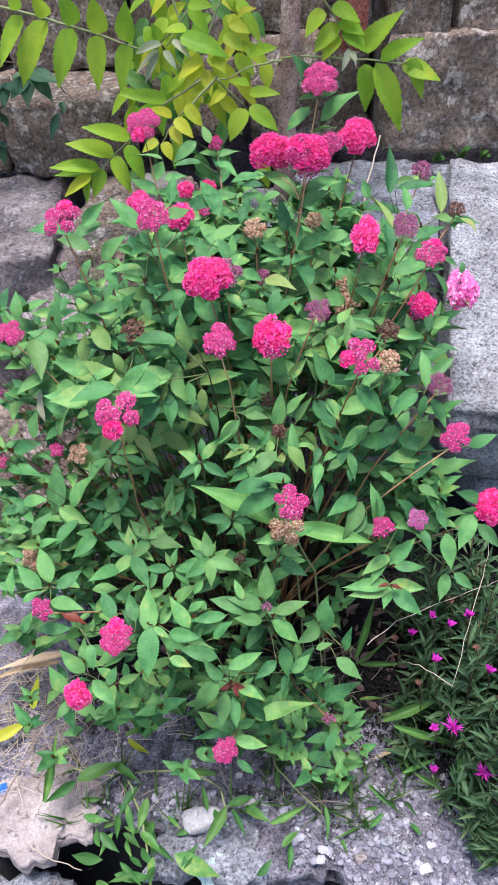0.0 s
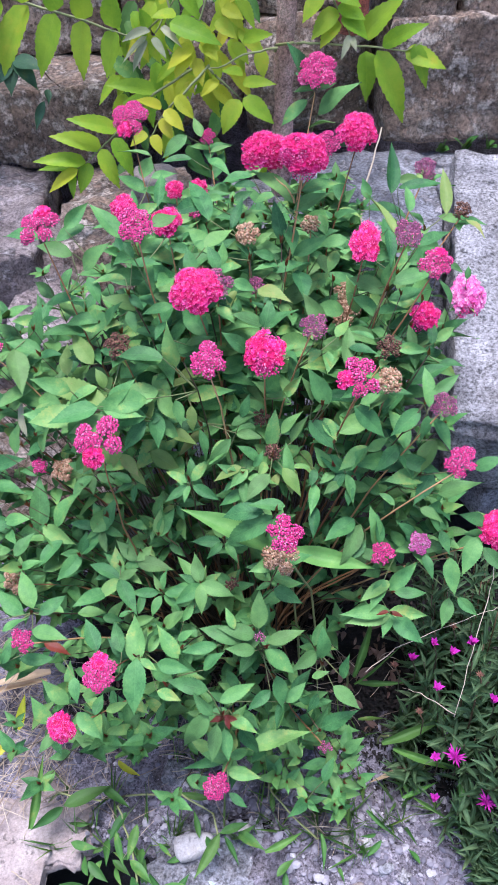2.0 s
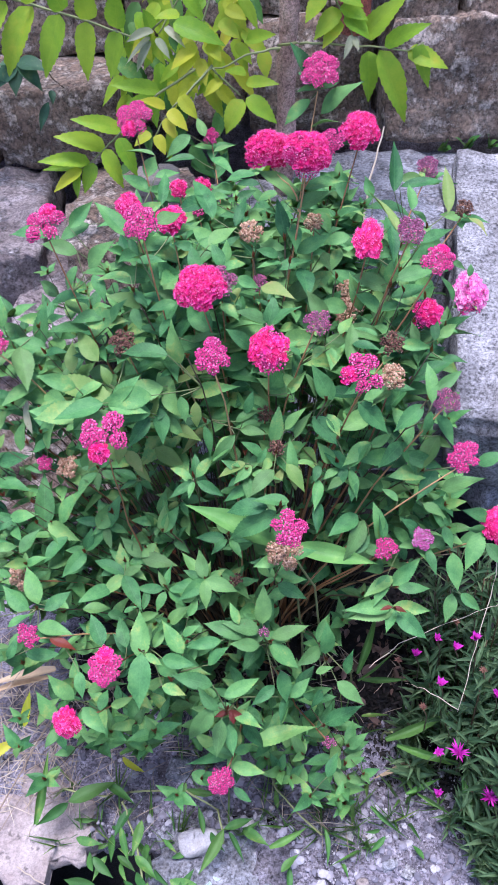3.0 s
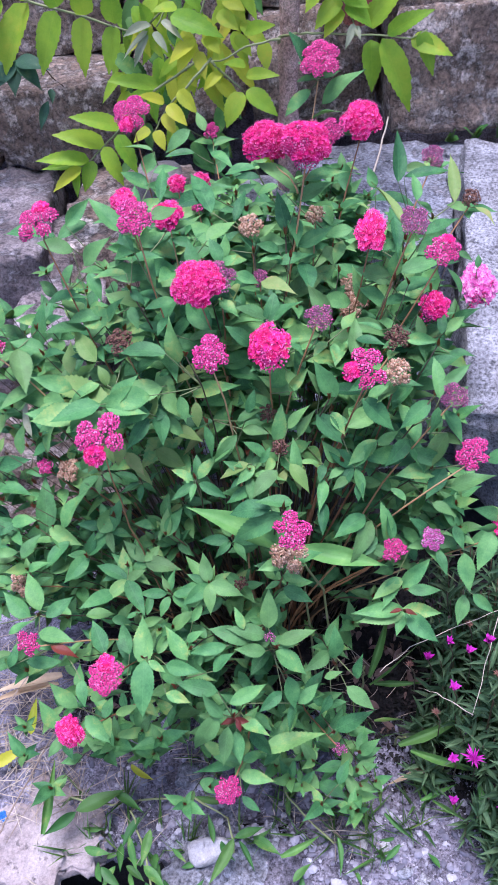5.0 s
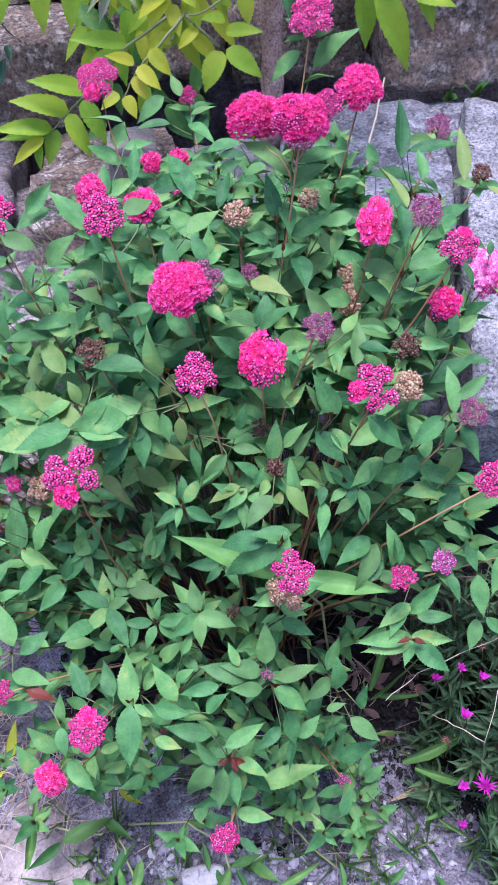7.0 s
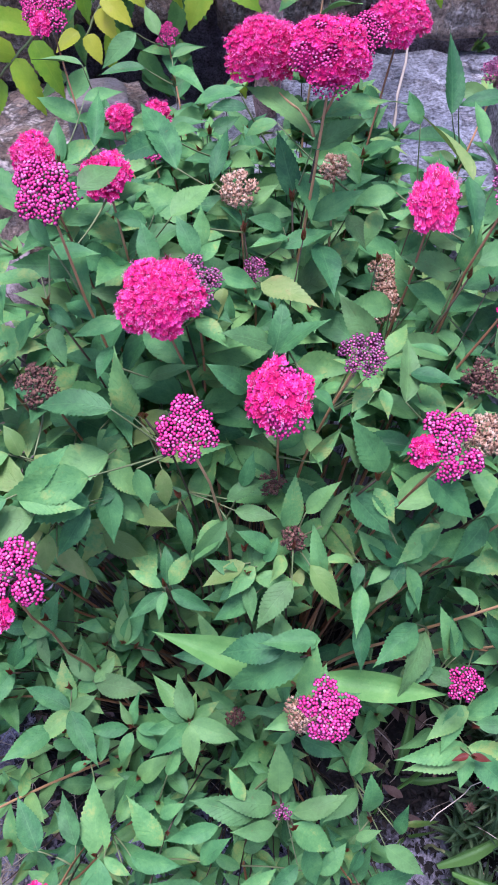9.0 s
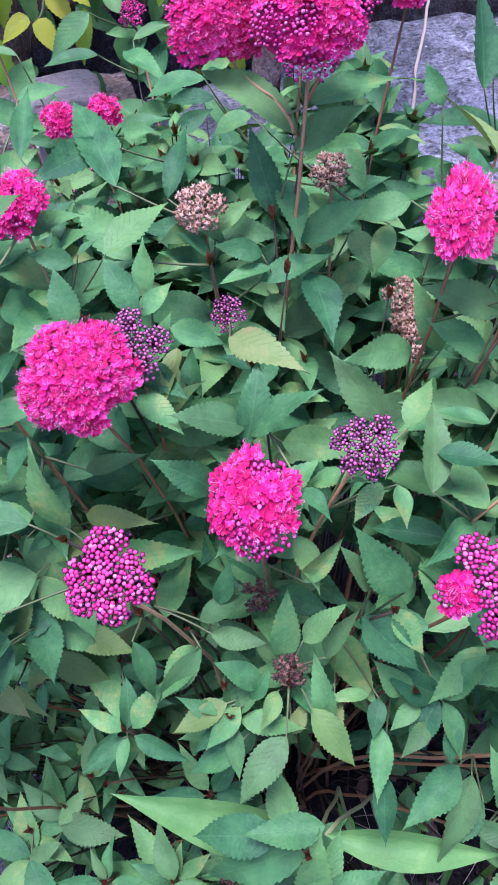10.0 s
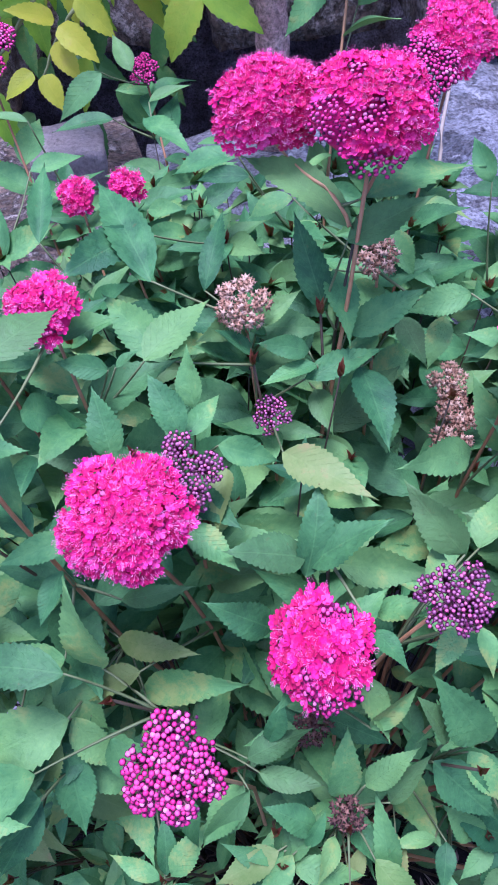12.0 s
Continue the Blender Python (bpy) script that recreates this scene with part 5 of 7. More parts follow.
leaf(-0.155, 0.821, 0.449, -0.132, 0.828, 0.454, 0.37)
leaf(0.085, 0.827, 0.661, 0.036, 0.824, 0.667, 0.41)
leaf(-0.060, 0.809, 0.453, -0.045, 0.834, 0.471, 0.41)
leaf(0.064, 0.809, 0.533, 0.043, 0.802, 0.526, 0.41)
leaf(0.014, 0.770, 0.485, 0.002, 0.793, 0.505, 0.41)
leaf(0.034, 0.893, 0.625, -0.004, 0.882, 0.607, 0.46)
leaf(0.236, 0.887, 0.597, 0.214, 0.903, 0.606, 0.41)
leaf(0.363, 0.868, 0.527, 0.394, 0.837, 0.504, 0.41)
leaf(0.278, 0.855, 0.531, 0.288, 0.823, 0.510, 0.39)
leaf(0.237, 0.825, 0.486, 0.285, 0.826, 0.482, 0.37)
leaf(-0.200, 0.717, 0.460, -0.193, 0.687, 0.441, 0.46)
leaf(-0.111, 0.733, 0.475, -0.087, 0.720, 0.465, 0.41)
leaf(-0.090, 0.706, 0.440, -0.057, 0.697, 0.430, 0.46)
leaf(0.078, 0.741, 0.351, 0.067, 0.706, 0.328, 0.39)
leaf(0.082, 0.741, 0.348, 0.113, 0.766, 0.361, 0.46)
leaf(0.120, 0.764, 0.374, 0.147, 0.768, 0.383, 0.41)
leaf(-0.015, 0.699, 0.365, -0.023, 0.660, 0.330, 0.41)
leaf(-0.006, 0.706, 0.340, 0.000, 0.669, 0.315, 0.46)
leaf(0.001, 0.712, 0.363, 0.044, 0.687, 0.357, 0.39)
leaf(-0.001, 0.721, 0.237, -0.078, 0.701, 0.233, 0.24)
leaf(-0.007, 0.684, 0.263, 0.046, 0.677, 0.251, 0.39)
leaf(-0.002, 0.652, 0.260, 0.024, 0.637, 0.245, 0.39)
leaf(0.136, 0.693, 0.205, 0.155, 0.722, 0.226, 0.46)
leaf(-0.003, 0.711, 0.366, -0.027, 0.704, 0.361, 0.37, RED_LEAF)
leaf(-0.005, 0.710, 0.368, 0.019, 0.703, 0.362, 0.37, RED_LEAF)
leaf(-0.002, 0.711, 0.368, 0.003, 0.694, 0.357, 0.41, RED_LEAF)
leaf(0.226, 0.801, 0.476, 0.208, 0.797, 0.473, 0.37, RED_LEAF)
leaf(0.228, 0.801, 0.474, 0.248, 0.796, 0.468, 0.37, RED_LEAF)
leaf(-0.190, 0.952, 0.503, -0.199, 0.941, 0.496, 0.46, RED_LEAF)
leaf(0.144, 1.425, 0.991, 0.107, 1.415, 1.056, 0.42)
leaf(0.159, 1.425, 0.943, 0.225, 1.415, 0.993, 0.46)
leaf(0.142, 1.425, 0.966, 0.099, 1.415, 0.929, 0.40)
for k in range(16):
    base = Vector((RND.uniform(-0.2, -0.07), RND.uniform(0.9, 0.96), RND.uniform(0.7, 0.775)))
    a = RND.uniform(2.6, 5.2)
    tip = base + RND.uniform(0.05, 0.075) * Vector((math.cos(a), 0.4 * math.sin(a) - 0.2, 0.7 * math.sin(a)))
    leaf(*base, *tip, RND.uniform(0.42, 0.5))
for k in range(22):
    x = RND.uniform(-0.16, 0.0)
    base = Vector((x, 0.955 + 0.25 * (x + 0.08) + RND.uniform(-0.015, 0.03), RND.uniform(0.62, 0.76)))
    a = RND.uniform(3.6, 5.8)
    tip = base + RND.uniform(0.034, 0.06) * Vector((1.2 * math.cos(a), 0.35 * math.sin(a), 0.8 * math.sin(a)))
    leaf(*base, *tip, RND.uniform(0.42, 0.5), AGED_LEAF if k % 4 else None)
# whorls of leaves at the tips of the lower shoots
WHORLS = [(-0.107, 0.955, 0.499), (-0.158, 0.896, 0.468), (-0.035, 0.847, 0.483), (-0.192, 0.952, 0.498), (-0.078, 0.979, 0.517), (-0.137, 0.987, 0.555), (-0.095, 0.856, 0.456), (0.031, 0.903, 0.641), (-0.196, 0.991, 0.573), (-0.127, 0.944, 0.465), (-0.042, 0.904, 0.630), (-0.001, 0.895, 0.522)]
for spot in WHORLS:
    turn = RND.random() * 6.28
    for k in range(6):
        a = turn + 1.047 * k + RND.uniform(-0.3, 0.3)
        d = Vector((math.cos(a), 0.75 * math.sin(a), 0.55 * math.sin(a) + RND.uniform(-0.15, 0.2))) * RND.uniform(0.03, 0.05)
        leaf(*(Vector(spot) + 0.1 * d), *(Vector(spot) + d), RND.uniform(0.36, 0.44))
CANOPY_MID = np.array([m[:] for m in CANOPY])

# leaves round the neck of each flower head
for h in HEADS:
    neck, turn = Vector(h) - 0.03 * FACING, RND.random() * 6.28
    for k in range(4):
        a = turn + 1.571 * k + RND.uniform(-0.4, 0.4)
        d = Vector((math.cos(a), 0.8 * math.sin(a), RND.uniform(-0.1, 0.35))).normalized() * RND.uniform(0.034, 0.052)
        if h[2] > 0.4 and under_canopy(neck + 0.5 * d, 0.008):
            STEM_LEAVES.add(PLAIN[k], HOME @ aim(neck, neck + d, FACING + Vector((0.3 * math.cos(a), 0.3 * math.sin(a), 0)), d.length * 0.44))

# flowering stems
stem((0.035, 1.147, 0.02), (0.153, 1.416, 0.980))
stem((0.072, 1.125, 0.02), (0.211, 1.333, 0.919))
stem((0.11, 1.152, 0.915), (0.072, 1.195, 0.952), 0.0012, 0)
stem((-0.06, 1.09, 0.02), (0.120, 1.152, 0.947), 0.0021)
stem((0.117, 1.153, 0.93), (0.156, 1.19, 0.97), 0.001, 0)
stem((-0.019, 1.168, 0.02), (-0.146, 1.450, 0.911))
stem((-0.083, 1.040, 0.02), (-0.214, 1.059, 0.913))
stem((-0.044, 1.075, 0.02), (-0.118, 1.126, 0.915))
stem((0.036, 1.065, 0.02), (-0.083, 1.001, 0.943))
stem((0.042, 1.027, 0.02), (-0.061, 1.115, 0.897))
stem((-0.022, 1.143, 0.02), (-0.067, 1.297, 0.868))
stem((0.040, 1.157, 0.02), (-0.030, 1.300, 0.872))
stem((0.058, 1.189, 0.02), (-0.028, 1.558, 0.854))
stem((0.028, 1.056, 0.02), (-0.019, 0.997, 0.847))
stem((0.023, 1.036, 0.02), (0.005, 1.030, 0.846))
stem((0.006, 1.104, 0.02), (-0.038, 1.275, 0.845))
stem((0.092, 1.056, 0.02), (0.064, 0.958, 0.781))
stem((0.026, 1.002, 0.02), (-0.002, 0.894, 0.819))
stem((0.130, 1.077, 0.02), (0.200, 1.087, 0.870))
stem((0.154, 1.097, 0.02), (0.291, 1.101, 0.747))
stem((0.137, 1.104, 0.02), (0.383, 1.211, 0.706))
stem((0.107, 1.057, 0.02), (0.246, 1.049, 0.899))
stem((0.065, 1.043, 0.02), (0.281, 1.027, 0.871))
stem((0.155, 1.121, 0.02), (0.322, 1.342, 0.864))
stem((0.081, 1.148, 0.02), (0.382, 1.314, 0.811))
stem((0.031, 1.034, 0.02), (0.122, 0.953, 0.833), leaves=9, low=0.66)
stem((0.070, 1.003, 0.02), (0.176, 0.888, 0.792), leaves=9, low=0.66)
stem((0.146, 1.007, 0.02), (0.219, 0.931, 0.763), leaves=9, low=0.66)
stem((0.077, 1.019, 0.02), (0.222, 0.967, 0.788))
stem((0.051, 1.078, 0.02), (0.045, 1.152, 0.859))
stem((0.020, 1.096, 0.02), (0.054, 1.118, 0.804))
stem((0.053, 1.086, 0.02), (0.186, 1.186, 0.742))
stem((0.127, 1.057, 0.02), (0.189, 1.166, 0.718))
stem((0.009, 1.090, 0.02), (0.136, 1.200, 0.850))
stem((-0.26, 0.9, 0.02), (-0.129, 0.821, 0.760), 0.0016, leaves=13, low=0.5)
stem((-0.085, 1.042, 0.02), (-0.249, 1.018, 0.545), leaves=13, low=0.5)
stem((-0.103, 1.050, 0.02), (-0.284, 1.023, 0.556), leaves=13, low=0.5)
stem((-0.133, 1.080, 0.02), (-0.330, 1.072, 0.736))
stem((-0.047, 1.082, 0.02), (-0.384, 1.027, 0.530), leaves=13, low=0.5)
stem((-0.066, 1.103, 0.02), (-0.384, 1.098, 0.618), leaves=13, low=0.5)
stem((0.054, 0.988, 0.02), (0.302, 0.849, 0.695), leaves=9, low=0.66)
stem((0.162, 1.034, 0.02), (0.284, 0.904, 0.744), leaves=9, low=0.66)
stem((0.126, 1.040, 0.02), (0.384, 0.891, 0.519), leaves=9, low=0.66)
stem((0.060, 0.995, 0.02), (0.081, 0.767, 0.660))
stem((0.019, 0.951, 0.02), (0.078, 0.804, 0.575))
stem((0.079, 0.975, 0.02), (0.215, 0.835, 0.549), leaves=9, low=0.66)
stem((0.088, 1.036, 0.02), (0.271, 0.872, 0.531), leaves=9, low=0.66)
stem((-0.078, 0.941, 0.02), (-0.262, 0.746, 0.494))
stem((-0.079, 0.933, 0.02), (-0.151, 0.689, 0.500))
stem((-0.013, 0.948, 0.02), (-0.228, 0.699, 0.356))
stem((-0.009, 0.913, 0.02), (-0.016, 0.637, 0.309))
stem((0.093, 0.971, 0.02), (0.048, 0.765, 0.475))
stem((0.028, 0.939, 0.02), (0.140, 0.732, 0.236), leaves=9, low=0.66)
stem((-0.071, 1.028, 0.02), (-0.127, 1.006, 0.776))
stem((-0.053, 0.994, 0.02), (-0.317, 0.896, 0.434), leaves=13, low=0.5)
stem((-0.017, 1.036, 0.02), (0.057, 0.968, 0.685))
stem((0.013, 1.054, 0.02), (0.073, 0.926, 0.658))
stem((-0.022, 1.005, 0.02), (0.008, 0.857, 0.472))

# leafy shoots without flowers
for tip in ((-0.17, 0.955, 0.72), (-0.115, 0.955, 0.735), (-0.08, 0.97, 0.685), (-0.025, 0.965, 0.68), (-0.14, 0.965, 0.66), (-0.05, 0.955, 0.635)):
    stem((0.5 * tip[0], 1.04, 0.02), tip, 0.0016, 7, material=DARK_STEM, bud=True)
stem((-0.043, 1.037, 0.02), (-0.106, 1.010, 0.862), 0.0016, 7, material=DARK_STEM, bud=True)
stem((0.075, 1.100, 0.02), (0.115, 1.161, 0.905), 0.0016, 7, material=DARK_STEM, bud=True)
stem((0.075, 1.100, 0.02), (0.092, 1.153, 0.856), 0.0016, 7, material=DARK_STEM, bud=True)
stem((0.057, 1.113, 0.02), (0.047, 1.124, 0.846), 0.0016, 7, material=DARK_STEM, bud=True)
stem((0.035, 1.051, 0.02), (-0.012, 1.015, 0.890), 0.0016, 7, material=DARK_STEM, bud=True)
stem((0.141, 1.100, 0.02), (0.229, 1.053, 0.832), 0.0016, 7, material=DARK_STEM, bud=True)
stem((-0.067, 1.059, 0.02), (-0.158, 1.042, 0.799), 0.0016, 7, material=DARK_STEM, bud=True)
stem((-0.189, 1.053, 0.02), (-0.309, 1.035, 0.591), 0.0016, 7, material=DARK_STEM, bud=True)
stem((-0.237, 1.039, 0.02), (-0.365, 1.024, 0.562), 0.0016, 7, material=DARK_STEM, bud=True)
stem((-0.022, 1.021, 0.02), (-0.037, 0.937, 0.808), 0.0016, 7, material=DARK_STEM, bud=True)
stem((0.050, 1.038, 0.02), (0.075, 1.003, 0.810), 0.0016, 7, material=DARK_STEM, bud=True)
stem((0.080, 1.100, 0.02), (0.135, 0.906, 0.757), 0.0016, 7, material=DARK_STEM, bud=True)
stem((0.093, 0.950, 0.02), (0.071, 0.911, 0.668), 0.0016, 7, material=DARK_STEM, bud=True)
stem((0.047, 1.015, 0.02), (0.009, 0.945, 0.689), 0.0016, 7, material=DARK_STEM, bud=True)
stem((0.049, 0.976, 0.02), (0.029, 0.916, 0.662), 0.0016, 7, material=DARK_STEM, bud=True)
stem((0.134, 1.100, 0.02), (0.152, 0.905, 0.653), 0.0016, 7, material=DARK_STEM, bud=True)
stem((0.150, 1.100, 0.02), (0.283, 1.005, 0.761), 0.0016, 7, material=DARK_STEM, bud=True)
stem((0.150, 1.100, 0.02), (0.263, 0.912, 0.750), 0.0016, 7, material=DARK_STEM, bud=True)
stem((0.150, 1.100, 0.02), (0.271, 0.917, 0.623), 0.0016, 7, material=DARK_STEM, bud=True)
stem((-0.182, 1.034, 0.02), (-0.276, 0.961, 0.492), 0.0016, 7, material=DARK_STEM, bud=True)
stem((-0.117, 0.986, 0.02), (-0.222, 0.917, 0.471), 0.0016, 7, material=DARK_STEM, bud=True)
stem((-0.083, 0.956, 0.02), (-0.147, 0.914, 0.455), 0.0016, 7, material=DARK_STEM, bud=True)
stem((-0.066, 0.944, 0.02), (-0.138, 0.830, 0.446), 0.0016, 7, material=DARK_STEM, bud=True)
stem((-0.097, 0.855, 0.02), (-0.117, 0.736, 0.476), 0.0016, 7, material=DARK_STEM, bud=True)
stem((-0.171, 0.944, 0.02), (-0.274, 0.814, 0.471), 0.0016, 7, material=DARK_STEM, bud=True)
stem((0.084, 0.914, 0.02), (0.074, 0.812, 0.666), 0.0016, 7, material=DARK_STEM, bud=True)
stem((0.005, 0.942, 0.02), (-0.033, 0.852, 0.480), 0.0016, 7, material=DARK_STEM, bud=True)
stem((-0.084, 0.973, 0.02), (-0.086, 0.912, 0.516), 0.0016, 7, material=DARK_STEM, bud=True)
stem((0.002, 0.923, 0.02), (0.041, 0.768, 0.484), 0.0016, 7, material=DARK_STEM, bud=True)
stem((0.010, 0.908, 0.02), (0.057, 0.749, 0.471), 0.0016, 7, material=DARK_STEM, bud=True)
stem((0.023, 0.899, 0.02), (0.074, 0.812, 0.523), 0.0016, 7, material=DARK_STEM, bud=True)
stem((-0.031, 0.913, 0.02), (-0.057, 0.751, 0.470), 0.0016, 7, material=DARK_STEM, bud=True)
stem((0.100, 1.100, 0.02), (0.137, 0.780, 0.380), 0.0016, 5, low=0.7, material=DARK_STEM, bud=True)
stem((0.150, 1.100, 0.02), (0.312, 0.859, 0.516), 0.0016, 5, low=0.7, material=DARK_STEM, bud=True)
stem((0.150, 1.100, 0.02), (0.232, 0.822, 0.489), 0.0016, 5, low=0.7, material=DARK_STEM, bud=True)
stem((0.125, 1.100, 0.02), (0.230, 0.800, 0.472), 0.0016, 5, low=0.7, material=DARK_STEM, bud=True)
stem((-0.119, 0.868, 0.02), (-0.149, 0.696, 0.470), 0.0016, 7, material=DARK_STEM, bud=True)
stem((-0.046, 0.876, 0.02), (-0.077, 0.714, 0.439), 0.0016, 7, material=DARK_STEM, bud=True)
stem((0.044, 0.845, 0.02), (-0.008, 0.709, 0.371), 0.0016, 7, material=DARK_STEM, bud=True)
stem((0.082, 1.100, 0.02), (0.132, 0.737, 0.273), 0.0016, 5, low=0.7, material=DARK_STEM, bud=True)


for spot in WHORLS:
    stem((0.5 * spot[0], 0.98, 0.02), (spot[0], spot[1], spot[2] + 0.004), 0.0016, 4, material=DARK_STEM, bud=True)

# fuller growth towards the wall and at both flanks
for k in range(120):
    x, y = RND.uniform(-0.2, 0.34), RND.uniform(1.04, 1.42)
    z = RND.uniform(0.66, 0.85) - 0.25 * max(0.0, y - 1.25)
    stem((0.03 + 0.7 * (x - 0.03), 1.04 + 0.7 * (y - 1.04), 0.02), (x, y, z), 0.001, 12, material=DARK_STEM, crown=True)
for k in range(44):
    x, y = RND.uniform(-0.1, 0.22), RND.uniform(1.24, 1.46)
    stem((0.03 + 0.7 * (x - 0.03), 1.04 + 0.7 * (y - 1.04), 0.02), (x, y, RND.uniform(0.72, 0.86)), 0.001, 12, material=DARK_STEM, crown=True)
for k in range(26):
    x, y = RND.uniform(-0.3, 0.04), RND.uniform(1.0, 1.16)
    stem((x + 0.04, y + 0.06, 0.02), (x, y, RND.uniform(0.36, 0.56)), 0.001, 11, material=DARK_STEM, crown=True)
for k in range(14):
    x, y = RND.uniform(-0.5, -0.33), RND.uniform(1.0, 1.16)
    stem((x + 0.1, y + 0.06, 0.02), (x, y, RND.uniform(0.14, 0.32)), 0.001, 10, material=DARK_STEM, crown=True)
for k in range(44):
    x, y = RND.uniform(-0.46, -0.24), RND.uniform(0.88, 1.3)
    z = 0.3 + 0.42 * min(1.0, max(0.0, (y - 0.72) / 0.38)) - 0.5 * max(0.0, -0.3 - x) + RND.uniform(-0.05, 0.03)
    stem((x + 0.08, y + 0.08, 0.02), (x, y, z), 0.001, 11, material=DARK_STEM, crown=True)
for k in range(18):
    x, y = RND.uniform(0.24, 0.37), RND.uniform(0.95, 1.15)
    z = 0.42 + 0.55 * (y - 0.84) + RND.uniform(-0.05, 0.02)
    stem((x - 0.06, y + 0.1, 0.02), (x, y, z), 0.001, 11, material=DARK_STEM, crown=True)
for k in range(12):
    x, y = RND.uniform(-0.2, 0.09), RND.uniform(0.72, 0.95)
    z = 0.33 + 0.9 * (y - 0.7) + RND.uniform(-0.08, -0.01)
    stem((0.03 + 0.7 * (x - 0.03), y + 0.12, 0.02), (x, y, z), 0.001, 9, material=DARK_STEM, crown=True)
for k in range(12):
    x, y, z = RND.uniform(-0.34, 0.06), RND.uniform(0.9, 1.08), RND.uniform(0.24, 0.42)
    stem((x + 0.02, y + 0.05, 0.02), (x, y, z), 0.001, 8, material=DARK_STEM, crown=True)
for k in range(16):
    x, y, z = RND.uniform(-0.45, -0.3), RND.uniform(0.94, 1.04), RND.uniform(0.3, 0.42)
    stem((x + 0.1, y + 0.1, 0.02), (x, y, z), 0.001, 8, material=DARK_STEM, crown=True)
for k in range(12):
    x, y, z = RND.uniform(0.02, 0.26), RND.uniform(0.94, 1.1), RND.uniform(0.2, 0.45)
    stem((x - 0.03, y + 0.06, 0.02), (x, y, z), 0.001, 8, material=DARK_STEM, crown=True)
for k in range(46):
    x, y = RND.uniform(-0.38, 0.2), RND.uniform(0.68, 0.88)
    z = 0.14 + 0.9 * (y - 0.66) + RND.uniform(-0.07, 0.02)
    stem((0.8 * x + 0.02, y + 0.14, 0.02), (x, y, z), 0.001, 10, low=0.4, material=DARK_STEM, crown=True)
# each outer leaf hangs by a short stalk from the nearest stem
SIDE = Pile()
stem_points = np.array(STEM_POINTS)
for foot, way in LEAF_FEET:
    off = stem_points - np.array((foot - 0.02 * way - 0.03 * OUT)[:])
    near = Vector(stem_points[int(np.argmin((off**2).sum(1)))])
    mid = foot.lerp(near, 0.45) - 0.12 * (foot - near).length * OUT
    SIDE.add(tube(bend(near, mid, foot, 5), [0.0011, 0.001, 0.0009, 0.0008, 0.0007, 0.0006], 4), HOME)
tagged(part_mesh("leaf_stalk_mass", SIDE.mesh("leaf_stalk_mass", LEAF_STALK), shrub, "short green-brown stalks of the outer leaves"), kind="stuff")
tagged(part_mesh("stem_leaves", STEM_LEAVES.mesh("stem_leaves", SPIREA_LEAF), shrub, "toothed green leaves along the inner stems"), kind="stuff")
tagged(part_mesh("shoot_tip_mass", TIPS.mesh("shoot_tip_mass", RED_LEAF), shrub, "dark red young tips of the shoots"), kind="stuff")

# ---- the sapling on the ledge ----
sapling = thing("sapling", "young tree with long pinnate yellow-green leaves on the stone ledge", "sapling")
sapling.location = (0.1, 1.9, 0.66)
bpy.context.view_layer.update()


def twig(parent, name, points, radii, material, label="", sides=7):
    pile = Pile()
    pile.add(tube(points, radii, sides), parent.matrix_basis.inverted())
    return part_mesh(name, pile.mesh(name, material), parent, label)


def wander(points, n, amount, seed):
    """Points along a crooked line, n to each stretch."""
    rnd, out = random.Random(seed), []
    for a, b in zip(points, points[1:]):
        for k in range(n):
            p = Vector(a).lerp(Vector(b), k / n)
            out.append(p + Vector((rnd.uniform(-1, 1), rnd.uniform(-1, 1), rnd.uniform(-1, 1))) * (amount if k else 0))
    return out + [Vector(points[-1])]


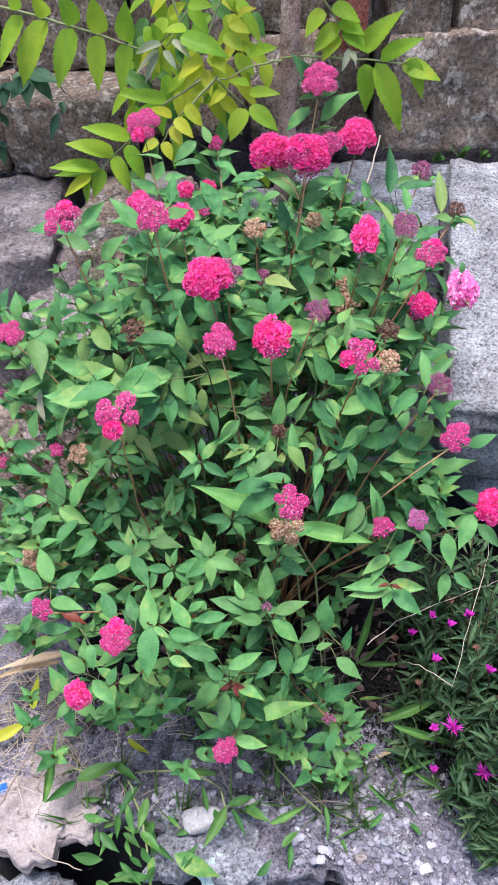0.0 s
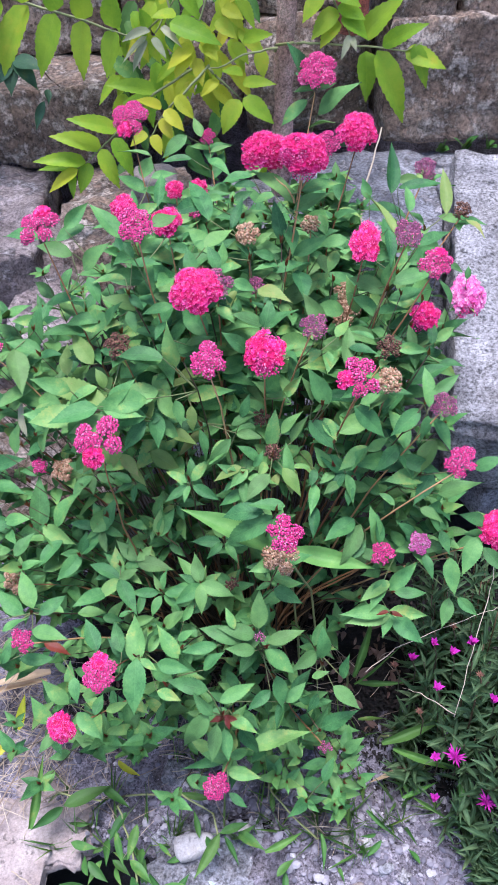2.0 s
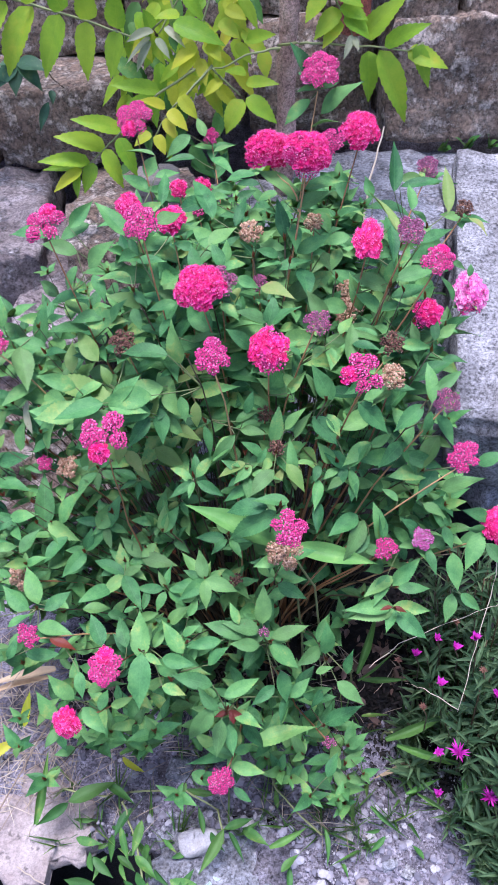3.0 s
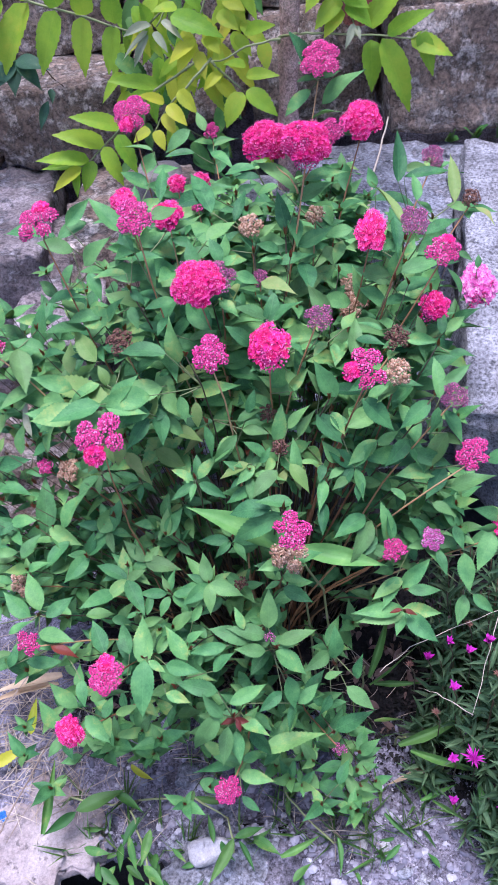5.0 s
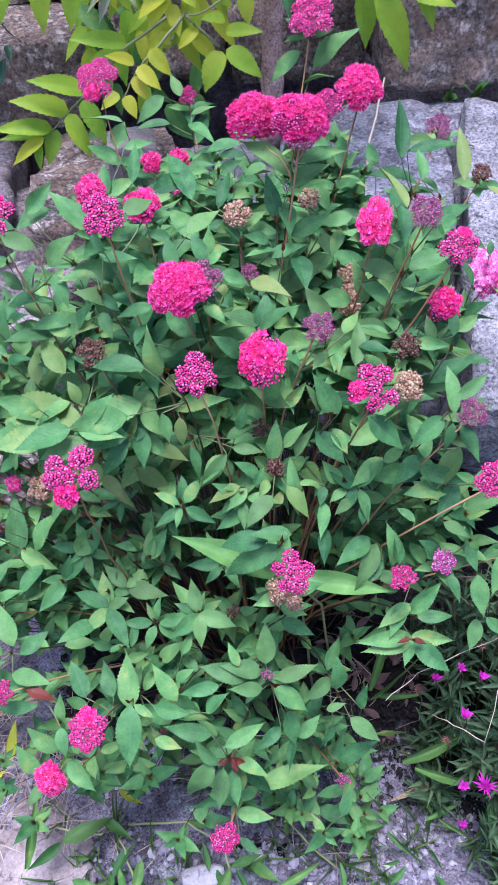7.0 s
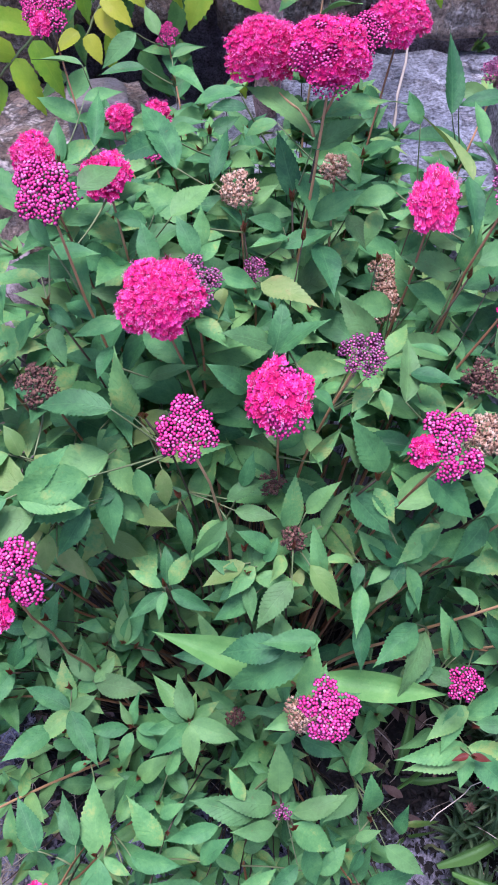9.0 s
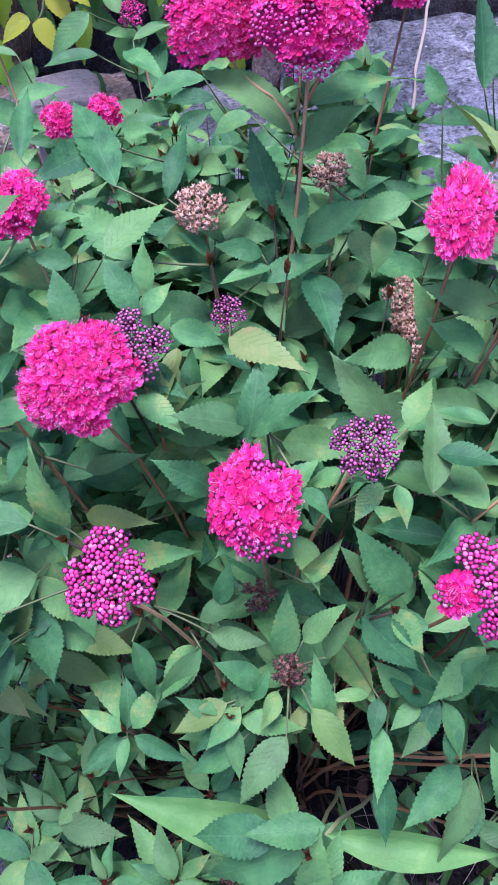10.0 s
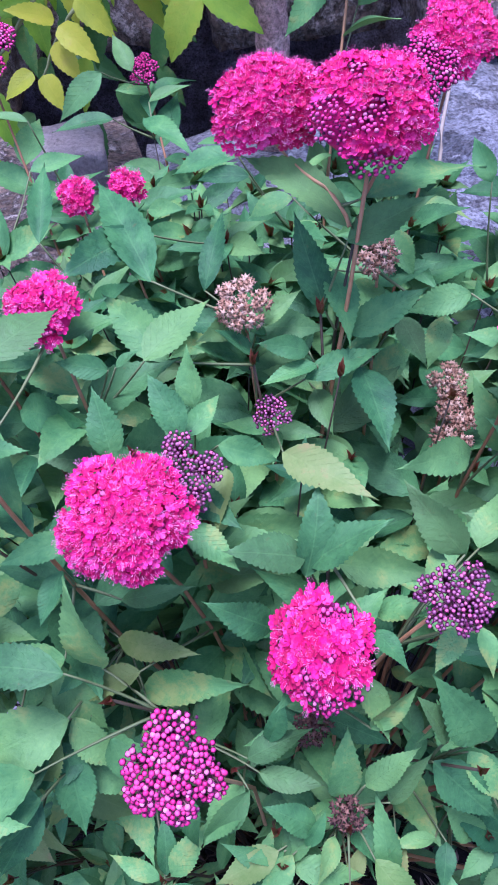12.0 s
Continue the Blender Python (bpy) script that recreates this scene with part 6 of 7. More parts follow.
pts = wander([(0.106, 1.86, 0.55), (0.114, 1.82, 0.79), (0.124, 1.8, 1.05), (0.13, 1.79, 1.5)], 6, 0.003, 1)
twig(sapling, "trunk", pts, [0.0225 + 0.0025 * math.sin(2.3 * i) - 0.0003 * i for i in range(len(pts))], BARK, "slender grey-brown trunk", 12)
for k, line in enumerate([
    [(-0.447, 1.667, 1.102), (-0.336, 1.667, 1.072), (-0.239, 1.667, 1.041), (-0.171, 1.667, 1.015), (-0.131, 1.667, 1.022), (-0.086, 1.65, 1.06), (-0.02, 1.7, 1.14), (0.11, 1.79, 1.25)],
    [(0.101, 1.79, 0.96), (0.13, 1.7, 0.985), (0.169, 1.685, 0.986), (0.234, 1.685, 0.98), (0.293, 1.685, 0.974), (0.335, 1.685, 0.967), (0.365, 1.685, 0.98)],
    [(0.12, 1.79, 1.22), (0.166, 1.685, 1.1), (0.193, 1.685, 1.067), (0.221, 1.685, 1.024), (0.233, 1.685, 0.998)],
    [(-0.05, 1.66, 0.96), (-0.127, 1.615, 0.928), (-0.168, 1.615, 0.888), (-0.202, 1.615, 0.864), (-0.236, 1.615, 0.835), (-0.27, 1.615, 0.808), (-0.297, 1.615, 0.793)],
    [(0.099, 1.79, 0.95), (0.099, 1.63, 0.994), (0.039, 1.63, 0.985), (-0.006, 1.63, 0.965), (-0.05, 1.66, 0.96)],
    [(-0.021, 1.6, 0.973), (-0.006, 1.6, 0.956), (0.036, 1.6, 0.916)],
    [(-0.021, 1.61, 0.975), (-0.065, 1.59, 0.938), (-0.096, 1.59, 0.913), (-0.118, 1.59, 0.888), (-0.138, 1.59, 0.859)],
    [(0.11, 1.79, 1.24), (0.002, 1.64, 1.113), (-0.026, 1.64, 1.06), (-0.05, 1.64, 1.004)],
    [(-0.1, 1.65, 1.115), (-0.086, 1.65, 1.06), (-0.115, 1.65, 1.021)],
]):
    pts = wander(line, 4, 0.0012, 20 + k)
    twig(sapling, "leaf_stalk", pts, [0.0028 - 0.0016 * i / len(pts) for i in range(len(pts))], GREEN_STALK, "", 6)
creeper = thing("creeper", "dark green creeper with lobed leaves hanging from the ledge", "creeper")
creeper.location = (-0.45, 1.95, 0.85)
bpy.context.view_layer.update()
twig(creeper, "vine", wander([(-0.62, 1.95, 0.97), (-0.43, 1.92, 0.93), (-0.37, 1.93, 0.86)], 4, 0.006, 3), [0.0016] * 9, DARK_STEM)
leaf(-0.381, 1.666, 1.079, -0.436, 1.648, 0.994, 0.41, PINNATE_LEAF, "oblong", parent=sapling)
leaf(-0.335, 1.666, 1.069, -0.399, 1.648, 0.959, 0.39, PINNATE_LEAF, "oblong", parent=sapling)
leaf(-0.290, 1.666, 1.055, -0.332, 1.648, 0.954, 0.44, PINNATE_LEAF, "oblong", parent=sapling)
leaf(-0.245, 1.666, 1.042, -0.255, 1.648, 0.946, 0.45, PINNATE_LEAF, "oblong", parent=sapling)
leaf(-0.191, 1.666, 1.025, -0.212, 1.648, 0.948, 0.49, PINNATE_LEAF, "oblong", parent=sapling)
leaf(-0.387, 1.666, 1.088, -0.386, 1.648, 1.125, 0.62, PINNATE_LEAF, "oblong", parent=sapling)
leaf(-0.334, 1.666, 1.075, -0.350, 1.648, 1.120, 0.62, PINNATE_LEAF, "oblong", parent=sapling)
leaf(-0.284, 1.666, 1.060, -0.299, 1.648, 1.118, 0.62, PINNATE_LEAF, "oblong", parent=sapling)
leaf(-0.239, 1.666, 1.044, -0.242, 1.648, 1.110, 0.62, PINNATE_LEAF, "oblong", parent=sapling)
leaf(-0.191, 1.666, 1.028, -0.182, 1.648, 1.100, 0.54, PINNATE_LEAF, "oblong", parent=sapling)
leaf(-0.131, 1.666, 1.024, -0.139, 1.648, 1.062, 0.62, PINNATE_LEAF, "oblong", parent=sapling)
leaf(-0.075, 1.646, 1.051, -0.119, 1.628, 1.049, 0.55, PINNATE_LEAF, "oblong", parent=sapling)
leaf(-0.086, 1.626, 1.041, 0.004, 1.608, 1.006, 0.44, PINNATE_LEAF, "oblong", parent=sapling)
leaf(-0.070, 1.666, 1.086, -0.023, 1.648, 1.084, 0.61, PINNATE_LEAF, "oblong", parent=sapling)
leaf(-0.006, 1.646, 1.038, 0.030, 1.628, 1.011, 0.61, PINNATE_LEAF, "oblong", parent=sapling)
leaf(0.006, 1.646, 1.058, 0.043, 1.628, 1.041, 0.62, YELLOW_LEAF, "oblong", parent=sapling)
leaf(0.019, 1.686, 1.059, 0.056, 1.668, 1.075, 0.62, YELLOW_LEAF, "oblong", parent=sapling)
leaf(-0.108, 1.686, 1.064, -0.073, 1.668, 1.089, 0.59, YELLOW_LEAF, "oblong", parent=sapling)
leaf(-0.121, 1.626, 1.030, -0.169, 1.608, 1.018, 0.32, GREY_LEAF, "oblong", parent=sapling)
leaf(-0.128, 1.626, 1.021, -0.176, 1.608, 0.981, 0.22, GREY_LEAF, "oblong", parent=sapling)
leaf(-0.128, 1.626, 1.015, -0.157, 1.608, 0.968, 0.25, GREY_LEAF, "oblong", parent=sapling)
leaf(-0.118, 1.626, 1.019, -0.095, 1.608, 0.988, 0.39, GREY_LEAF, "oblong", parent=sapling)
leaf(-0.101, 1.626, 1.036, -0.066, 1.608, 1.005, 0.33, GREY_LEAF, "oblong", parent=sapling)
leaf(-0.048, 1.616, 1.007, -0.095, 1.598, 0.973, 0.52, YELLOW_LEAF, "oblong", parent=sapling)
leaf(-0.051, 1.616, 0.996, -0.082, 1.598, 0.959, 0.57, YELLOW_LEAF, "oblong", parent=sapling)
leaf(-0.043, 1.616, 0.986, -0.034, 1.598, 0.943, 0.54, YELLOW_LEAF, "oblong", parent=sapling)
leaf(-0.028, 1.616, 1.008, -0.004, 1.598, 0.982, 0.62, YELLOW_LEAF, "oblong", parent=sapling)
leaf(-0.067, 1.636, 0.941, -0.051, 1.618, 0.926, 0.62, YELLOW_LEAF, "oblong", parent=sapling)
leaf(-0.006, 1.606, 0.951, -0.038, 1.588, 0.929, 0.50, YELLOW_LEAF, "oblong", parent=sapling)
leaf(0.038, 1.606, 0.962, 0.000, 1.588, 0.969, 0.55, PINNATE_LEAF, "oblong", parent=sapling)
leaf(0.031, 1.586, 0.922, -0.002, 1.568, 0.868, 0.58, PINNATE_LEAF, "oblong", parent=sapling)
leaf(0.037, 1.586, 0.925, 0.091, 1.568, 0.884, 0.51, PINNATE_LEAF, "oblong", parent=sapling)
leaf(0.037, 1.606, 0.945, 0.097, 1.588, 0.945, 0.41, PINNATE_LEAF, "oblong", parent=sapling)
leaf(0.039, 1.666, 1.000, 0.093, 1.648, 1.012, 0.48, PINNATE_LEAF, "oblong", parent=sapling)
leaf(0.070, 1.706, 0.973, 0.075, 1.688, 0.927, 0.62, PINNATE_LEAF, "oblong", parent=sapling)
leaf(0.021, 1.686, 0.991, 0.048, 1.668, 0.959, 0.62, PINNATE_LEAF, "oblong", parent=sapling)
leaf(-0.082, 1.586, 0.933, -0.051, 1.568, 0.896, 0.54, YELLOW_LEAF, "oblong", parent=sapling)
leaf(-0.104, 1.576, 0.912, -0.070, 1.558, 0.880, 0.55, YELLOW_LEAF, "oblong", parent=sapling)
leaf(-0.111, 1.576, 0.898, -0.092, 1.558, 0.865, 0.62, YELLOW_LEAF, "oblong", parent=sapling)
leaf(-0.129, 1.566, 0.873, -0.114, 1.548, 0.842, 0.61, YELLOW_LEAF, "oblong", parent=sapling)
leaf(-0.141, 1.576, 0.874, -0.171, 1.558, 0.856, 0.62, YELLOW_LEAF, "oblong", parent=sapling)
leaf(-0.112, 1.606, 0.909, -0.155, 1.588, 0.928, 0.48, YELLOW_LEAF, "oblong", parent=sapling)
leaf(-0.203, 1.626, 0.864, -0.292, 1.608, 0.893, 0.39, PINNATE_LEAF, "oblong", parent=sapling)
leaf(-0.238, 1.626, 0.833, -0.330, 1.608, 0.863, 0.42, PINNATE_LEAF, "oblong", parent=sapling)
leaf(-0.270, 1.616, 0.810, -0.368, 1.598, 0.820, 0.34, PINNATE_LEAF, "oblong", parent=sapling)
leaf(-0.271, 1.626, 0.798, -0.364, 1.608, 0.800, 0.27, PINNATE_LEAF, "oblong", parent=sapling)
leaf(-0.286, 1.606, 0.800, -0.345, 1.588, 0.763, 0.39, YELLOW_LEAF, "oblong", parent=sapling)
leaf(-0.295, 1.606, 0.796, -0.300, 1.588, 0.749, 0.38, PINNATE_LEAF, "oblong", parent=sapling)
leaf(-0.263, 1.616, 0.808, -0.287, 1.598, 0.755, 0.52, PINNATE_LEAF, "oblong", parent=sapling)
leaf(-0.235, 1.606, 0.837, -0.207, 1.588, 0.766, 0.43, PINNATE_LEAF, "oblong", parent=sapling)
leaf(-0.207, 1.606, 0.857, -0.177, 1.588, 0.787, 0.45, PINNATE_LEAF, "oblong", parent=sapling)
leaf(-0.122, 1.626, 0.932, -0.210, 1.608, 0.949, 0.36, PINNATE_LEAF, "oblong", parent=sapling)
leaf(-0.134, 1.636, 0.917, -0.186, 1.618, 0.913, 0.44, PINNATE_LEAF, "oblong", parent=sapling)
leaf(0.180, 1.686, 1.066, 0.146, 1.668, 1.023, 0.62, PINNATE_LEAF, "oblong", parent=sapling)
leaf(0.208, 1.686, 1.040, 0.162, 1.668, 0.995, 0.57, PINNATE_LEAF, "oblong", parent=sapling)
leaf(0.211, 1.686, 1.022, 0.178, 1.668, 0.980, 0.62, PINNATE_LEAF, "oblong", parent=sapling)
leaf(0.197, 1.686, 1.072, 0.249, 1.668, 1.045, 0.58, PINNATE_LEAF, "oblong", parent=sapling)
leaf(0.210, 1.686, 1.045, 0.258, 1.668, 1.024, 0.61, PINNATE_LEAF, "oblong", parent=sapling)
leaf(0.219, 1.686, 1.031, 0.264, 1.668, 0.992, 0.62, PINNATE_LEAF, "oblong", parent=sapling)
leaf(0.256, 1.686, 0.993, 0.329, 1.668, 1.064, 0.44, PINNATE_LEAF, "oblong", parent=sapling)
leaf(0.293, 1.686, 0.977, 0.372, 1.668, 1.015, 0.41, PINNATE_LEAF, "oblong", parent=sapling)
leaf(0.281, 1.666, 0.975, 0.336, 1.648, 0.851, 0.35, PINNATE_LEAF, "oblong", parent=sapling)
leaf(0.336, 1.686, 0.966, 0.411, 1.668, 0.938, 0.50, PINNATE_LEAF, "oblong", parent=sapling)
leaf(0.351, 1.686, 0.978, 0.378, 1.668, 0.905, 0.41, PINNATE_LEAF, "oblong", parent=sapling)
leaf(0.265, 1.696, 0.967, 0.268, 1.678, 0.881, 0.50, PINNATE_LEAF, "oblong", parent=sapling)
leaf(0.231, 1.666, 1.002, 0.215, 1.648, 0.965, 0.34, GREY_LEAF, "oblong", parent=sapling)
leaf(0.234, 1.666, 0.998, 0.242, 1.648, 0.978, 0.45, GREY_LEAF, "oblong", parent=sapling)
leaf(-0.455, 1.910, 0.922, -0.501, 1.880, 0.876, 0.50, CREEPER_LEAF, "oval", creeper)
leaf(-0.455, 1.910, 0.922, -0.465, 1.880, 0.858, 0.55, CREEPER_LEAF, "oval", creeper)
leaf(-0.455, 1.910, 0.922, -0.405, 1.880, 0.868, 0.50, CREEPER_LEAF, "oval", creeper)
leaf(-0.455, 1.910, 0.922, -0.376, 1.880, 0.905, 0.50, CREEPER_LEAF, "oval", creeper)
leaf(-0.455, 1.910, 0.922, -0.489, 1.880, 0.921, 0.50, CREEPER_LEAF, "oval", creeper)
leaf(-0.519, 1.910, 0.903, -0.559, 1.880, 0.864, 0.50, CREEPER_LEAF, "oval", creeper)
leaf(-0.519, 1.910, 0.903, -0.519, 1.880, 0.857, 0.55, CREEPER_LEAF, "oval", creeper)
leaf(-0.519, 1.910, 0.903, -0.477, 1.880, 0.888, 0.50, CREEPER_LEAF, "oval", creeper)
leaf(-0.547, 1.910, 0.843, -0.510, 1.880, 0.862, 0.50, CREEPER_LEAF, "oval", creeper)
leaf(-0.547, 1.910, 0.843, -0.519, 1.880, 0.813, 0.60, CREEPER_LEAF, "oval", creeper)
leaf(-0.547, 1.910, 0.843, -0.559, 1.880, 0.789, 0.50, CREEPER_LEAF, "oval", creeper)
leaf(-0.565, 1.910, 0.774, -0.531, 1.880, 0.773, 0.50, CREEPER_LEAF, "oval", creeper)
leaf(-0.565, 1.910, 0.774, -0.546, 1.880, 0.730, 0.60, CREEPER_LEAF, "oval", creeper)
leaf(-0.565, 1.910, 0.774, -0.588, 1.880, 0.725, 0.50, CREEPER_LEAF, "oval", creeper)
leaf(-0.393, 1.910, 0.862, -0.389, 1.880, 0.839, 0.45, CREEPER_LEAF, "oval", creeper)
leaf(-0.405, 1.910, 0.838, -0.428, 1.880, 0.785, 0.34, CREEPER_LEAF, "oval", creeper)
# unseen crown leaves overhead, added to shade the upper wall
for k in range(90):
    x, y, z = RND.uniform(-0.6, 0.35), RND.uniform(1.5, 2.0), RND.uniform(1.2, 1.55)
    a, s = RND.uniform(0, 6.28), RND.uniform(0.07, 0.12)
    leaf(x, y, z, x + s * math.cos(a), y + s * math.sin(a), z - 0.03, 0.45, PINNATE_LEAF, "ovate", sapling)
for k in range(52):
    x, z = RND.uniform(-0.16, 0.035), RND.uniform(0.9, 1.12)
    y, a, s = RND.uniform(1.69, 1.78), RND.uniform(-2.5, -0.6), RND.uniform(0.045, 0.075)
    leaf(x, y, z, x + s * math.cos(a), y - 0.02, z + s * math.sin(a), 0.42, YELLOW_LEAF if k % 3 == 0 else PINNATE_LEAF, "oblong", sapling)
# dark leaves at the back, their deep green also standing in for shadow
for k in range(46):
    x, z = RND.uniform(-0.24, 0.06), RND.uniform(0.72, 1.1)
    y, a, s = RND.uniform(1.78, 1.9), RND.uniform(-2.6, -0.5), RND.uniform(0.05, 0.085)
    leaf(x, y, z, x + s * math.cos(a), y - 0.02, z + s * math.sin(a), 0.42, WEED_LEAF if k % 3 else PINNATE_LEAF, "oblong", sapling)


ledge_weed = thing("ledge_weed", "small dark green weed in the joint of the wall", "weed")
ledge_weed.location = (0.5, 1.9, 0.7)
bpy.context.view_layer.update()
for k in range(14):
    a, r = RND.uniform(0, 6.28), RND.uniform(0.015, 0.035)
    x = 0.475 + 0.05 * (k % 3)
    leaf(x, 1.895, 0.705, x + r * math.cos(a), 1.89 - abs(r * math.sin(a)), 0.715 + RND.uniform(0, 0.03), 0.7, WEED_LEAF, "oval", ledge_weed)

# ---- weeds, grass and litter along the bed ----
weed = thing("dayflower_weed", "trailing weed with smooth pointed green leaves over the kerb", "weed")
weed.location = (-0.2, 0.72, 0.03)
grass = thing("broad_grass", "broad-bladed grass growing through the shrub", "grass")
grass.location = (0.15, 0.9, 0.03)
bpy.context.view_layer.update()
for k, line in enumerate([
    [(-0.2, 0.76, 0.02), (-0.23, 0.73, 0.07), (-0.3, 0.74, 0.08), (-0.31, 0.72, 0.09)],
    [(-0.2, 0.76, 0.02), (-0.2, 0.72, 0.07), (-0.18, 0.68, 0.06), (-0.16, 0.62, 0.04), (-0.15, 0.57, 0.02)],
    [(-0.2, 0.76, 0.02), (-0.1, 0.75, 0.05), (-0.04, 0.71, 0.06), (-0.03, 0.66, 0.05)],
    [(0.05, 0.8, 0.02), (0.06, 0.74, 0.06), (0.1, 0.7, 0.05), (0.13, 0.68, 0.03)],
]):
    pts = wander(line, 3, 0.003, 60 + k)
    twig(weed, "stalk", pts, [0.0018] * len(pts), GREEN_STALK, "", 5)
leaf(-0.289, 0.720, 0.075, -0.209, 0.754, 0.075, 0.30, WEED_LEAF, "oval", parent=weed)
leaf(-0.290, 0.720, 0.071, -0.339, 0.682, 0.071, 0.31, WEED_LEAF, "oval", parent=weed)
leaf(-0.234, 0.755, 0.068, -0.180, 0.724, 0.050, 0.26, WEED_LEAF, "oval", parent=weed)
leaf(-0.183, 0.712, 0.067, -0.210, 0.668, 0.053, 0.31, WEED_LEAF, "oval", parent=weed)
leaf(-0.275, 0.676, 0.040, -0.228, 0.666, 0.040, 0.31, WEED_LEAF, "oval", parent=weed)
leaf(-0.238, 0.640, 0.058, -0.204, 0.613, 0.043, 0.37, WEED_LEAF, "oval", parent=weed)
leaf(-0.197, 0.682, 0.068, -0.182, 0.635, 0.043, 0.23, WEED_LEAF, "oval", parent=weed)
leaf(-0.164, 0.692, 0.067, -0.177, 0.641, 0.051, 0.31, WEED_LEAF, "oval", parent=weed)
leaf(-0.172, 0.643, 0.051, -0.132, 0.607, 0.044, 0.31, WEED_LEAF, "oval", parent=weed)
leaf(-0.149, 0.607, 0.041, -0.152, 0.565, 0.028, 0.31, WEED_LEAF, "oval", parent=weed)
leaf(-0.214, 0.591, 0.015, -0.147, 0.592, -0.001, 0.26, WEED_LEAF, "oval", parent=weed)
leaf(-0.385, 0.841, 0.101, -0.384, 0.901, 0.119, 0.28, YELLOW_LEAF, "oblong", parent=weed)
leaf(-0.460, 0.812, 0.051, -0.407, 0.845, 0.053, 0.37, YELLOW_LEAF, "oblong", parent=weed)
leaf(-0.211, 0.804, 0.060, -0.171, 0.781, 0.050, 0.23, YELLOW_LEAF, "oblong", parent=weed)
leaf(-0.029, 0.677, 0.065, -0.069, 0.615, 0.046, 0.26, WEED_LEAF, "oval", parent=weed)
leaf(-0.022, 0.677, 0.055, 0.003, 0.634, 0.043, 0.19, WEED_LEAF, "oval", parent=weed)
leaf(-0.028, 0.677, 0.066, 0.019, 0.694, 0.062, 0.31, WEED_LEAF, "oval", parent=weed)
leaf(-0.113, 0.607, 0.050, -0.037, 0.580, 0.027, 0.37, WEED_LEAF, "oval", parent=weed)
leaf(0.062, 0.623, 0.032, 0.093, 0.649, 0.036, 0.37, WEED_LEAF, "oval", parent=weed)
leaf(0.020, 0.582, 0.024, 0.046, 0.605, 0.036, 0.37, WEED_LEAF, "oval", parent=weed)
leaf(0.078, 0.846, 0.556, -0.055, 0.870, 0.617, 0.25, BLADE_LEAF, "oval", parent=grass)
leaf(0.085, 0.855, 0.545, 0.210, 0.840, 0.520, 0.23, BLADE_LEAF, "oval", parent=grass)
leaf(0.205, 0.903, 0.151, 0.253, 1.019, 0.185, 0.12, GRASS_LEAF, "strap", parent=grass)
leaf(0.203, 0.883, 0.163, 0.299, 0.943, 0.198, 0.07, GRASS_LEAF, "strap", parent=grass)
leaf(0.215, 0.905, 0.131, 0.305, 0.905, 0.129, 0.13, GRASS_LEAF, "strap", parent=grass)
leaf(0.213, 0.862, 0.082, 0.267, 0.865, 0.077, 0.16, GRASS_LEAF, "strap", parent=grass)
leaf(0.245, 0.803, 0.109, 0.371, 0.846, 0.125, 0.14, GRASS_LEAF, "strap", parent=grass)
leaf(0.264, 0.795, 0.105, 0.394, 0.761, 0.086, 0.11, GRASS_LEAF, "strap", parent=grass)
leaf(0.353, 0.675, 0.074, 0.363, 0.744, 0.096, 0.14, GRASS_LEAF, "strap", parent=grass)
leaf(0.217, 0.726, 0.031, 0.281, 0.674, 0.012, 0.13, GRASS_LEAF, "strap", parent=grass)
leaf(0.275, 0.735, 0.053, 0.339, 0.760, 0.056, 0.14, GRASS_LEAF, "strap", parent=grass)
leaf(0.294, 0.735, 0.053, 0.353, 0.697, 0.047, 0.10, GRASS_LEAF, "strap", parent=grass)
leaf(0.314, 0.805, 0.059, 0.227, 0.775, 0.026, 0.08, TAN_LEAF, "strap", parent=grass)
leaf(-0.338, 0.685, 0.072, -0.328, 0.790, 0.118, 0.14, GRASS_LEAF, "strap", parent=grass)
leaf(-0.213, 0.800, 0.077, -0.125, 0.826, 0.091, 0.13, GRASS_LEAF, "strap", parent=grass)
leaf(0.044, 0.653, 0.052, 0.108, 0.683, 0.055, 0.19, GRASS_LEAF, "strap", parent=grass)
leaf(0.135, 0.679, 0.053, 0.136, 0.631, 0.028, 0.19, GRASS_LEAF, "strap", parent=grass)
leaf(0.070, 0.756, 0.093, 0.128, 0.740, 0.093, 0.22, GRASS_LEAF, "strap", parent=grass)
leaf(0.036, 0.748, 0.109, 0.065, 0.750, 0.108, 0.22, GRASS_LEAF, "strap", parent=grass)
for k, line in enumerate([
    [(0.12, 0.98, 0.02), (0.1, 0.95, 0.35), (0.078, 0.846, 0.556)],
    [(0.16, 0.98, 0.02), (0.13, 0.94, 0.35), (0.085, 0.855, 0.545)],
    [(0.2, 0.95, 0.02), (0.2, 0.93, 0.1), (0.2, 0.92, 0.16)],
    [(0.25, 0.85, 0.01), (0.25, 0.84, 0.06), (0.26, 0.82, 0.1)],
]):
    pts = wander(line, 4, 0.002, 70 + k)
    twig(grass, "culm", pts, [0.0024 - 0.0001 * i for i in range(len(pts))], GREEN_STALK, "", 6)

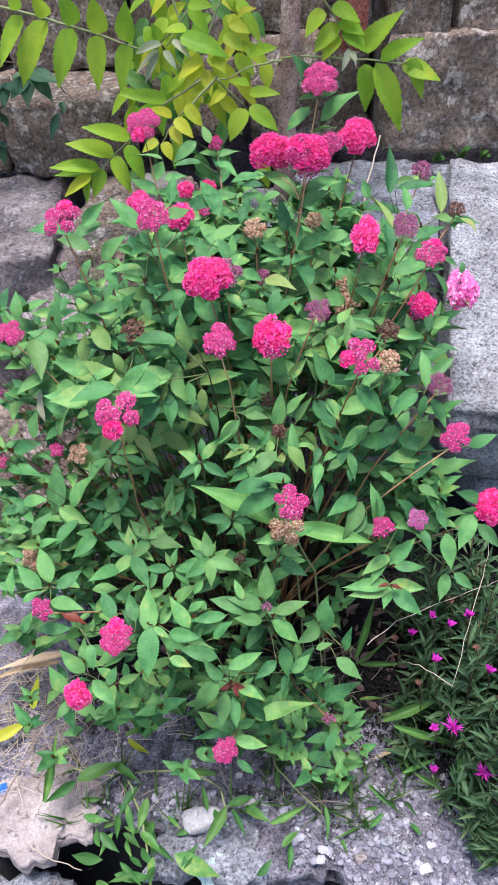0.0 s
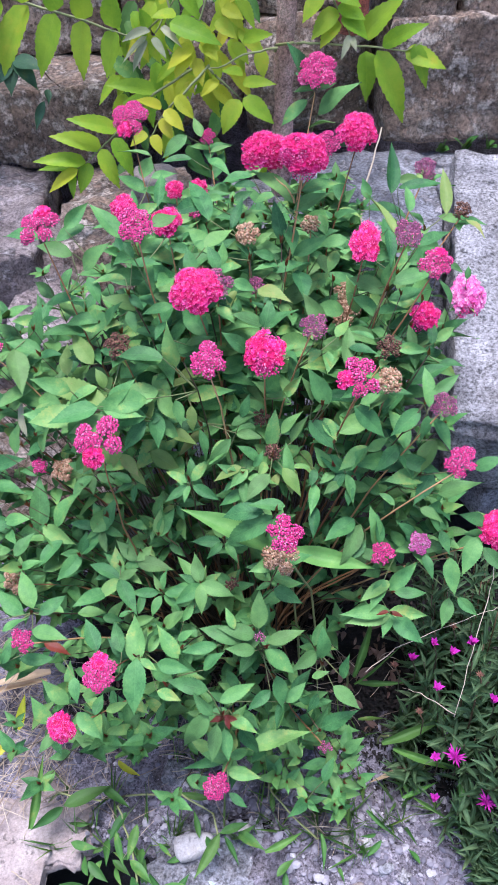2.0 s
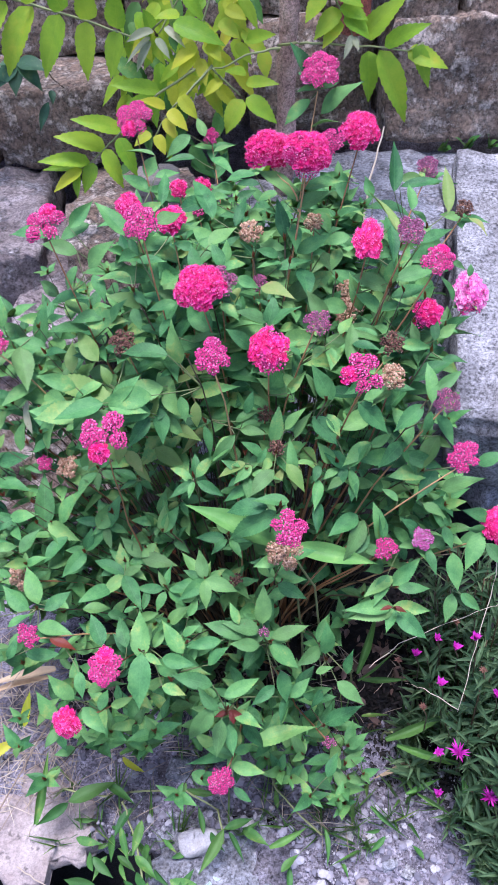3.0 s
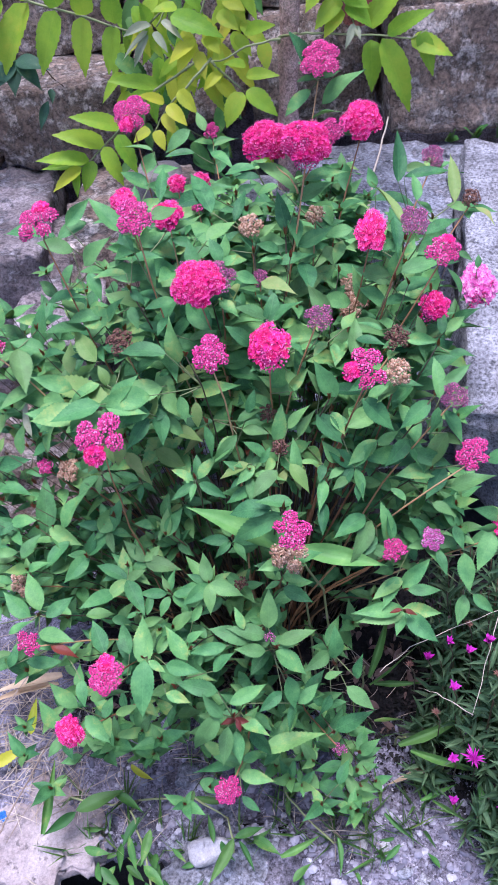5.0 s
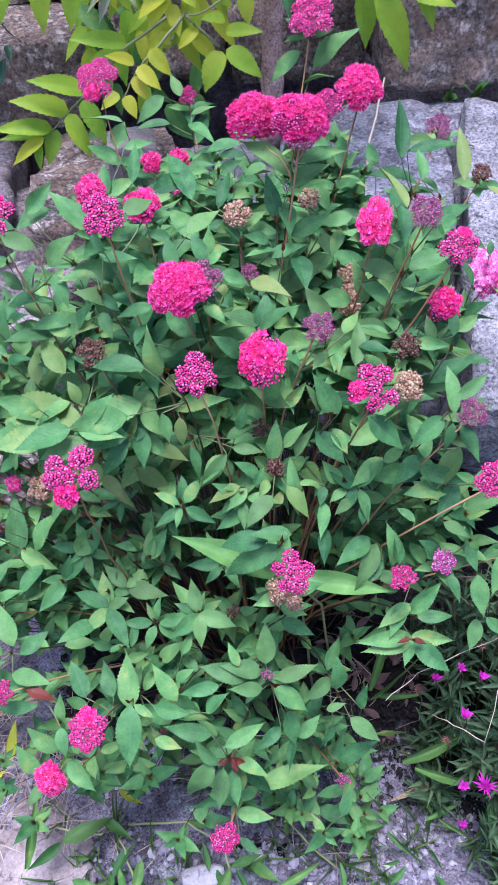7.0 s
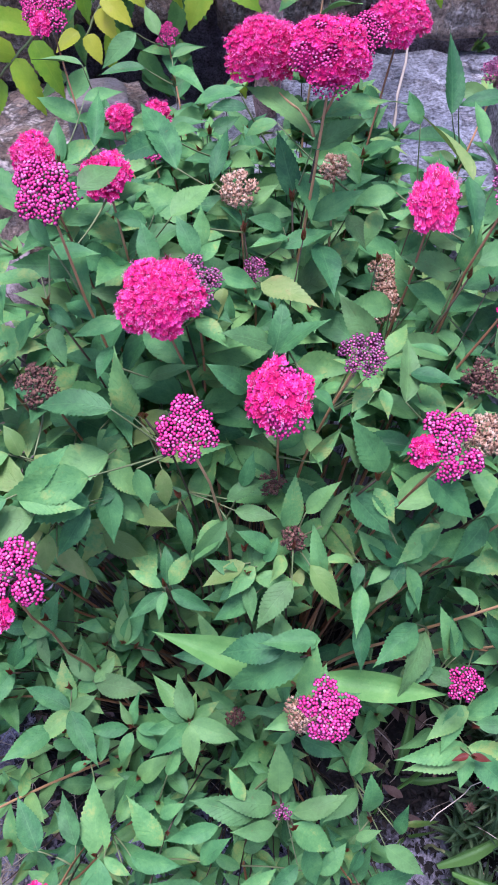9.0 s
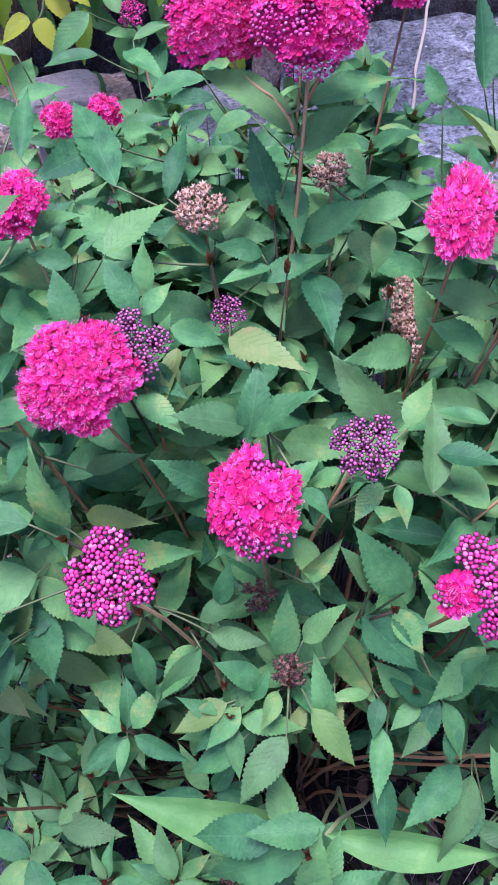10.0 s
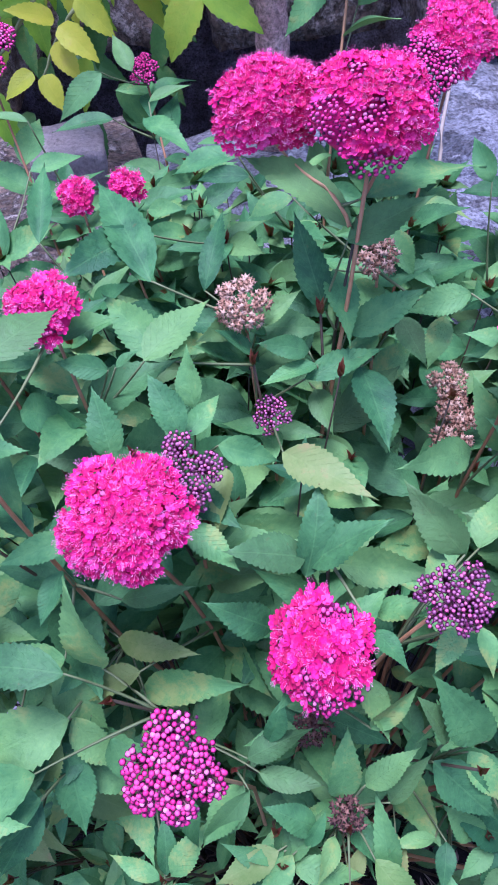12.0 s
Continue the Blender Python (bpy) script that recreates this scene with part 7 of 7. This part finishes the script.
blades = Pile()
for k in range(60):
    x, y = RND.uniform(-0.32, 0.34), RND.uniform(0.63, 0.9)
    if RND.random() < 0.4:
        x, y = RND.uniform(0.0, 0.3), RND.uniform(0.66, 0.8)
    z = bed_z(x, y) - 0.003
    for j in range(RND.randrange(3, 8)):
        a, up = RND.uniform(0, 6.28), RND.uniform(0.25, 1.2)
        size = RND.uniform(0.025, 0.075)
        b = Vector((x + RND.uniform(-0.006, 0.006), y + RND.uniform(-0.006, 0.006), z))
        d = Vector((math.cos(a), math.sin(a), up)).normalized() * size
        blades.add(STRAP[RND.randrange(3)], aim(b, b + d, (0.1, -0.4, 0.9), size * RND.uniform(0.03, 0.065)))
tagged(new("fine_grass", blades.mesh("fine_grass", GRASS_LEAF)), "thin tufts of green grass in the gravel", "grass", kind="stuff")

litter = Pile()
for k in range(110):
    x, y = RND.choice([(0.2, 1.06), (0.25, 1.02), (0.0, 1.0), (0.24, 0.99), (-0.2, 1.0)])
    x, y = x + RND.gauss(0, 0.06), y + RND.gauss(0, 0.05)
    z = ground_z(x, y) + RND.uniform(0.003, 0.02)
    a, size = RND.uniform(0, 6.28), RND.uniform(0.015, 0.04)
    d = Vector((math.cos(a), math.sin(a), RND.uniform(-0.1, 0.35))).normalized() * size
    litter.add(OVATE[RND.randrange(4)], aim((x, y, z), Vector((x, y, z)) + d, (RND.uniform(-0.5, 0.5), -0.2, 1), size * RND.uniform(0.3, 0.5)))
tagged(new("leaf_litter", litter.mesh("leaf_litter", DRY_LEAF)), "dry brown fallen leaves under the shrub", "litter", kind="stuff")
# flakes of mould whose dark colour also paints shade on the ground
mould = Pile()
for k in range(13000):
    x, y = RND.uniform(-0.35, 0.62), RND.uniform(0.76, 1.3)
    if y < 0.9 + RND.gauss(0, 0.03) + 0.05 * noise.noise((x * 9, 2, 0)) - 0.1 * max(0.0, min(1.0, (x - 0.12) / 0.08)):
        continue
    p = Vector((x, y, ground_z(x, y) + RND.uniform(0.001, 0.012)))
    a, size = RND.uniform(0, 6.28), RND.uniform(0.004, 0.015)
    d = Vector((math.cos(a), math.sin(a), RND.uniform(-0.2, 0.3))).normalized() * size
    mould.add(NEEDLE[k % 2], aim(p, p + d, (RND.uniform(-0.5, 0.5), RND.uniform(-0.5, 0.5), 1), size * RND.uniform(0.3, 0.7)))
tagged(new("leaf_mould", mould.mesh("leaf_mould", SHADED_MOULD)), "rotted leaf mould covering the soil, darkened for shade under the shrub", "litter", kind="stuff")

straws = Pile()
for k in range(540):
    x, y = RND.choice([(-0.46, 0.93), (-0.48, 1.02), (-0.44, 0.98), (-0.4, 0.88), (-0.4, 0.93), (-0.36, 0.82), (-0.42, 0.95), (0.2, 0.98), (-0.1, 0.84), (-0.34, 0.76), (-0.44, 0.8), (-0.27, 0.74), (-0.42, 0.84), (0.06, 0.72)])
    x, y = x + RND.gauss(0, 0.06), y + RND.gauss(0, 0.06)
    z = ground_z(x, y) + RND.uniform(0.004, 0.03)
    a, size = RND.uniform(0, 6.28), RND.uniform(0.02, 0.08)
    d = Vector((math.cos(a), math.sin(a), RND.uniform(-0.15, 0.3))).normalized() * size
    p = Vector((x, y, z))
    bow = Vector((RND.uniform(-0.008, 0.008), RND.uniform(-0.008, 0.008), 0.004))
    straws.add(tube(bend(p - d / 2, p + bow, p + d / 2, 4), [0.0005, 0.0007, 0.0008, 0.0006, 0.0004], 4), Matrix())
tagged(new("straw", straws.mesh("straw", TWIG)), "scattered dry straw and thin twigs on the soil", "litter", kind="stuff")


def dry_stick(points, radius, label):
    ob = thing("dry_stalk", label, "twig", group="dry stalks")
    ob.location = points[0]
    bpy.context.view_layer.update()
    pts = wander(points, 5, 0.0014, int(points[0][0] * 1000) + 3)
    twig(ob, "stalk", pts, [0.75 * radius * (1.1 - 0.5 * i / len(pts)) for i in range(len(pts))], TWIG, "", 6)
    return ob


dry_stick([(-0.43, 0.69, 0.03), (-0.412, 0.719, 0.05), (-0.35, 0.875, 0.07)], 0.0022, "long straw-coloured stalk lying over the gravel")
dry_stick([(-0.47, 0.82, 0.1), (-0.442, 0.857, 0.13), (-0.357, 0.999, 0.16)], 0.0016, "thin dry straw leaning among the stems")
dry_stick([(-0.36, 0.68, 0.03), (-0.347, 0.701, 0.05), (-0.308, 0.892, 0.09)], 0.0012, "thin dry straw leaning over the gravel")
dry_stick([(0.2, 0.78, 0.36), (0.244, 0.804, 0.384), (0.299, 0.819, 0.4), (0.375, 0.838, 0.419), (0.41, 0.85, 0.42)], 0.0008, "pale thin twig over the narrow-leaved plant")
dry_stick([(0.4, 0.95, 0.52), (0.39, 0.87, 0.457), (0.364, 0.817, 0.394), (0.328, 0.74, 0.302)], 0.0011, "pale dry stalk bent over the narrow-leaved plant")
dry_stick([(0.33, 0.742, 0.304), (0.28, 0.762, 0.331), (0.26, 0.79, 0.3)], 0.0009, "broken pale end of a dry stalk")
dry_stick([(-0.37, 0.64, 0.02), (-0.33, 0.62, 0.01), (-0.27, 0.6, 0.01)], 0.0016, "dry root across the hollow in the kerb")
dry_stick([(0.24, 1.45, 0.72), (0.255, 1.5, 0.8), (0.29, 1.6, 0.86)], 0.003, "bare grey twig against the wall")

sheath = thing("dry_sheath", "curled tan bamboo-like leaf sheath lying on straw", "litter")
sheath.location = (-0.42, 0.92, 0.12)
bpy.context.view_layer.update()
leaf(-0.345, 0.944, 0.12, -0.5, 0.902, 0.115, 0.16, TAN_LEAF, "strap", sheath)
leaf(-0.35, 0.93, 0.115, -0.49, 0.888, 0.11, 0.1, TAN_LEAF, "strap", sheath)

# ---- the narrow-leaved plant with magenta flowers ----
clump = thing("magenta_flower_plant", "low plant with narrow grey-green leaves and small magenta flowers", "plant")
clump.location = (0.4, 0.85, 0.0)
bpy.context.view_layer.update()
CLUMP = clump.matrix_basis.inverted()


def mound(x, y):
    edge = 0.66 - 0.14 * max(0.0, min(1.0, (x - 0.33) / 0.12))
    return (0.05 + 0.27 * max(0.0, min(1.0, (y - edge) / 0.15))) * max(0.0, min(1.0, (x - 0.26) / 0.08))


narrow, shoots = Pile(), Pile()
TUFTS = [(RND.uniform(0.27, 0.62), 0.55 + 0.5 * RND.random() ** 1.2) for k in range(52)]
for k in range(330):
    x, y = TUFTS[k % 52]
    x, y = x + RND.gauss(0, 0.016), y + RND.gauss(0, 0.016)
    top = mound(x, y) * RND.uniform(0.55, 1.08)
    if top < 0.03 or (x < 0.36 and y < 0.67) or (y < 0.67 and RND.random() < 0.3):
        continue
    root = Vector((x + 0.3 * (0.42 - x), y + 0.3 * (0.86 - y), 0.0))
    tip = Vector((x, y, top))
    pts = bend(root, (root + tip) / 2 + Vector((0, 0, 0.2 * top)), tip, 5)
    shoots.add(tube(pts, [0.0011] * 6, 4), CLUMP)
    for j in range(15):
        t = 0.25 + 0.75 * (j + RND.random()) / 15
        i = min(4, int(t * 5))
        p = pts[i].lerp(pts[i + 1], t * 5 - i)
        a = RND.uniform(0, 6.28)
        d = Vector((math.cos(a), math.sin(a), RND.uniform(0.1, 1.0))).normalized() * RND.uniform(0.022, 0.052)
        narrow.add(NEEDLE[RND.randrange(2)], CLUMP @ aim(p, p + d, (0, -0.3, 1), d.length * RND.uniform(0.15, 0.22)))
tagged(part_mesh("narrow_leaves", narrow.mesh("narrow_leaves", SUCCULENT), clump, "narrow grey-green leaves"), kind="stuff")
tagged(part_mesh("shoot_mass", shoots.mesh("shoot_mass", DARK_STEM), clump, "thin green shoots"), kind="stuff")


def small_flower(x, y, z, size, open_=True):
    pile = Pile()
    rnd = random.Random(int(x * 1e4))
    for k in range(16 if open_ else 9):
        a = k * 2.39996
        spread_ = 0.9 if open_ else 0.35
        d = Vector((math.cos(a) * spread_, math.sin(a) * spread_ - 0.2, rnd.uniform(0.4, 1.0))).normalized() * size * rnd.uniform(0.7, 1.0)
        pile.add(NEEDLE[0], CLUMP @ aim((x, y, z), Vector((x, y, z)) + d, (0, -0.3, 1), d.length * (0.18 if open_ else 0.55)))
    part_mesh("blossom", pile.mesh("blossom", MAGENTA), clump, "small magenta flower" if open_ else "closed magenta bud")
    part_mesh("flower_stalk", twig_mesh((x, y, z), (x + 0.02, y + 0.03, z - 0.12)), clump)


def twig_mesh(a, b):
    pile = Pile()
    pile.add(tube([a, (Vector(a) + Vector(b)) / 2 + Vector((0.004, 0, 0.01)), b], [0.0011, 0.001, 0.001], 5), CLUMP)
    return pile.mesh("flower_stalk", DARK_STEM)


small_flower(0.295, 0.795, 0.405, 0.015, False)
small_flower(0.322, 0.788, 0.392, 0.019, False)
small_flower(0.35, 0.796, 0.402, 0.021, False)
small_flower(0.303, 0.766, 0.335, 0.021, False)
small_flower(0.379, 0.744, 0.336, 0.022, False)
small_flower(0.304, 0.716, 0.228, 0.018, False)
small_flower(0.332, 0.711, 0.235, 0.026)
small_flower(0.312, 0.699, 0.127, 0.022, False)
small_flower(0.386, 0.682, 0.15, 0.025)
small_flower(0.278, 0.828, 0.318, 0.018, False)
small_flower(0.43, 0.78, 0.37, 0.021, False)

for x, y, z in ((0.277, 0.744, 0.309), (0.367, 0.779, 0.347), (0.243, 0.79, 0.36), (0.33, 0.827, 0.4)):
    pile = Pile()
    for k in range(13):
        a = 2.39996 * k
        d = Vector((math.cos(a), math.sin(a), 0.3 + 0.05 * k)).normalized() * 0.008
        pile.add(NEEDLE[0], CLUMP @ aim((x, y, z), Vector((x, y, z)) + d, (0, -0.3, 1), 0.0022))
    part_mesh("seed_head", pile.mesh("seed_head", DARK_SPENT), clump, "withered brown seed head")
    part_mesh("flower_stalk", twig_mesh((x, y, z), (x + 0.02, y + 0.03, z - 0.12)), clump)


# ---- scraps ----
def scrap(x, y, z, size, colour, label, seed):
    m, nt, bsdf = shader("scrap_plastic", 0.3)
    n = noise_tex(nt, place(nt), 300.0, 3, 0.6)
    nt.links.new(ramp(nt, n, [(0.35, tuple(0.6 * c for c in colour)), (0.65, colour)]), bsdf.inputs["Base Color"])
    bm = bmesh.new()
    bmesh.ops.create_grid(bm, x_segments=8, y_segments=8, size=0.5)
    for v in bm.verts:
        v.co.x *= 1 + 0.4 * noise.noise(v.co * 3 + Vector((seed, 0, 0)))
        v.co.z = 0.35 * noise.noise(v.co * 4 + Vector((0, seed, 0)))
        v.co *= size
    bmesh.ops.solidify(bm, geom=bm.faces[:], thickness=0.0006)
    me = bpy.data.meshes.new("plastic_scrap")
    bm.to_mesh(me)
    bm.free()
    me.materials.append(m)
    ob = new("plastic_scrap", me)
    ob.matrix_basis = pose(x, y, z, 12, -8, 30)
    return tagged(ob, label, "litter", "scraps")


scrap(-0.442, 0.745, bed_z(-0.442, 0.745) + 0.004, 0.018, (0.05, 0.2, 0.6), "small blue plastic scrap lying on the gravel", 1.0)
scrap(-0.051, 0.598, -0.004, 0.05, (0.6, 0.75, 0.72), "crumpled pale plastic wrapper on the kerb stone", 4.0)

# ---- more of the trailing weed in the gap of the kerb ----
for k in range(46):
    x, y = RND.uniform(-0.27, -0.09), RND.uniform(0.57, 0.72)
    if k % 3 == 2:
        x, y = RND.uniform(-0.1, 0.3), RND.uniform(0.63, 0.76)
    z, a, size = RND.uniform(-0.03, 0.05), RND.uniform(0, 6.28), RND.uniform(0.03, 0.062)
    leaf(x, y, z, x + size * math.cos(a), y + 0.8 * size * math.sin(a), z + RND.uniform(-0.02, 0.015), RND.uniform(0.22, 0.34), WEED_LEAF, "oval", weed)


# ---- loose stones ----
def loose_stone(x, y, size, material, seed, label):
    pile = Pile()
    verts, faces, uvs = ico(3)
    shaped = []
    for v in verts:
        q = Vector(v)
        r = 0.5 + 0.26 * noise.noise(q * 1.3 + Vector((seed, 0, 0))) + 0.07 * noise.noise(q * 3.1 + Vector((0, seed, 0)))
        flat = Vector([max(-0.42, min(0.42, a * r)) for a in q])
        shaped.append([flat.x * size[0] * 1.3, flat.y * size[1] * 1.3, (flat.z + 0.3) * size[2] * 1.3])
    pile.add((np.array(shaped), faces, uvs), Matrix())
    ob = new("loose_stone", pile.mesh("loose_stone", material))
    ob.matrix_basis = pose(x, y, bed_z(x, y) - 0.15 * size[2], RND.uniform(-8, 8), RND.uniform(-8, 8), RND.uniform(0, 90))
    return tagged(ob, label, "stone", "loose stones")


ob = loose_stone(-0.073, 0.672, (0.06, 0.036, 0.03), WHITE_STONE, 81.0, "smooth white stone lying on the kerb")
ob.matrix_basis = pose(-0.073, 0.674, 0.01, 0, 0, 12)
loose_stone(0.165, 0.70, (0.026, 0.017, 0.006), WHITE_STONE, 82.0, "thin white shard on the gravel")
loose_stone(0.176, 0.69, (0.022, 0.018, 0.007), WHITE_STONE, 83.0, "thin white shard on the gravel")
loose_stone(0.215, 0.684, (0.016, 0.014, 0.012), WHITE_STONE, 84.0, "small white pebble on the gravel")
loose_stone(0.24, 0.644, (0.026, 0.014, 0.012), BLUE_ROCK, 85.0, "oval blue-grey pebble on the gravel")
loose_stone(-0.379, 0.788, (0.045, 0.03, 0.02), PALE_ROCK, 86.0, "pale flat stone beside the straw")
loose_stone(-0.117, 0.802, (0.04, 0.04, 0.02), BLUE_ROCK, 87.0, "blue-grey stone half in the soil")
loose_stone(0.024, 0.664, (0.022, 0.014, 0.01), WHITE_STONE, 88.0, "small white pebble on the kerb")
loose_stone(0.009, 0.707, (0.02, 0.018, 0.014), WHITE_STONE, 89.0, "small white pebble on the gravel")
loose_stone(0.192, 0.613, (0.018, 0.012, 0.01), PALE_ROCK, 90.0, "pale pebble on the gravel")
loose_stone(0.268, 0.63, (0.02, 0.017, 0.01), GREY_ROCK, 91.0, "grey pebble on the gravel")
loose_stone(0.297, 0.6, (0.02, 0.015, 0.007), WHITE_STONE, 92.0, "thin white shard on the gravel")
loose_stone(0.393, 0.607, (0.018, 0.015, 0.01), PALE_ROCK, 93.0, "pale pebble on the gravel")

gravel = Pile()
for k in range(18000):
    x, y = RND.uniform(-0.55, 0.55), 0.57 + 0.4 * RND.random() ** 1.4
    if y < min(edge_y(x), 0.685 if x < 0.08 else 0.6) + 0.006 or (x < -0.26 and y < 0.8):
        continue
    if y > 0.87 - 0.05 * max(0.0, min(1.0, (x - 0.1) / 0.08)) + 0.09 * noise.noise((x * 12, y * 12, 7)) + RND.gauss(0.01, 0.04):
        continue
    s = 0.001 + 0.0075 * RND.random() ** 8
    m = pose(x, y, bed_z(x, y) + 0.15 * s + (0.003 if y < edge_y(x) else 0.0), RND.uniform(-25, 25), RND.uniform(-25, 25), RND.uniform(0, 180)) @ Matrix.Diagonal((s * RND.uniform(0.8, 1.5), s * RND.uniform(0.7, 1.1), s * RND.uniform(0.4, 0.8), 1))
    gravel.add((ICO[0] * (1 + 0.12 * np.sin(ICO[0][:, [1, 2, 0]] * 7 + k)), ICO[1], None), m)
tagged(new("gravel", gravel.mesh("gravel", PEBBLE, False)), "loose grey and white gravel", "gravel", kind="stuff")
